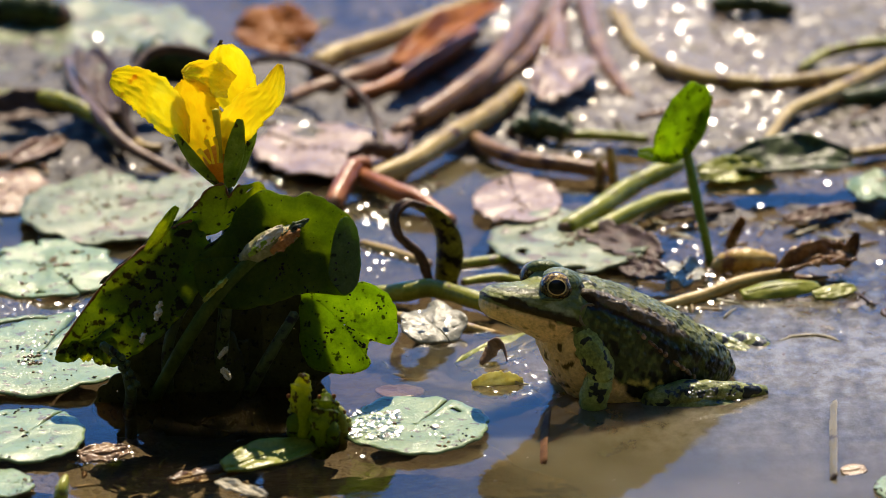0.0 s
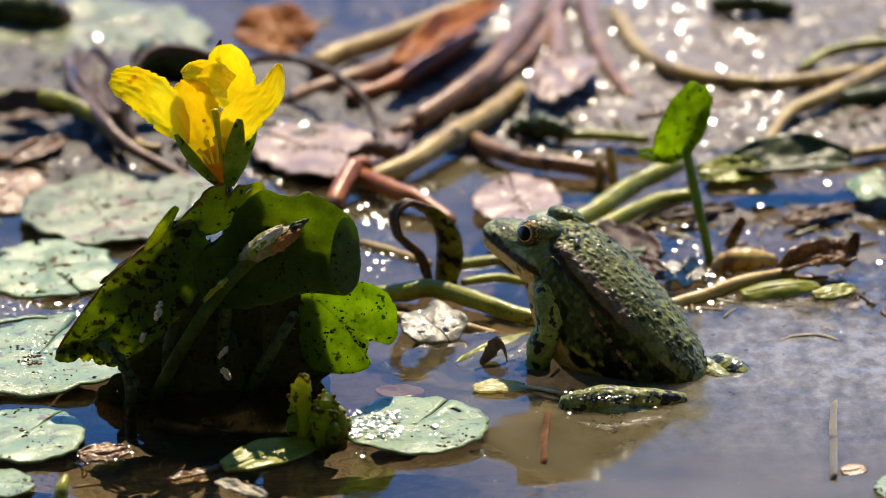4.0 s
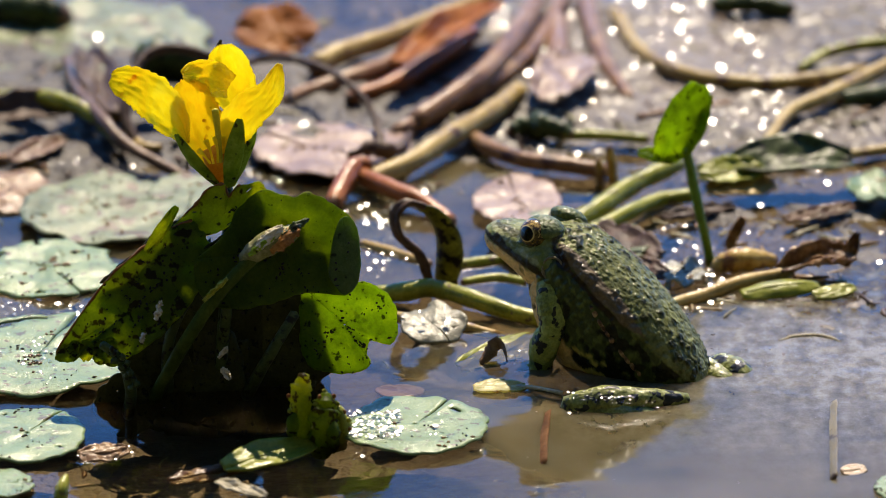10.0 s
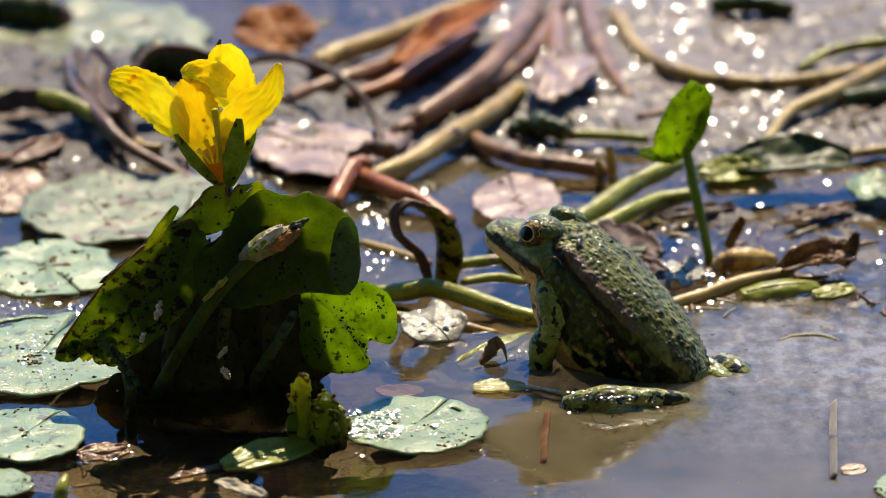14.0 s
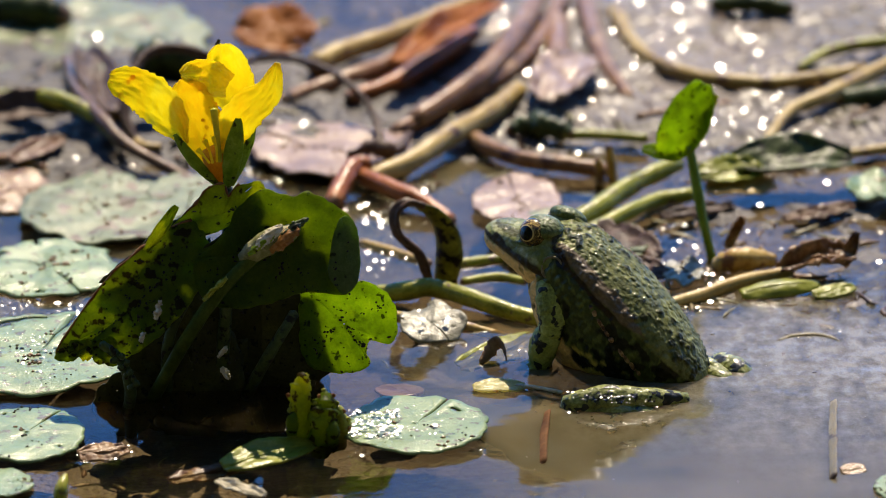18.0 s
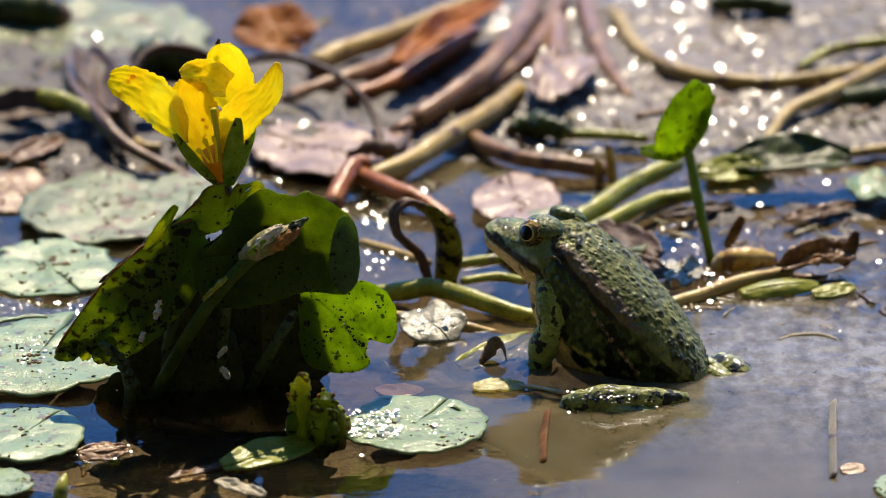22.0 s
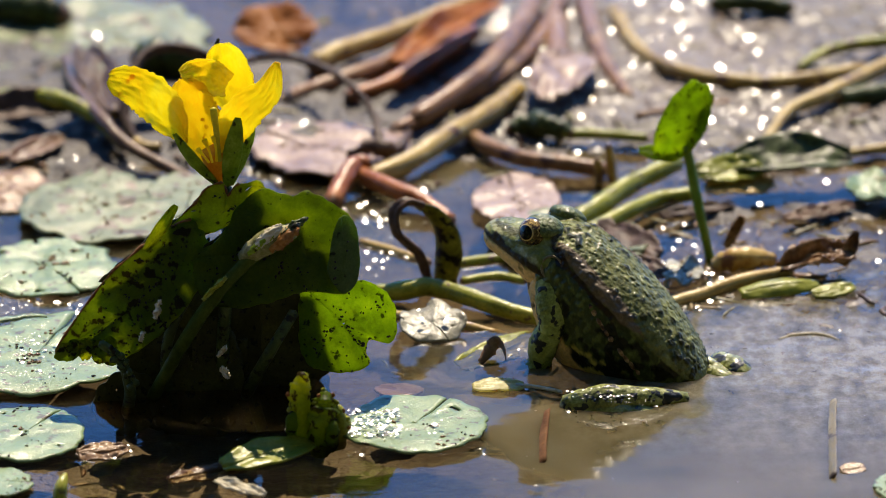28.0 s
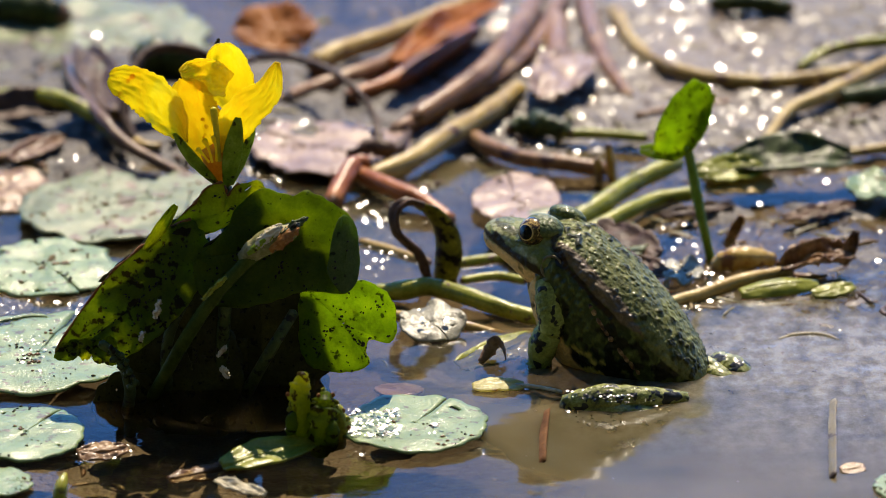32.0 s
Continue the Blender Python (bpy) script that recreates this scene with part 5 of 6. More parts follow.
stem("dark rotten stem on the mud", [(104.6, 100.9, 3.0), (112.1, 103.5, 3.0), (121.3, 108.7, 3.0)], [2.6, 3.0, 3.0], STEM_DARK)
stem("thin green stem on the mud", [(31.7, 74.5, 3.0), (40.5, 74.5, 3.0), (52.9, 71.6, 3.0)], [1.3, 1.4, 1.2], STEM_GREEN)
stem("dark green leaf roll on the mud", [(17.8, 77.9, 3.0), (22.2, 79.4, 4.0), (28.1, 77.7, 4.0), (33.5, 74.5, 3.0)], [1.6, 3.0, 3.2, 1.8], STEM_DARK, "dark_roll", rough=0.4)
stem("dark green leaf roll on the mud", [(73.1, 172.3, 4.0), (81.4, 171.4, 5.0), (93.5, 169.6, 4.0)], [2.0, 3.0, 2.0], STEM_DARK, "dark_roll", rough=0.4)
stem("short tan stump in the mud", [(40.4, 45.0, -0.0), (40.4, 44.7, 4.0), (39.7, 42.3, 8.0)], [1.3, 1.2, 0.8], STEM_TAN)
stem("short tan stump in the mud", [(43.8, 49.1, 0.0), (43.3, 45.5, 6.0), (42.6, 41.1, 12.0)], [1.3, 1.3, 0.9], STEM_TAN)

# far side, left
stem("yellow-green stem among the leaves", [(-118.7, 92.8, 6.0), (-108.3, 89.9, 8.0), (-99.2, 83.7, 9.0), (-90.8, 75.8, 8.0), (-81.7, 62.6, 4.0)], [2.2, 2.3, 2.3, 2.0, 1.6], STEM_GREEN)
stem("brown arched stem among the leaves", [(-99.1, 123.1, 6.0), (-95.1, 92.3, 9.0), (-87.7, 68.8, 9.0), (-81.5, 58.9, 6.0), (-70.4, 49.4, 3.0), (-63.7, 43.0, 2.0)], [1.5, 1.6, 1.6, 1.6, 1.5, 1.3], TWIG_BROWN)
stem("brown looped stem over the leaves", [(-78.9, 67.9, 2.0), (-82.5, 75.8, 8.0), (-80.6, 85.1, 16.0), (-75.7, 91.4, 20.0), (-66.9, 93.1, 20.0), (-56.7, 93.8, 16.0), (-49.6, 112.1, 10.0)], [1.3, 1.4, 1.4, 1.4, 1.4, 1.3, 1.1], TWIG)
stem("pale looped stem on the mud", [(-83.1, 95.8, 3.0), (-81.7, 78.7, 3.0), (-78.2, 66.9, 3.0), (-73.0, 65.2, 3.0)], [1.2, 1.3, 1.3, 1.0], STEM_TAN)
stem("yellowish bent stem among the leaves", [(-99.2, 124.1, 5.0), (-97.1, 107.6, 5.0), (-90.5, 96.5, 4.0), (-84.2, 84.5, 4.0)], [1.8, 1.8, 1.4, 1.2], STEM_TAN)
# dark rolls put in for the shade of hollows among the leaves
stem("dark leaf roll in the shade", [(-94.7, 124.2, 4.0), (-90.5, 109.1, 6.0), (-86.5, 98.9, 5.0)], [4, 5, 4], STEM_DARK, "dark_roll", rough=0.4)
stem("dark leaf roll in the shade", [(-79.7, 122.2, 6.0), (-72.1, 119.3, 8.0), (-64.7, 118.7, 6.0)], [4, 5.5, 4], STEM_DARK, "dark_roll", rough=0.4)
stem("dark leaf roll in the shade", [(-120.5, 167.8, 4.0), (-111.2, 164.9, 6.0), (-102.1, 163.3, 4.0)], [4, 5, 4], STEM_DARK, "dark_roll", rough=0.4)
stem("pale stem lying on the mud", [(-115.9, 58.3, 2.0), (-108.5, 57.1, 2.0), (-102.6, 54.7, 1.0)], [1.6, 2.0, 1.2], STEM_ROSE)


def upright_bud():
    o = Vector((67.4, -11.5, 0.0))
    t = thing("upright_shoot", "upright green shoot with a backlit folded leaf", "water plant", at=tuple(o))
    d = lambda p: Vector(p) - o
    tube("stalk", [d((67.6, -6.3, -2.0)), d((65.7, -8.0, 7.8)), d((63.1, -6.0, 19.2)), d((61.1, -5.0, 29.1))], [1.2, 1.2, 1.3, 1.1], STEM_FRESH, t)
    add_blade("folded_leaf", LEAF_BRIGHT, t, 0.5, "folded leaf, bright green against the light", base=d((55.1, -5.0, 26.1)), tip=d((64.1, -2.0, 45.3)), facing=(0.3, -1, 0.2), width=6.0, cup=0.4, sag=1.0, ripple=1.2, seed=61, point=0.6)
    add_blade("folded_leaf", LEAF_TIP, t, 0.5, base=d((61.4, -3.0, 28.4)), tip=d((67.0, -1.0, 41.9)), facing=(-0.6, -1, 0.2), width=2.2, cup=0.3, ripple=1.0, seed=62)
    add_blade("folded_leaf", LEAF_BRIGHT, t, 0.5, base=d((49.2, -4.0, 27.6)), tip=d((59.1, -4.0, 26.0)), facing=(0, -0.6, 1), width=2.2, ripple=0.8, seed=63)
    return t


SHOOT = upright_bud()


def floating_scrap():
    o = Vector((16.7, -95.0, 0.0))
    t = thing("yellow_leaf", "yellowed scrap of leaf floating before the frog", "leaf", at=tuple(o))
    g = blade(base=Vector((7.4, -96.5, 0.0)) - o + Vector((0, 0, 0.8)), tip=Vector((20.0, -95.7, -0.0)) - o + Vector((0, 0, 0.8)), facing=(0, -0.12, 1), width=3.4, cup=0.06, sag=0.2, ripple=0.4, seed=71, fringe=0.22, point=0.7)
    mesh_object("blade", *shell_data(g, 0.5), YELLOW_LEAF, t)
    tube("stalk", [Vector((18.0, -95.7, 0.7)) - o, Vector((23.0, -97.0, 0.9)) - o, Vector((29.0, -99.5, 0.6)) - o], [0.7, 0.5, 0.5], CREAM, t, "thin pale stalk", sides=8)
    return t


SCRAP = floating_scrap()


def glint_beads():
    """Shallow lenses of water put where glints show in the camera's view, tilted to throw the sun there."""
    rnd = random.Random(8)
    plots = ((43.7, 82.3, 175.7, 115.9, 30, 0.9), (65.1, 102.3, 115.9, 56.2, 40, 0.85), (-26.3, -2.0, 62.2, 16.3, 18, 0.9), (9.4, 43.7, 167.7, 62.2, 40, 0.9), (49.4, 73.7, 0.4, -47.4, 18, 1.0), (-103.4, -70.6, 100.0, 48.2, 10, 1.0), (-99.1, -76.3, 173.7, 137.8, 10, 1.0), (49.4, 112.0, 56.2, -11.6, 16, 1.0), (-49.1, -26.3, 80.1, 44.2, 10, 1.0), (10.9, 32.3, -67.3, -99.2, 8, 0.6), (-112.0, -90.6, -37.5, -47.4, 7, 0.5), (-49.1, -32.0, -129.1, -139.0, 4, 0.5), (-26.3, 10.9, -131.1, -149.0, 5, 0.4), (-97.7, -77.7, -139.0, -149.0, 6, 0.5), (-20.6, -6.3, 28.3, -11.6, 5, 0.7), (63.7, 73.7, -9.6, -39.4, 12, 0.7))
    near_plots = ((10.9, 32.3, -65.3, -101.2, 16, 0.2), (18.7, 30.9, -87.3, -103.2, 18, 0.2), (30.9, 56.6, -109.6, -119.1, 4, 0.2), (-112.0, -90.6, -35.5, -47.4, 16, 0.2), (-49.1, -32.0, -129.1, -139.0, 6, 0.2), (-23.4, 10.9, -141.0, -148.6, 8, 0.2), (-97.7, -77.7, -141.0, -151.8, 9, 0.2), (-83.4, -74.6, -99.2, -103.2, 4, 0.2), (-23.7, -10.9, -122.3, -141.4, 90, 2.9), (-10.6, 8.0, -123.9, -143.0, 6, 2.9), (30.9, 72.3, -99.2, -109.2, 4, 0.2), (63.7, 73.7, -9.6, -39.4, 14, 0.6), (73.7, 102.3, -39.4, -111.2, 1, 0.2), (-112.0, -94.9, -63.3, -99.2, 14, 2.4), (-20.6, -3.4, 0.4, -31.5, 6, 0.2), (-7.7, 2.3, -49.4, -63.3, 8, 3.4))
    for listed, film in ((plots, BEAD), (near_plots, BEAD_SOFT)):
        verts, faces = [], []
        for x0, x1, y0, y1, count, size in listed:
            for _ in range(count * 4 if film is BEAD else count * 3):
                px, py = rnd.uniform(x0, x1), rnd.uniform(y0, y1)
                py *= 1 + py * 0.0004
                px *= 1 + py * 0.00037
                if film is BEAD:
                    spot = Vector((px, py, max(mud_height(px, py), 0.0) + 0.3))
                    curve = size * rnd.choice((7, 8, 9, 10, 12, 14, 18))
                else:
                    spot = Vector((px, py, size))
                    curve = rnd.choice((2, 3, 3, 5, 7, 10)) * rnd.uniform(0.8, 1.2)
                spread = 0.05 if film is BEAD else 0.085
                # mean tilt lies halfway between the sun's direction and the camera's
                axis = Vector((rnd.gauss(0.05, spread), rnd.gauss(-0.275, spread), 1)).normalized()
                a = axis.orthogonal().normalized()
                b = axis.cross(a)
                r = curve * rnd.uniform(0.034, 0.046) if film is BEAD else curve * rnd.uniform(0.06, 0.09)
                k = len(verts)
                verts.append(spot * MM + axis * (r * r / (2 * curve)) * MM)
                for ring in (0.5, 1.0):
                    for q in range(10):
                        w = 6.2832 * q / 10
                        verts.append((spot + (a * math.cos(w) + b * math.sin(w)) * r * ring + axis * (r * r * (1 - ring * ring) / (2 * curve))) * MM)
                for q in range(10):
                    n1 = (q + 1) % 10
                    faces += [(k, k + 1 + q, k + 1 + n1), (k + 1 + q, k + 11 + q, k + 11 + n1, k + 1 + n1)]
        tagged(mesh_object("glint_lenses", verts, faces, film), "beads tilted to glint at the camera on mud and stems" if film is BEAD else "beads tilted to glint at the camera on leaves and the water's edge", "water", kind="stuff")


glint_beads()


def floating_crumbs():
    """Mud crumbs and bits of plant that drift on the shallow water."""
    rnd = random.Random(21)
    verts, faces = [], []
    for k in range(130):
        shallow = k < 40
        x, y = (rnd.choice((72, 90, 104, 112)) + rnd.gauss(0, 6), rnd.choice((-80, -66, -50, -38)) + rnd.gauss(0, 5)) if shallow else (rnd.uniform(-112, 112), rnd.uniform(-165, 20))
        s = rnd.uniform(0.12, 0.5) * (1.0 if shallow else 0.6)
        long = rnd.uniform(1.0, 2.4)
        turn = rnd.gauss(0, 0.5)
        i = len(verts)
        for q in range(6):
            w = 6.2832 * q / 6
            u, v = s * long * math.cos(w) * rnd.uniform(0.7, 1.2), s * math.sin(w) * rnd.uniform(0.7, 1.2)
            verts.append(Vector((x + u * math.cos(turn) - v * math.sin(turn), y + u * math.sin(turn) + v * math.cos(turn), 0.05)) * MM)
        verts += [Vector((x, y, s * 0.5)) * MM, Vector((x, y, -s * 0.6)) * MM]
        for q in range(6):
            faces += [(i + q, i + (q + 1) % 6, i + 6), (i + (q + 1) % 6, i + q, i + 7)]
    tagged(mesh_object("floating_crumbs", verts, faces, MUD_CRUMB), "crumbs of grey mud drifting on shallow water", "mud", kind="stuff")


floating_crumbs()


def plant_litter():
    """Short bits of dead stem and leaf that lie about on the mud and in the shallows."""
    rnd = random.Random(33)
    verts, faces = [], []
    plots = ((-118, 118, 40, 185, 330, 0), (-98, -32, -165, -128, 12, 2.4), (-20, 30, -95, -20, 16, 2.2), (50, 112, -45, 20, 70, 0), (-118, -40, 20, 70, 50, 0))
    for x0, x1, y0, y1, count, sunk in plots:
        for _ in range(count):
            x, y = rnd.uniform(x0, x1), rnd.uniform(y0, y1)
            long, thick, turn = rnd.uniform(2.5, 11), rnd.uniform(0.2, 0.75), rnd.uniform(0, 3.14)
            flat = rnd.uniform(0.3, 1.0)
            bend = rnd.uniform(-0.35, 0.35)
            z = -sunk if sunk else max(mud_height(x, y), -0.1) + thick * flat * 0.6
            tilt = rnd.gauss(0, 0.08)
            k = len(verts)
            for i in range(5):
                u = (i / 4 - 0.5) * long
                w = thick * (1.0 if 0 < i < 4 else 0.5) * rnd.uniform(0.75, 1.25)
                side = bend * long * (i / 4 - 0.5) ** 2 * 2
                for dx, dz in ((-1, 0), (0, flat), (1, 0), (0, -flat)):
                    a, b = u, side + dx * w
                    verts.append(Vector((x + a * math.cos(turn) - b * math.sin(turn), y + a * math.sin(turn) + b * math.cos(turn), z + dz * w + u * tilt)) * MM)
            for i in range(4):
                for q in range(4):
                    faces.append((k + i * 4 + q, k + i * 4 + (q + 1) % 4, k + i * 4 + 4 + (q + 1) % 4, k + i * 4 + 4 + q))
            faces += [(k + 3, k + 2, k + 1, k), (k + 16, k + 17, k + 18, k + 19)]
    tagged(mesh_object("plant_litter", verts, faces, LITTER), "bits of dead stem and leaf scattered on mud", "litter", kind="stuff")


plant_litter()


# ---- the frog ----
def frog_skin(name, belly, wet=0.14, dark=(0.026, 0.034, 0.004), mid=(0.068, 0.088, 0.009), light=(0.17, 0.20, 0.03), spec=0.18, warty=0.2, spotted=0.60):
    """Green warty skin of the limbs with dark blotches, paling to cream below the height belly (m)."""
    n = Nodes(name)
    at = n.coords()
    z = n.add("ShaderNodeSeparateXYZ", Vector=at).outputs[2]
    fine = n.noise(at, 1100, 3, 0.6)
    both = n.math("ADD", n.math("MULTIPLY", n.noise(at, 130, 4, 0.6), 0.6), n.math("MULTIPLY", fine, 0.4))
    green = n.ramp(both, (0.34, dark), (0.5, mid), (0.66, light))
    spots = n.ramp(n.noise(at, 330, 2, 0.5), (spotted, 0.0), (spotted + 0.03, 1.0))
    green = n.mix(spots, green, (0.012, 0.013, 0.008))
    mottle = n.ramp(n.noise(at, 190, 3, 0.5), (spotted - 0.02, 0.0), (spotted + 0.01, 1.0))
    green = n.mix(mottle, green, (0.012, 0.013, 0.008))
    pale = n.ramp(n.noise(at, 210, 3, 0.6), (0.38, (0.07, 0.05, 0.015)), (0.45, (0.54, 0.37, 0.11)), (0.7, (0.70, 0.53, 0.21)))
    edge = n.math("ADD", n.math("MULTIPLY", n.math("SUBTRACT", z, belly), -220.0), n.math("MULTIPLY", n.math("SUBTRACT", n.noise(at, 150, 3, 0.6), 0.5), 1.6))
    colour = n.mix(n.ramp(edge, (0.0, 0.0), (0.35, 1.0)), green, pale)
    return n.done(skin_shader(n, at, colour, fine, wet, spec, warty))


def skin_shader(n, at, colour, fine, wet, spec, warty):
    """Fine warts and a broken wet film on a skin of that colour."""
    cells = n.add("ShaderNodeTexVoronoi", Vector=at)
    cells.inputs["Scale"].default_value = 460.0
    cells.inputs["Randomness"].default_value = 0.9
    wart = n.ramp(cells.outputs["Distance"], (0.12, 1.0), (0.46, 0.0))
    normal = n.bump(fine, 0.25, 0.0006, n.bump(wart, warty, 0.0011, n.bump(n.noise(at, 640, 2, 0.4), 0.4, 0.0011)))
    p = n.add("ShaderNodeBsdfPrincipled", Base_Color=colour, Normal=normal, Roughness=0.52)
    p.inputs["Specular IOR Level"].default_value = spec
    n.put(p, "Coat Weight", n.ramp(n.noise(at, 75, 3, 0.6), (0.38, wet * 0.25), (0.62, wet)))
    p.inputs["Coat Roughness"].default_value = 0.13
    n.put(p, "Coat Normal", normal)
    return p.outputs[0]


def pigmented_skin(name, wet, spec, warty):
    """Skin whose pattern lies in the mesh's own pigment, with fine grain over it."""
    n = Nodes(name)
    at = n.coords()
    pigment = n.add("ShaderNodeAttribute")
    pigment.attribute_name = "pigment"
    fine = n.noise(at, 1100, 3, 0.6)
    grain = n.ramp(n.math("ADD", n.math("MULTIPLY", fine, 0.5), n.math("MULTIPLY", n.noise(at, 240, 3, 0.6), 0.5)), (0.34, 0.5), (0.66, 1.0))
    colour = n.mix(1.0, pigment.outputs["Color"], grain, "MULTIPLY")
    return n.done(skin_shader(n, at, colour, fine, wet, spec, warty))


def eye_material():
    """Dark brown iris flecked with gold, a thin pale ring round a black lying oval pupil; the eye looks along its own y axis."""
    n = Nodes("frog_eye")
    at = n.coords()
    xyz = n.add("ShaderNodeSeparateXYZ", Vector=at)
    x, z = xyz.outputs[0], xyz.outputs[2]
    oval = n.math("SQRT", n.math("ADD", n.math("POWER", n.math("MULTIPLY", x, 1 / 0.0028), 2.0), n.math("POWER", n.math("MULTIPLY", z, 1 / 0.0024), 2.0)))
    veins = n.math("ADD", n.noise(at, 1300, 3, 0.6), n.add("ShaderNodeClamp", Value=n.math("MULTIPLY", z, 25.0), Min=-0.06, Max=0.09).outputs[0])
    iris = n.ramp(veins, (0.40, (0.012, 0.008, 0.003)), (0.56, (0.10, 0.06, 0.012)), (0.70, (0.50, 0.34, 0.09)))
    ring = n.ramp(oval, (0.93, (0.002, 0.002, 0.002)), (0.97, (0.50, 0.36, 0.12)), (1.0, (0.50, 0.36, 0.12)))
    far = n.ramp(n.math("MULTIPLY", oval, 0.5), (0.52, 0.0), (0.57, 1.0))
    rim = n.ramp(n.math("MULTIPLY", oval, 0.25), (0.44, 0.0), (0.48, 1.0))
    colour = n.mix(rim, n.mix(far, ring, iris), (0.012, 0.010, 0.005))
    p = n.add("ShaderNodeBsdfPrincipled", Base_Color=colour, Roughness=0.25)
    p.inputs["Coat Weight"].default_value = 0.5
    p.inputs["Coat Roughness"].default_value = 0.03
    p.inputs["Specular IOR Level"].default_value = 0.1
    return n.done(p.outputs[0])


SKIN_BODY = pigmented_skin("frog_body_skin", 0.42, 0.05, 0.40)
SKIN_HEAD = pigmented_skin("frog_head_skin", 0.34, 0.07, 0.08)
SKIN_LEG = frog_skin("frog_leg_skin", -0.0035, 0.8, (0.055, 0.060, 0.010), (0.17, 0.18, 0.030), (0.36, 0.36, 0.10), spotted=0.575)
SKIN_ARM = frog_skin("frog_arm_skin", -0.05, 0.2, (0.06, 0.075, 0.012), (0.20, 0.23, 0.04), (0.36, 0.38, 0.08), spotted=0.60)
FLANK_RIDGE = tissue("flank_ridge", (0.02, 0.011, 0.004), (0.12, 0.062, 0.02), (0.32, 0.20, 0.08), 500, spread=0.12, rough=0.5, bump=0.8, coat=0.1)
EARDRUM = tissue("eardrum", (0.04, 0.025, 0.012), (0.10, 0.070, 0.032), (0.19, 0.14, 0.07), 400, rough=0.5, coat=0.15)
EARDRUM_RING = tissue("eardrum_ring", (0.06, 0.045, 0.02), (0.13, 0.10, 0.04), (0.22, 0.17, 0.08), 400, rough=0.5)
SKIN_LID = frog_skin("frog_eyelid_skin", -0.05, 0.45, (0.03, 0.04, 0.010), (0.075, 0.095, 0.022), (0.16, 0.18, 0.05), warty=0.15, spotted=0.72)
TONGUE = tissue("pink_tongue", (0.50, 0.22, 0.17), (0.66, 0.34, 0.28), (0.78, 0.48, 0.42), 300, rough=0.25, coat=0.8)
GLAND = tissue("cream_gland", (0.20, 0.17, 0.07), (0.36, 0.31, 0.14), (0.50, 0.45, 0.25), 300, rough=0.4, coat=0.4)
EYE_GOLD = eye_material()


def loft_verts(sections, rings, sides, power):
    """Points (mm) of a rounded body along x, and each one's angle round it. Sections: x, half width, top, bottom."""
    line = spline(sections, rings)
    verts, angles = [], []
    for k in range(rings):
        x, w, t, b = line[k]
        w, t, b = max(w, 0.15), max(t, 0.1), min(b, -0.1)
        for j in range(sides):
            a = 2 * math.pi * j / sides
            c, q = math.cos(a), math.sin(a)
            verts.append((x, w * math.copysign(abs(c) ** (2 / power), c), (t if q > 0 else -b) * math.copysign(abs(q) ** (2 / power), q)))
            angles.append(a)
    return np.array(verts), np.array(angles)


def loft_object(name, verts, rings, sides, material, parent, paint):
    """The lofted skin as a mesh that carries its pigment (one colour for each point)."""
    faces = [(k * sides + j, (k + 1) * sides + j, (k + 1) * sides + (j + 1) % sides, k * sides + (j + 1) % sides) for k in range(rings - 1) for j in range(sides)]
    faces += [tuple(range(sides)), tuple(reversed(range((rings - 1) * sides, rings * sides)))]
    ob = mesh_object(name, verts * MM, faces, material, parent)
    layer = ob.data.color_attributes.new("pigment", "FLOAT_COLOR", "POINT")
    layer.data.foreach_set("color", np.hstack([paint, np.ones((len(paint), 1))]).astype(np.float32).ravel())
    return ob


def field(verts, scale, shift, octaves=1):
    """Smooth noise at each point."""
    out = np.zeros(len(verts))
    for o in range(octaves):
        f = scale * 2 ** o
        out += np.array([noise.noise(Vector((v[0] * f + shift, v[1] * f, v[2] * f + o * 3.1))) for v in verts]) * 0.5 ** o
    return out


def soft(v, low, high):
    t = np.clip((v - low) / (high - low), 0, 1)
    return (t * t * (3 - 2 * t))[:, None]


def dye(colour, amount, pigment):
    return colour * (1 - amount) + np.array(pigment) * amount


def bumps(verts, outward, spots):
    """Raise round warts: spots are (index of a point, radius, height). Also gives how much each point belongs to one."""
    lift, belongs = np.zeros(len(verts)), np.zeros(len(verts))
    for i, r, h in spots:
        near = np.where(np.abs(verts[:, 0] - verts[i, 0]) < 1.6 * r)[0]
        d2 = ((verts[near] - verts[i]) ** 2).sum(1) / (r * r)
        g = np.exp(-1.6 * d2 * d2)
        lift[near] = np.maximum(lift[near], h * g)
        belongs[near] = np.maximum(belongs[near], g)
    return verts + outward * lift[:, None], belongs


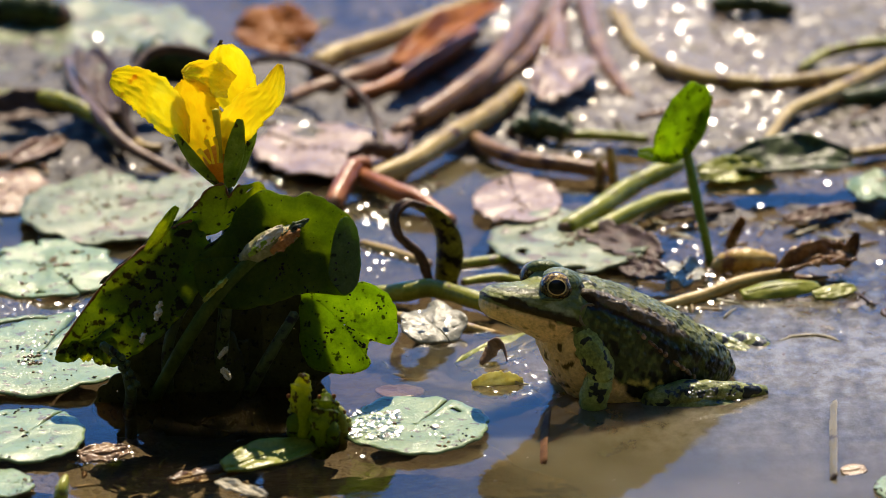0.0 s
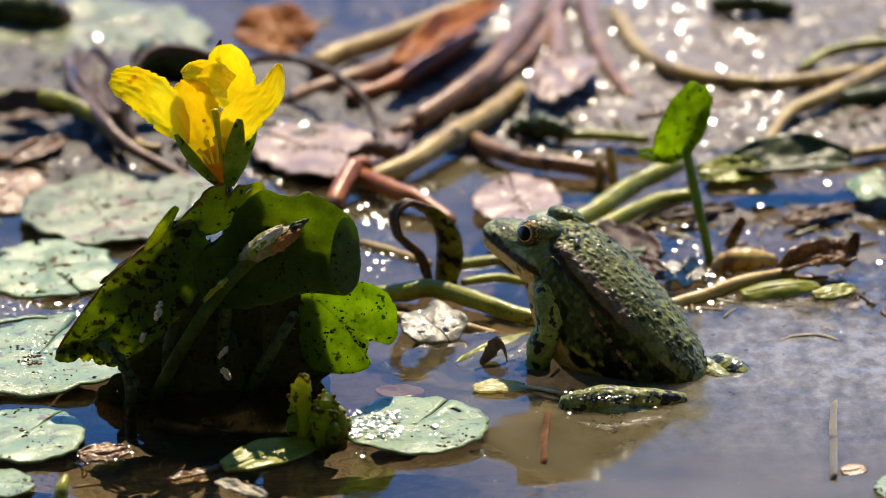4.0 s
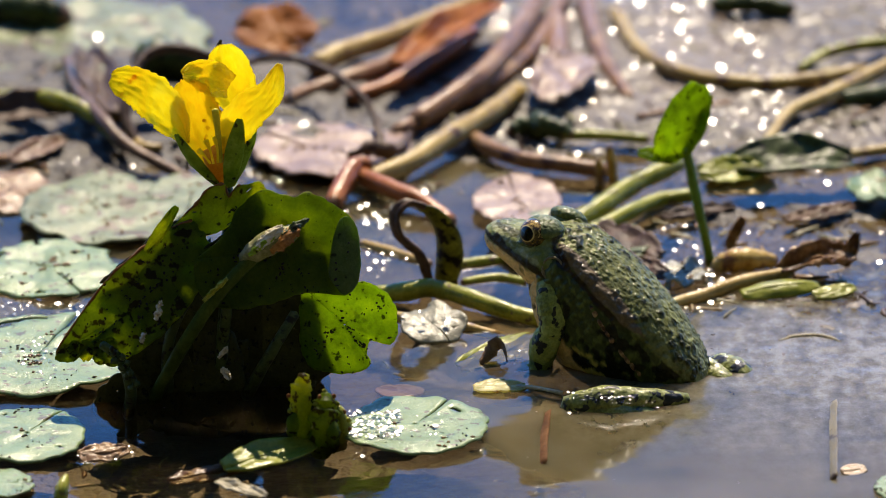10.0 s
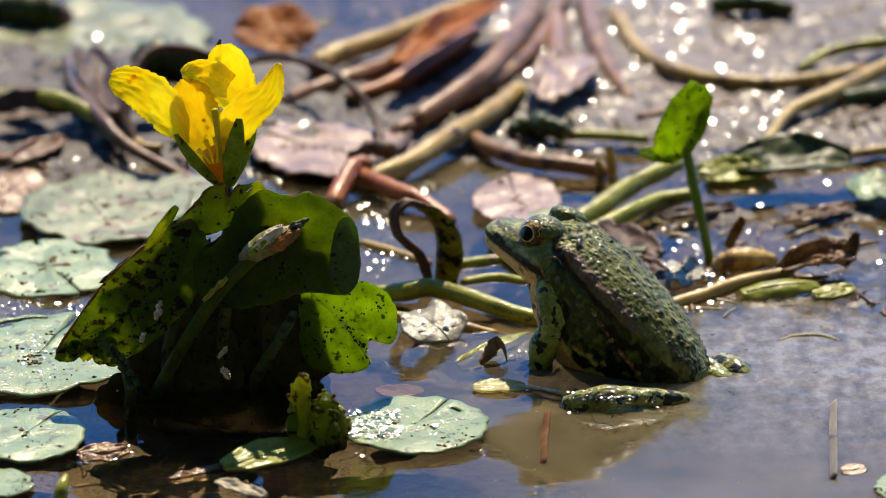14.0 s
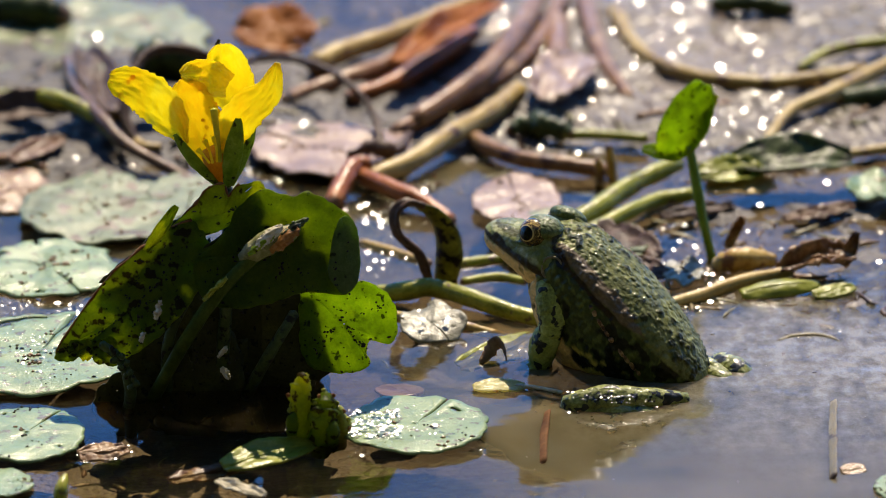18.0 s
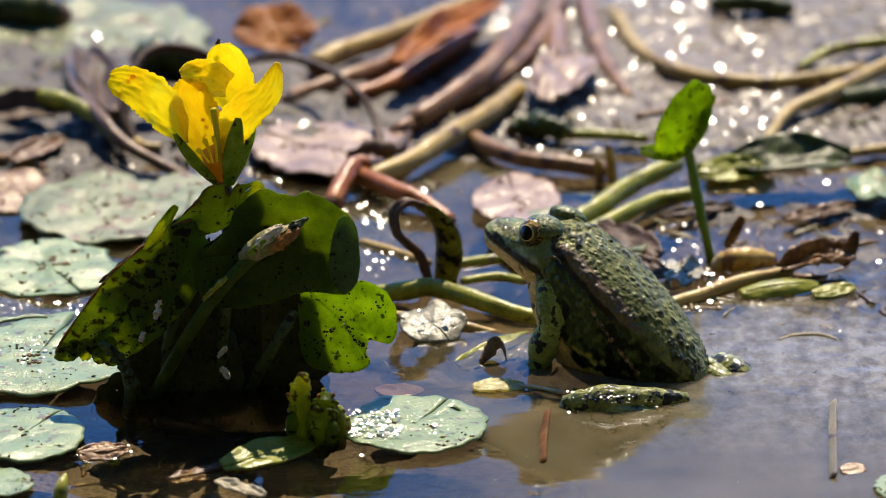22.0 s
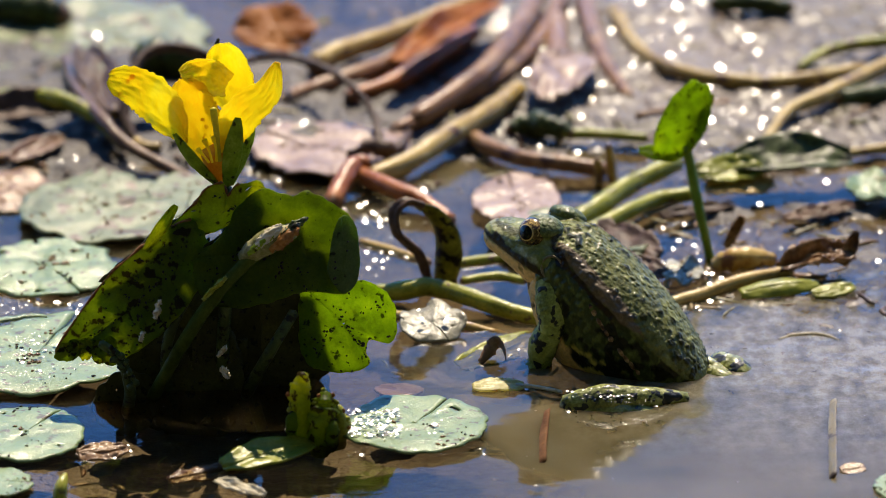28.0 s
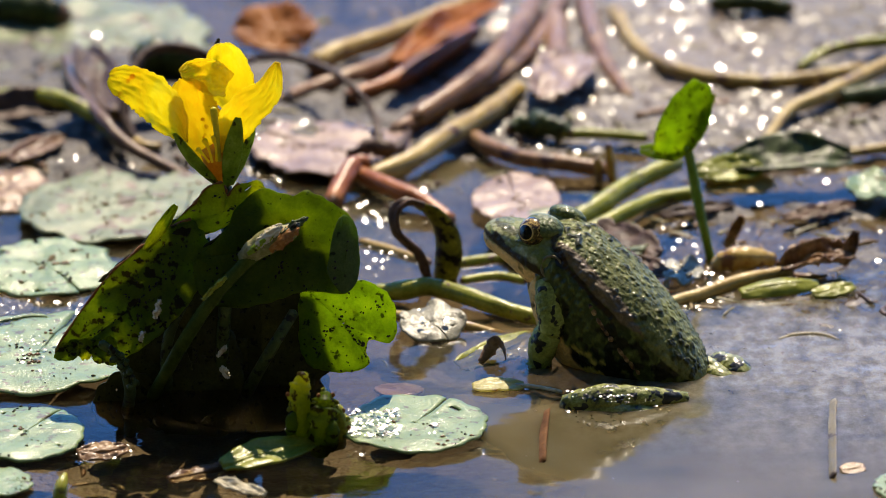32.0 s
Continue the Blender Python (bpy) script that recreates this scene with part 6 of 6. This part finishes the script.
def frog_body(fr):
    rings, sides = 200, 190
    v, a = loft_verts([(-2, 2, 1.5, -2), (1, 6, 3.5, -6), (7, 10, 6.5, -14), (17, 13.0, 9.0, -21), (29, 14.6, 10.2, -24), (40, 14.4, 10.2, -21), (49, 12.8, 9, -15), (55, 9, 6, -8.5), (58, 4, 3, -5)], rings, sides, 2.2)
    out = np.stack([np.zeros(len(a)), np.cos(a), np.sin(a)], 1)
    deg = np.degrees(np.arcsin(np.clip(np.sin(a), -1, 1)))
    x, z = v[:, 0], v[:, 2]
    rag, blotch, small = field(v, 0.22, 3.0, 2), field(v, 0.24, 9.0, 2), field(v, 0.55, 17.0, 2)
    # the broad fold that runs down each side of the back, and the loose skin of the flank below it
    centre = 37 - 0.32 * (50 - x)
    along = np.clip((x - 12) / 10, 0, 1) * np.clip((56 - x) / 6, 0, 1)
    ridge = np.exp(-((deg - centre) / 8) ** 2) * along
    crease = np.exp(-((deg - centre + 15) / 6) ** 2) * along
    v = v + out * (0.8 * ridge + 1.1 * ridge * rag + 0.5 * ridge * small - 0.45 * crease + 0.35 * small * (deg < 25))[:, None]
    rnd = random.Random(5)
    back = np.where((deg > 41 - 0.2 * (50 - x)) & (x > 1) & (x < 55))[0]
    grains = [(int(rnd.choice(back)), rnd.uniform(0.40, 0.70), rnd.uniform(0.16, 0.34)) for _ in range(1150)]
    knobs = [(int(rnd.choice(back)), rnd.uniform(0.75, 1.3), rnd.uniform(0.3, 0.55)) for _ in range(75)]
    flank = np.where((deg < 25) & (deg > -40) & (x > 5) & (x < 50))[0]
    grains += [(int(rnd.choice(flank)), rnd.uniform(0.5, 0.9), rnd.uniform(0.08, 0.2)) for _ in range(350)]
    v, _ = bumps(v, out, grains)
    v, knob = bumps(v, out, knobs)
    # pigment, from the ground tone up
    paint = np.tile(np.array((0.130, 0.136, 0.036)), (len(v), 1))
    paint = dye(paint, soft(blotch, -0.1, 0.45) * 0.7, (0.235, 0.240, 0.074))
    paint = dye(paint, soft(-small, 0.1, 0.5) * 0.6, (0.056, 0.062, 0.009))
    paint = dye(paint, soft(-(np.abs(v[:, 1]) + 0.7 * rag), -1.3, -0.5) * soft(z, 0.0, 1.0) * 0.7, (0.26, 0.28, 0.105))
    paint = dye(paint, soft(knob, 0.25, 0.6) * 0.9, (0.025, 0.027, 0.006))
    below = soft(centre - deg, 4, 10)
    side = dye(np.tile(np.array((0.044, 0.056, 0.013)), (len(v), 1)), soft(small, 0.0, 0.4) * 0.75, (0.125, 0.145, 0.030))
    hem = z + 0.55 * x
    side = dye(side, soft(blotch + np.clip((14 - hem) * 0.03, -0.1, 0.30), 0.22, 0.30), (0.012, 0.012, 0.004))
    side = dye(side, soft(-blotch + np.clip((4.0 - hem) * 0.05, -0.3, 0.15), 0.16, 0.28) * soft(6 - hem, 0, 2) * soft(x, 14, 20), (0.497, 0.403, 0.074))
    paint = dye(paint, below, side)
    width = 13.0 * np.clip((x - 15) / 9, 0, 1) * np.clip((60 - x) / 16, 0.3, 1)
    paint = dye(paint, soft(width - np.abs(deg - centre) + 5 * rag, 0, 4) * 0.92, (0.150, 0.108, 0.064))
    edge = np.abs(deg - centre + width * 0.95 + 3)
    paint = dye(paint, soft(5.5 + 4 * blotch - edge, 0, 2) * soft(x, 20, 30) * 0.95, (0.030, 0.015, 0.005))
    low = z - 0.45 * np.maximum(x - 34, 0)
    cream = dye(np.tile(np.array((0.842, 0.540, 0.187)), (len(v), 1)), soft(-field(v, 0.3, 31.0, 2), 0.36, 0.50), (0.111, 0.067, 0.010))
    paint = dye(paint, soft(-14.5 + np.clip((x - 26) * 0.25, 0, 2.5) - low + 1.8 * rag, 0, 1.6), cream)
    body = loft_object("body", v, rings, sides, SKIN_BODY, fr, paint)
    for s in (-1, 1):
        line = spline([(33, 14.4 * s, 1.0), (28, 14.5 * s, -0.6), (21, 13.7 * s, -2.6), (13, 11.6 * s, -4.6)], 12)
        for k, p in enumerate(line):
            if k in (2, 7):
                continue
            ball("flank_wart", p, (rnd.uniform(0.9, 1.7), rnd.uniform(0.5, 0.8), rnd.uniform(0.4, 0.8)), FLANK_RIDGE, body, "orange-brown wart on the flank" if k == 0 else "", pose(0, 0, 0, 0, -20, 0), 10, 7)
    return body


def frog_head(fr):
    rings, sides = 110, 112
    v, a = loft_verts([(-8, 11, 6.5, -9), (-3, 14.4, 8.4, -13.0), (4, 15.2, 8.4, -13.2), (11, 14.2, 7.8, -11.2), (18, 11.6, 6.6, -8.6), (24, 9.2, 5.6, -6.7), (28.3, 7.2, 4.6, -5.6), (31.0, 4.8, 3.1, -4.0), (32.3, 1.6, 1.1, -1.6)], rings, sides, 2.25)
    out = np.stack([np.zeros(len(a)), np.cos(a), np.sin(a)], 1)
    x, y, z = v[:, 0], np.abs(v[:, 1]), v[:, 2]
    rag, small = field(v, 0.25, 5.0, 2), field(v, 0.6, 21.0, 2)
    # brow over each eye, sharp edge from brow to nostril, hollow cheek, lip
    brow = np.exp(-((x - 8.6) / 6.2) ** 4 - ((y - 7.6) / 4.6) ** 4) * (z > 0)
    edge = np.exp(-((z - 5.2 + 0.12 * x - 0.4) / 1.3) ** 2) * np.clip((x - 12) / 4, 0, 1) * np.clip((30 - x) / 4, 0, 1)
    mouth = 0.2 - 0.15 * (30 - x)
    lip = np.exp(-((z - mouth - 1.0) / 0.9) ** 2) * (x > -2)
    gape = np.exp(-((z - mouth + 0.5) / 0.5) ** 2) * (x > -2)
    v = v + out * (0.6 * edge + 0.45 * lip - 0.55 * gape + 0.18 * small)[:, None]
    v[:, 2] += 4.4 * brow
    rnd = random.Random(9)
    top = np.where((z > 3.5) & (x < 14))[0]
    v, _ = bumps(v, out, [(int(rnd.choice(top)), rnd.uniform(0.5, 0.8), rnd.uniform(0.12, 0.28)) for _ in range(160)])
    paint = np.tile(np.array((0.20, 0.215, 0.056)), (len(v), 1))
    paint = dye(paint, soft(rag, -0.1, 0.5) * 0.7, (0.28, 0.30, 0.12))
    paint = dye(paint, soft(-small, 0.1, 0.5) * 0.5, (0.150, 0.165, 0.013))
    paint = dye(paint, soft(brow, 0.3, 0.8) * 0.7, (0.142, 0.157, 0.013))
    cheek = soft(6.0 - z, 0, 2) * soft(11 - x, 0, 4)
    paint = dye(paint, cheek * 0.7, (0.125, 0.147, 0.013))
    paint = dye(paint, soft(1.1 + 0.6 * rag - np.abs(z - 4.4 + 0.06 * (x - 22)), 0, 0.5) * soft(x, 15, 17) * 0.85, (0.044, 0.042, 0.005))
    over = z - mouth
    paint = dye(paint, soft(0.9 + 1.0 * rag - np.abs(over - 3.5), 0, 0.6) * soft(x, 4, 8) * 0.8, (0.36, 0.36, 0.17))
    paint = dye(paint, soft((1.75 + 1.3 * rag) * np.clip((34 - x) / 8, 0.35, 1) - np.abs(over - 0.9), 0, 0.5) * 0.96, (0.040, 0.022, 0.004))
    back = np.clip((7 - x) / 11, 0, 1)
    stripe = np.hypot(np.maximum(np.abs(x - 2) - 5, 0), z - (7.2 - 6.5 * back * back))
    paint = dye(paint, soft(1.5 + 0.8 * rag - stripe, 0, 0.7) * 0.9, (0.038, 0.023, 0.005))
    under = soft(-0.3 - over + 0.4 * rag, 0, 0.7)
    cream = dye(np.tile(np.array((0.936, 0.594, 0.198)), (len(v), 1)), soft(-field(v, 0.33, 41.0, 2), 0.34, 0.50) * 0.8, (0.200, 0.131, 0.017))
    paint = dye(paint, under, cream)
    return loft_object("head", v, rings, sides, SKIN_HEAD, fr, paint)


def ball(name, centre, radii, material, parent, label="", turn=None, sides=24, rings=16):
    verts, faces = [], []
    for k in range(rings + 1):
        a = math.pi * k / rings
        for j in range(sides):
            b = 2 * math.pi * j / sides
            verts.append(Vector((radii[0] * math.sin(a) * math.cos(b), radii[1] * math.sin(a) * math.sin(b), radii[2] * math.cos(a))) * MM)
    for k in range(rings):
        for j in range(sides):
            faces.append((k * sides + j, (k + 1) * sides + j, (k + 1) * sides + (j + 1) % sides, k * sides + (j + 1) % sides))
    ob = mesh_object(name, verts, faces, material, parent, label)
    ob.matrix_basis = Matrix.Translation(Vector(centre) * MM) @ (turn or Matrix.Identity(4))
    return ob


BODY_SCALE, HEAD_SCALE = 0.92, 0.78
NECK = Vector((46, 0, 0.5)) * MM * BODY_SCALE


def build_frog():
    fr = thing("frog", "green frog with dark spots sitting in shallow water", "frog")
    body, head = frog_body(fr), frog_head(fr)
    for s in (1, -1):
        ball("eye", (11.8, 9.6 * s, 7.4), (5.2, 4.8, 4.9), EYE_GOLD, head, "dark golden eye with a black pupil", pose(0, 0, 0, 8, 0, -16) if s > 0 else pose(0, 0, 0, -8, 0, 16), 32, 24)
        ball("eyelid", (9.6, 8.2 * s, 10.0), (6.4, 5.0, 3.0), SKIN_LID, head, turn=pose(0, 0, 0, -22 * s, 0, 0))
        ball("eyelid", (11.2, 11.0 * s, 3.2), (5.8, 2.6, 1.2), SKIN_LID, head, turn=pose(0, 0, 0, 30 * s, 0, 0))
        ball("eardrum", (1.2, 14.5 * s, 0.4), (3.2, 0.75, 3.3), EARDRUM, head, "round brown eardrum", pose(0, 0, 0, 9 * s, 0, 0))
        tube("eardrum_ring", [(1.2 + 3.4 * math.cos(0.698 * k), (14.75 - 0.55 * math.sin(0.698 * k)) * s, 0.4 + 3.5 * math.sin(0.698 * k)) for k in range(10)], [0.5, 0.6, 0.45, 0.35, 0.3, 0.35, 0.45, 0.5, 0.6, 0.5], EARDRUM_RING, head, sides=8, count=32)
        ball("nostril_rim", (25.4, 5.2 * s, 3.3), (1.5, 1.1, 0.9), SKIN_LID, head)
        ball("nostril", (25.9, 6.0 * s, 3.6), (0.6, 0.5, 0.5), SPECK, head)
        for p, r in (((-3.2, 14.2 * s, -6.4), (2.0, 1.3, 1.4)), ((-5.6, 13.2 * s, -9.0), (2.1, 1.4, 1.5))):
            ball("mouth_gland", p, r, GLAND, head, "cream gland behind the mouth's corner", pose(0, 0, 0, 0, 35, 0), 14, 10)
    tongue = tube("tongue", [(-9, 0, 0), (-3, 0, 0.3), (4, 0, 0), (9, 0, -0.8)], [2.6, 4.2, 5.0, 3.4], TONGUE, fr, "wet pink tongue", flat=0.5)
    body.scale = (BODY_SCALE,) * 3
    head.scale = (HEAD_SCALE,) * 3
    return fr, head, tongue


def limb(name, pieces, parent, skin):
    """A limb: its upper piece carries the others. Pieces are (name, points, radii)."""
    whole = None
    for k, (piece, points, radii) in enumerate(pieces):
        ob = tube(piece if whole else name, points, radii, skin, whole or parent, sides=18, count=20, rough=0.12, seed=k + 2)
        whole = whole or ob
    whole.scale = (0.9, 0.9, 0.9)
    return whole


FROG, HEAD, TONGUE_PART = build_frog()


def hind_leg(s):
    """Folded hind leg, knee forward: x forward, y outward, on the water level."""
    return limb("hind_leg", [
        ("thigh", [(-3, 2 * s, 1), (8, 5 * s, 2), (20, 7 * s, 2.0), (30, 7.5 * s, 0.4)], [1.6, 3.2, 4.4, 3.0]),
        ("shin", [(30, 7.5 * s, 0.4), (20, 8.4 * s, -0.4), (8, 8.8 * s, -1.4), (-4, 6.4 * s, -1.8)], [2.6, 3.6, 2.6, 1.2]),
        ("foot", [(-4, 7 * s, -2), (4, 10 * s, -4), (14, 12 * s, -5)], [1.8, 1.6, 1.2]),
        ("toe", [(14, 12 * s, -5), (22, 12 * s, -6), (30, 11 * s, -7)], [1.0, 0.8, 0.4]),
        ("toe", [(14, 12 * s, -5), (22, 15 * s, -6), (29, 17 * s, -7)], [1.0, 0.8, 0.4]),
    ] + ([("heel", [(-8, 4 * s, -2.6), (-4, 7 * s, -0.2), (2, 9 * s, 0.2), (8, 10 * s, -1.0)], [2.2, 4.0, 4.2, 2.6]), ("foot", [(-8, 1 * s, -2.4), (-2, 1 * s, -0.4), (5, 2 * s, 0.4)], [2.0, 3.4, 3.2])] if s < 0 else []), FROG, SKIN_LEG)


def fore_leg(s):
    """Front leg from the shoulder (origin) down to the spread fingers."""
    return limb("fore_leg", [
        ("upper_arm", [(0, -2 * s, 2), (-1, 0.5 * s, -3), (-2, 2 * s, -8), (-1, 2.5 * s, -11)], [4.2, 4.6, 4.0, 3.6]),
        ("forearm", [(-1, 2.5 * s, -11), (1.5, 2 * s, -16), (3, 1 * s, -23)], [3.8, 4.0, 3.2]),
        ("finger", [(3, 1 * s, -20), (6, 2 * s, -22), (9, 3 * s, -23)], [1.2, 0.9, 0.5]),
        ("finger", [(3, 1 * s, -20), (7, -1 * s, -22), (10, -2 * s, -23)], [1.2, 0.9, 0.5]),
        ("finger", [(3, 1 * s, -20), (4, 4 * s, -22), (5, 7 * s, -23)], [1.2, 0.9, 0.5]),
    ], FROG, SKIN_ARM)


HIND_NEAR, HIND_FAR = hind_leg(1), hind_leg(-1)


def leg_glints(leg):
    """Drops on the shin and the knee, all tilted to throw the sun's glint at the camera."""
    rnd = random.Random(77)
    line = spline([(30, 7.5, 0.4), (20, 8.4, -0.4), (8, 8.8, -1.4), (0, 7.5, -1.6)], 40)
    axis0 = Vector((-0.05, 0.275, 1))
    verts, faces = [], []
    for _ in range(70):
        k = min(39, max(1, int(rnd.gauss(17, 8))))
        c, w = Vector(line[k]), rnd.uniform(0.25, 0.95)
        r = 3.2 + 1.7 * math.sin(math.pi * k / 40)
        spot = c + Vector((0, -0.7 + r * math.sin(w), 1.2 + r * math.cos(w)))
        axis = (axis0 + Vector((rnd.gauss(0, 0.08), rnd.gauss(0, 0.08), 0))).normalized()
        a = axis.orthogonal().normalized()
        b = axis.cross(a)
        size = rnd.uniform(0.18, 0.5)
        i = len(verts)
        verts.append((spot + axis * size * 0.05) * MM)
        verts += [(spot + (a * math.cos(0.785 * q) + b * math.sin(0.785 * q)) * size) * MM for q in range(8)]
        faces += [(i, i + 1 + q, i + 1 + (q + 1) % 8) for q in range(8)]
    mesh_object("glint_drops", verts, faces, BEAD_SOFT, leg, "clear drops tilted to glint at the camera on wet skin")


leg_glints(HIND_NEAR)
FORE_NEAR, FORE_FAR = fore_leg(1), fore_leg(-1)


def ripple(radius, wide, high, start, end):
    """A low swell of water in an arc round the frog's seat, lying under the pond's floor until the frog jumps."""
    verts, faces = [], []
    n, m = 60, 9
    for i in range(n):
        a = radians(start + (end - start) * i / (n - 1))
        fade = math.sin(math.pi * i / (n - 1)) ** 0.6
        for j in range(m):
            v = 2 * j / (m - 1) - 1
            r = radius + wide * v + 1.5 * noise.noise(Vector((a * 3, radius, 0)))
            verts.append(Vector((r * math.cos(a), 0.75 * r * math.sin(a), high * fade * (0.5 + 0.5 * math.cos(math.pi * v)) - 0.02)) * MM)
    for i in range(n - 1):
        for j in range(m - 1):
            faces.append((i * m + j, i * m + j + 1, (i + 1) * m + j + 1, (i + 1) * m + j))
    ob = thing("ripple", "low ripple spreading from the frog over the water", "ripple", "ripples round the frog")
    mesh_object("swell", verts, faces, WATER, ob)
    return ob


RIPPLES = [ripple(34, 4.0, 0.55, 170, 350), ripple(50, 5.0, 0.45, 180, 350), ripple(70, 6.0, 0.35, 190, 345)]


def facing(x, y, z, pitch=0.0, away=0.0, roll=0.0):
    """A pose (mm, degrees) that heads towards -x, turned away from the camera and pitched up."""
    turn = Euler((0, 0, radians(180 - away))).to_matrix() @ Euler((0, radians(-pitch), 0)).to_matrix() @ Euler((radians(roll), 0, 0)).to_matrix()
    return Matrix.Translation(Vector((x, y, z)) * MM) @ turn.to_4x4()


# Postures: body, head (pitch and turn against the body), hind legs and front legs (near, far).
LOW = dict(body=facing(69.3, -84.9, 1.5, 26.2, -14.4, 11), head=(-13.9, -0.5), near=facing(*(75.9, -95.7, -0.6), 0, -2), far=facing(*(72.9, -69.2, -2.5), 0, 20), fore=12)
SIT = dict(body=facing(62.9, -86.3, -1.8, 37.4, 26.0, 3.7), head=(-28.2, -5.7), near=facing(*(56.9, -100.9, -0.6), 0, 2), far=facing(*(66.5, -85.5, -1.8), 0, 30), fore=2)
TURNED = dict(body=facing(60.2, -84.7, -4.9, 29.6, 37.7, -0.5), head=(-24.9, -14.2), near=facing(*(58.9, -97.9, -0.6), 0, 4), far=facing(*(70.5, -82.5, -1.8), 0, 36), fore=-2)
LEAP = dict(body=facing(48.5, -83, -1.0, 45.0, 36.9, 2.9), head=(-25.0, -13.2), near=facing(*(56.4, -103.0, 5.0), 0, 10), far=facing(*(62.2, -90.1, 4.0), 0, 45), fore=4)
RISE = dict(body=facing(61.3, -84.4, 1.8, 14.3, 42.8, 2.2), head=(-14, -9.2), near=facing(*(65.6, -104.5, 5.0), 0, -4), far=facing(*(72.7, -85.8, 2.0), 0, 45), fore=4)
BACK = dict(body=facing(57.8, -81.9, -1.4, 34.0, 34.8, 1.6), head=(-24.8, -8.1), near=facing(*(51.4, -99.4, -1.6), 0, 4), far=facing(*(67.0, -84.5, -2.6), 0, 32), fore=4)


def shifted(p, x, y):
    q = dict(p)
    for key in ("body", "near", "far"):
        q[key] = Matrix.Translation(Vector((x, y, 0)) * MM) @ p[key]
    return q


def motions():
    steps = [(0.0, LOW), (0.5, LOW), (0.6, RISE), (0.7, TURNED), (1.8, TURNED), (1.9, LEAP), (2.0, BACK), (2.2, shifted(SIT, -2.2, 1)), (2.5, shifted(SIT, -1.6, 0.8)), (3.5, shifted(SIT, -0.8, 0.5)), (5.5, SIT), (32.0, SIT)]
    walk(FROG, [(t, p["body"]) for t, p in steps])
    walk(HEAD, [(t, Matrix.Translation(NECK) @ pose(0, 0, 0, 0, -p["head"][0], p["head"][1])) for t, p in steps])
    tongue_rows = []
    for t, p in steps:
        m = Matrix.Translation(NECK) @ pose(0, 0, 0, 0, -p["head"][0], p["head"][1])
        tongue_rows.append((t, m @ (pose(0.0250, 0.004, -0.0110, 0, 72, 0) if p is LEAP else pose(0.006, 0.0, -0.001))))
    walk(TONGUE_PART, tongue_rows)
    walk(HIND_NEAR, [(t, p["body"].inverted() @ p["near"]) for t, p in steps])
    walk(HIND_FAR, [(t, p["body"].inverted() @ p["far"]) for t, p in steps])
    for leg, side in ((FORE_NEAR, 1), (FORE_FAR, -1)):
        rows = []
        for t, p in steps:
            down = p["body"].to_3x3().inverted() @ Euler((0, 0, p["body"].to_euler().z)).to_matrix()
            rows.append((t, Matrix.Translation(Vector((45, 11.0 * side, -6)) * MM * BODY_SCALE) @ down.to_4x4() @ pose(0, 0, 0, 0, p["fore"], 0)))
        walk(leg, rows)
    for k, ob in enumerate(RIPPLES):
        down = pose(0.035, -0.085, -0.030)
        at = lambda grow, z: pose(0.035, -0.085 - grow * MM, z * MM)
        walk(ob, [(0.0, down), (0.5, down), (0.6, at(2, 0)), (0.7, at(10, 0)), (0.8, at(20, -0.2)), (0.9, at(30, -0.75)), (1.0, down), (1.8, down), (1.9, at(2, 0)), (2.0, at(8, 0)), (2.1, at(16, -0.1)), (2.2, at(24, -0.4)), (2.3, at(32, -0.8)), (2.4, down), (32.0, down)])
    base = FLOWER.location.copy()
    sway = [(0.0, 0.35, 0), (2.0, 0.5, 0), (3.0, 0.1, 0), (9.0, 0.15, 0), (14.0, 0.0, 0), (17.0, -0.1, 0), (18.0, -0.4, 0), (19.0, -0.7, 0), (20.0, -0.2, 0), (20.5, -0.7, 0), (22.0, -0.3, 0), (25.0, 0.0, 0), (29.0, -0.5, 0), (31.0, -0.1, 0), (32.0, -0.3, 0)]
    rest = FLY.location - FLOWER.location
    rows = [(t, Matrix.Translation(base) @ pose(0, 0, 0, 0, a, 0)) for t, a, b in sway]
    walk(FLOWER, rows)
    walk(FLY, [(t, m @ Matrix.Translation(rest)) for t, m in rows])
    root = Matrix.Translation(SHOOT.location)
    walk(SHOOT, [(t, root @ pose(0, 0, 0, 0, 0, a)) for t, a in ((0.0, 0), (12.0, 0), (17.0, -3), (18.0, -8), (18.5, -10), (19.5, -3), (20.0, -12), (21.0, -7), (22.0, -5), (25.0, -2), (28.0, -3), (29.0, -12), (29.5, -7), (30.5, -3), (32.0, -5))])
    here = SCRAP.location.copy()
    early = Matrix.Translation(here + Vector((-0.5, 4, 0.4)) * MM) @ pose(0, 0, 0, 58, 0, 6)
    late = Matrix.Translation(here)
    walk(SCRAP, [(0.0, early), (0.5, early), (0.8, early), (1.8, early), (2.1, late), (32.0, late)])


motions()
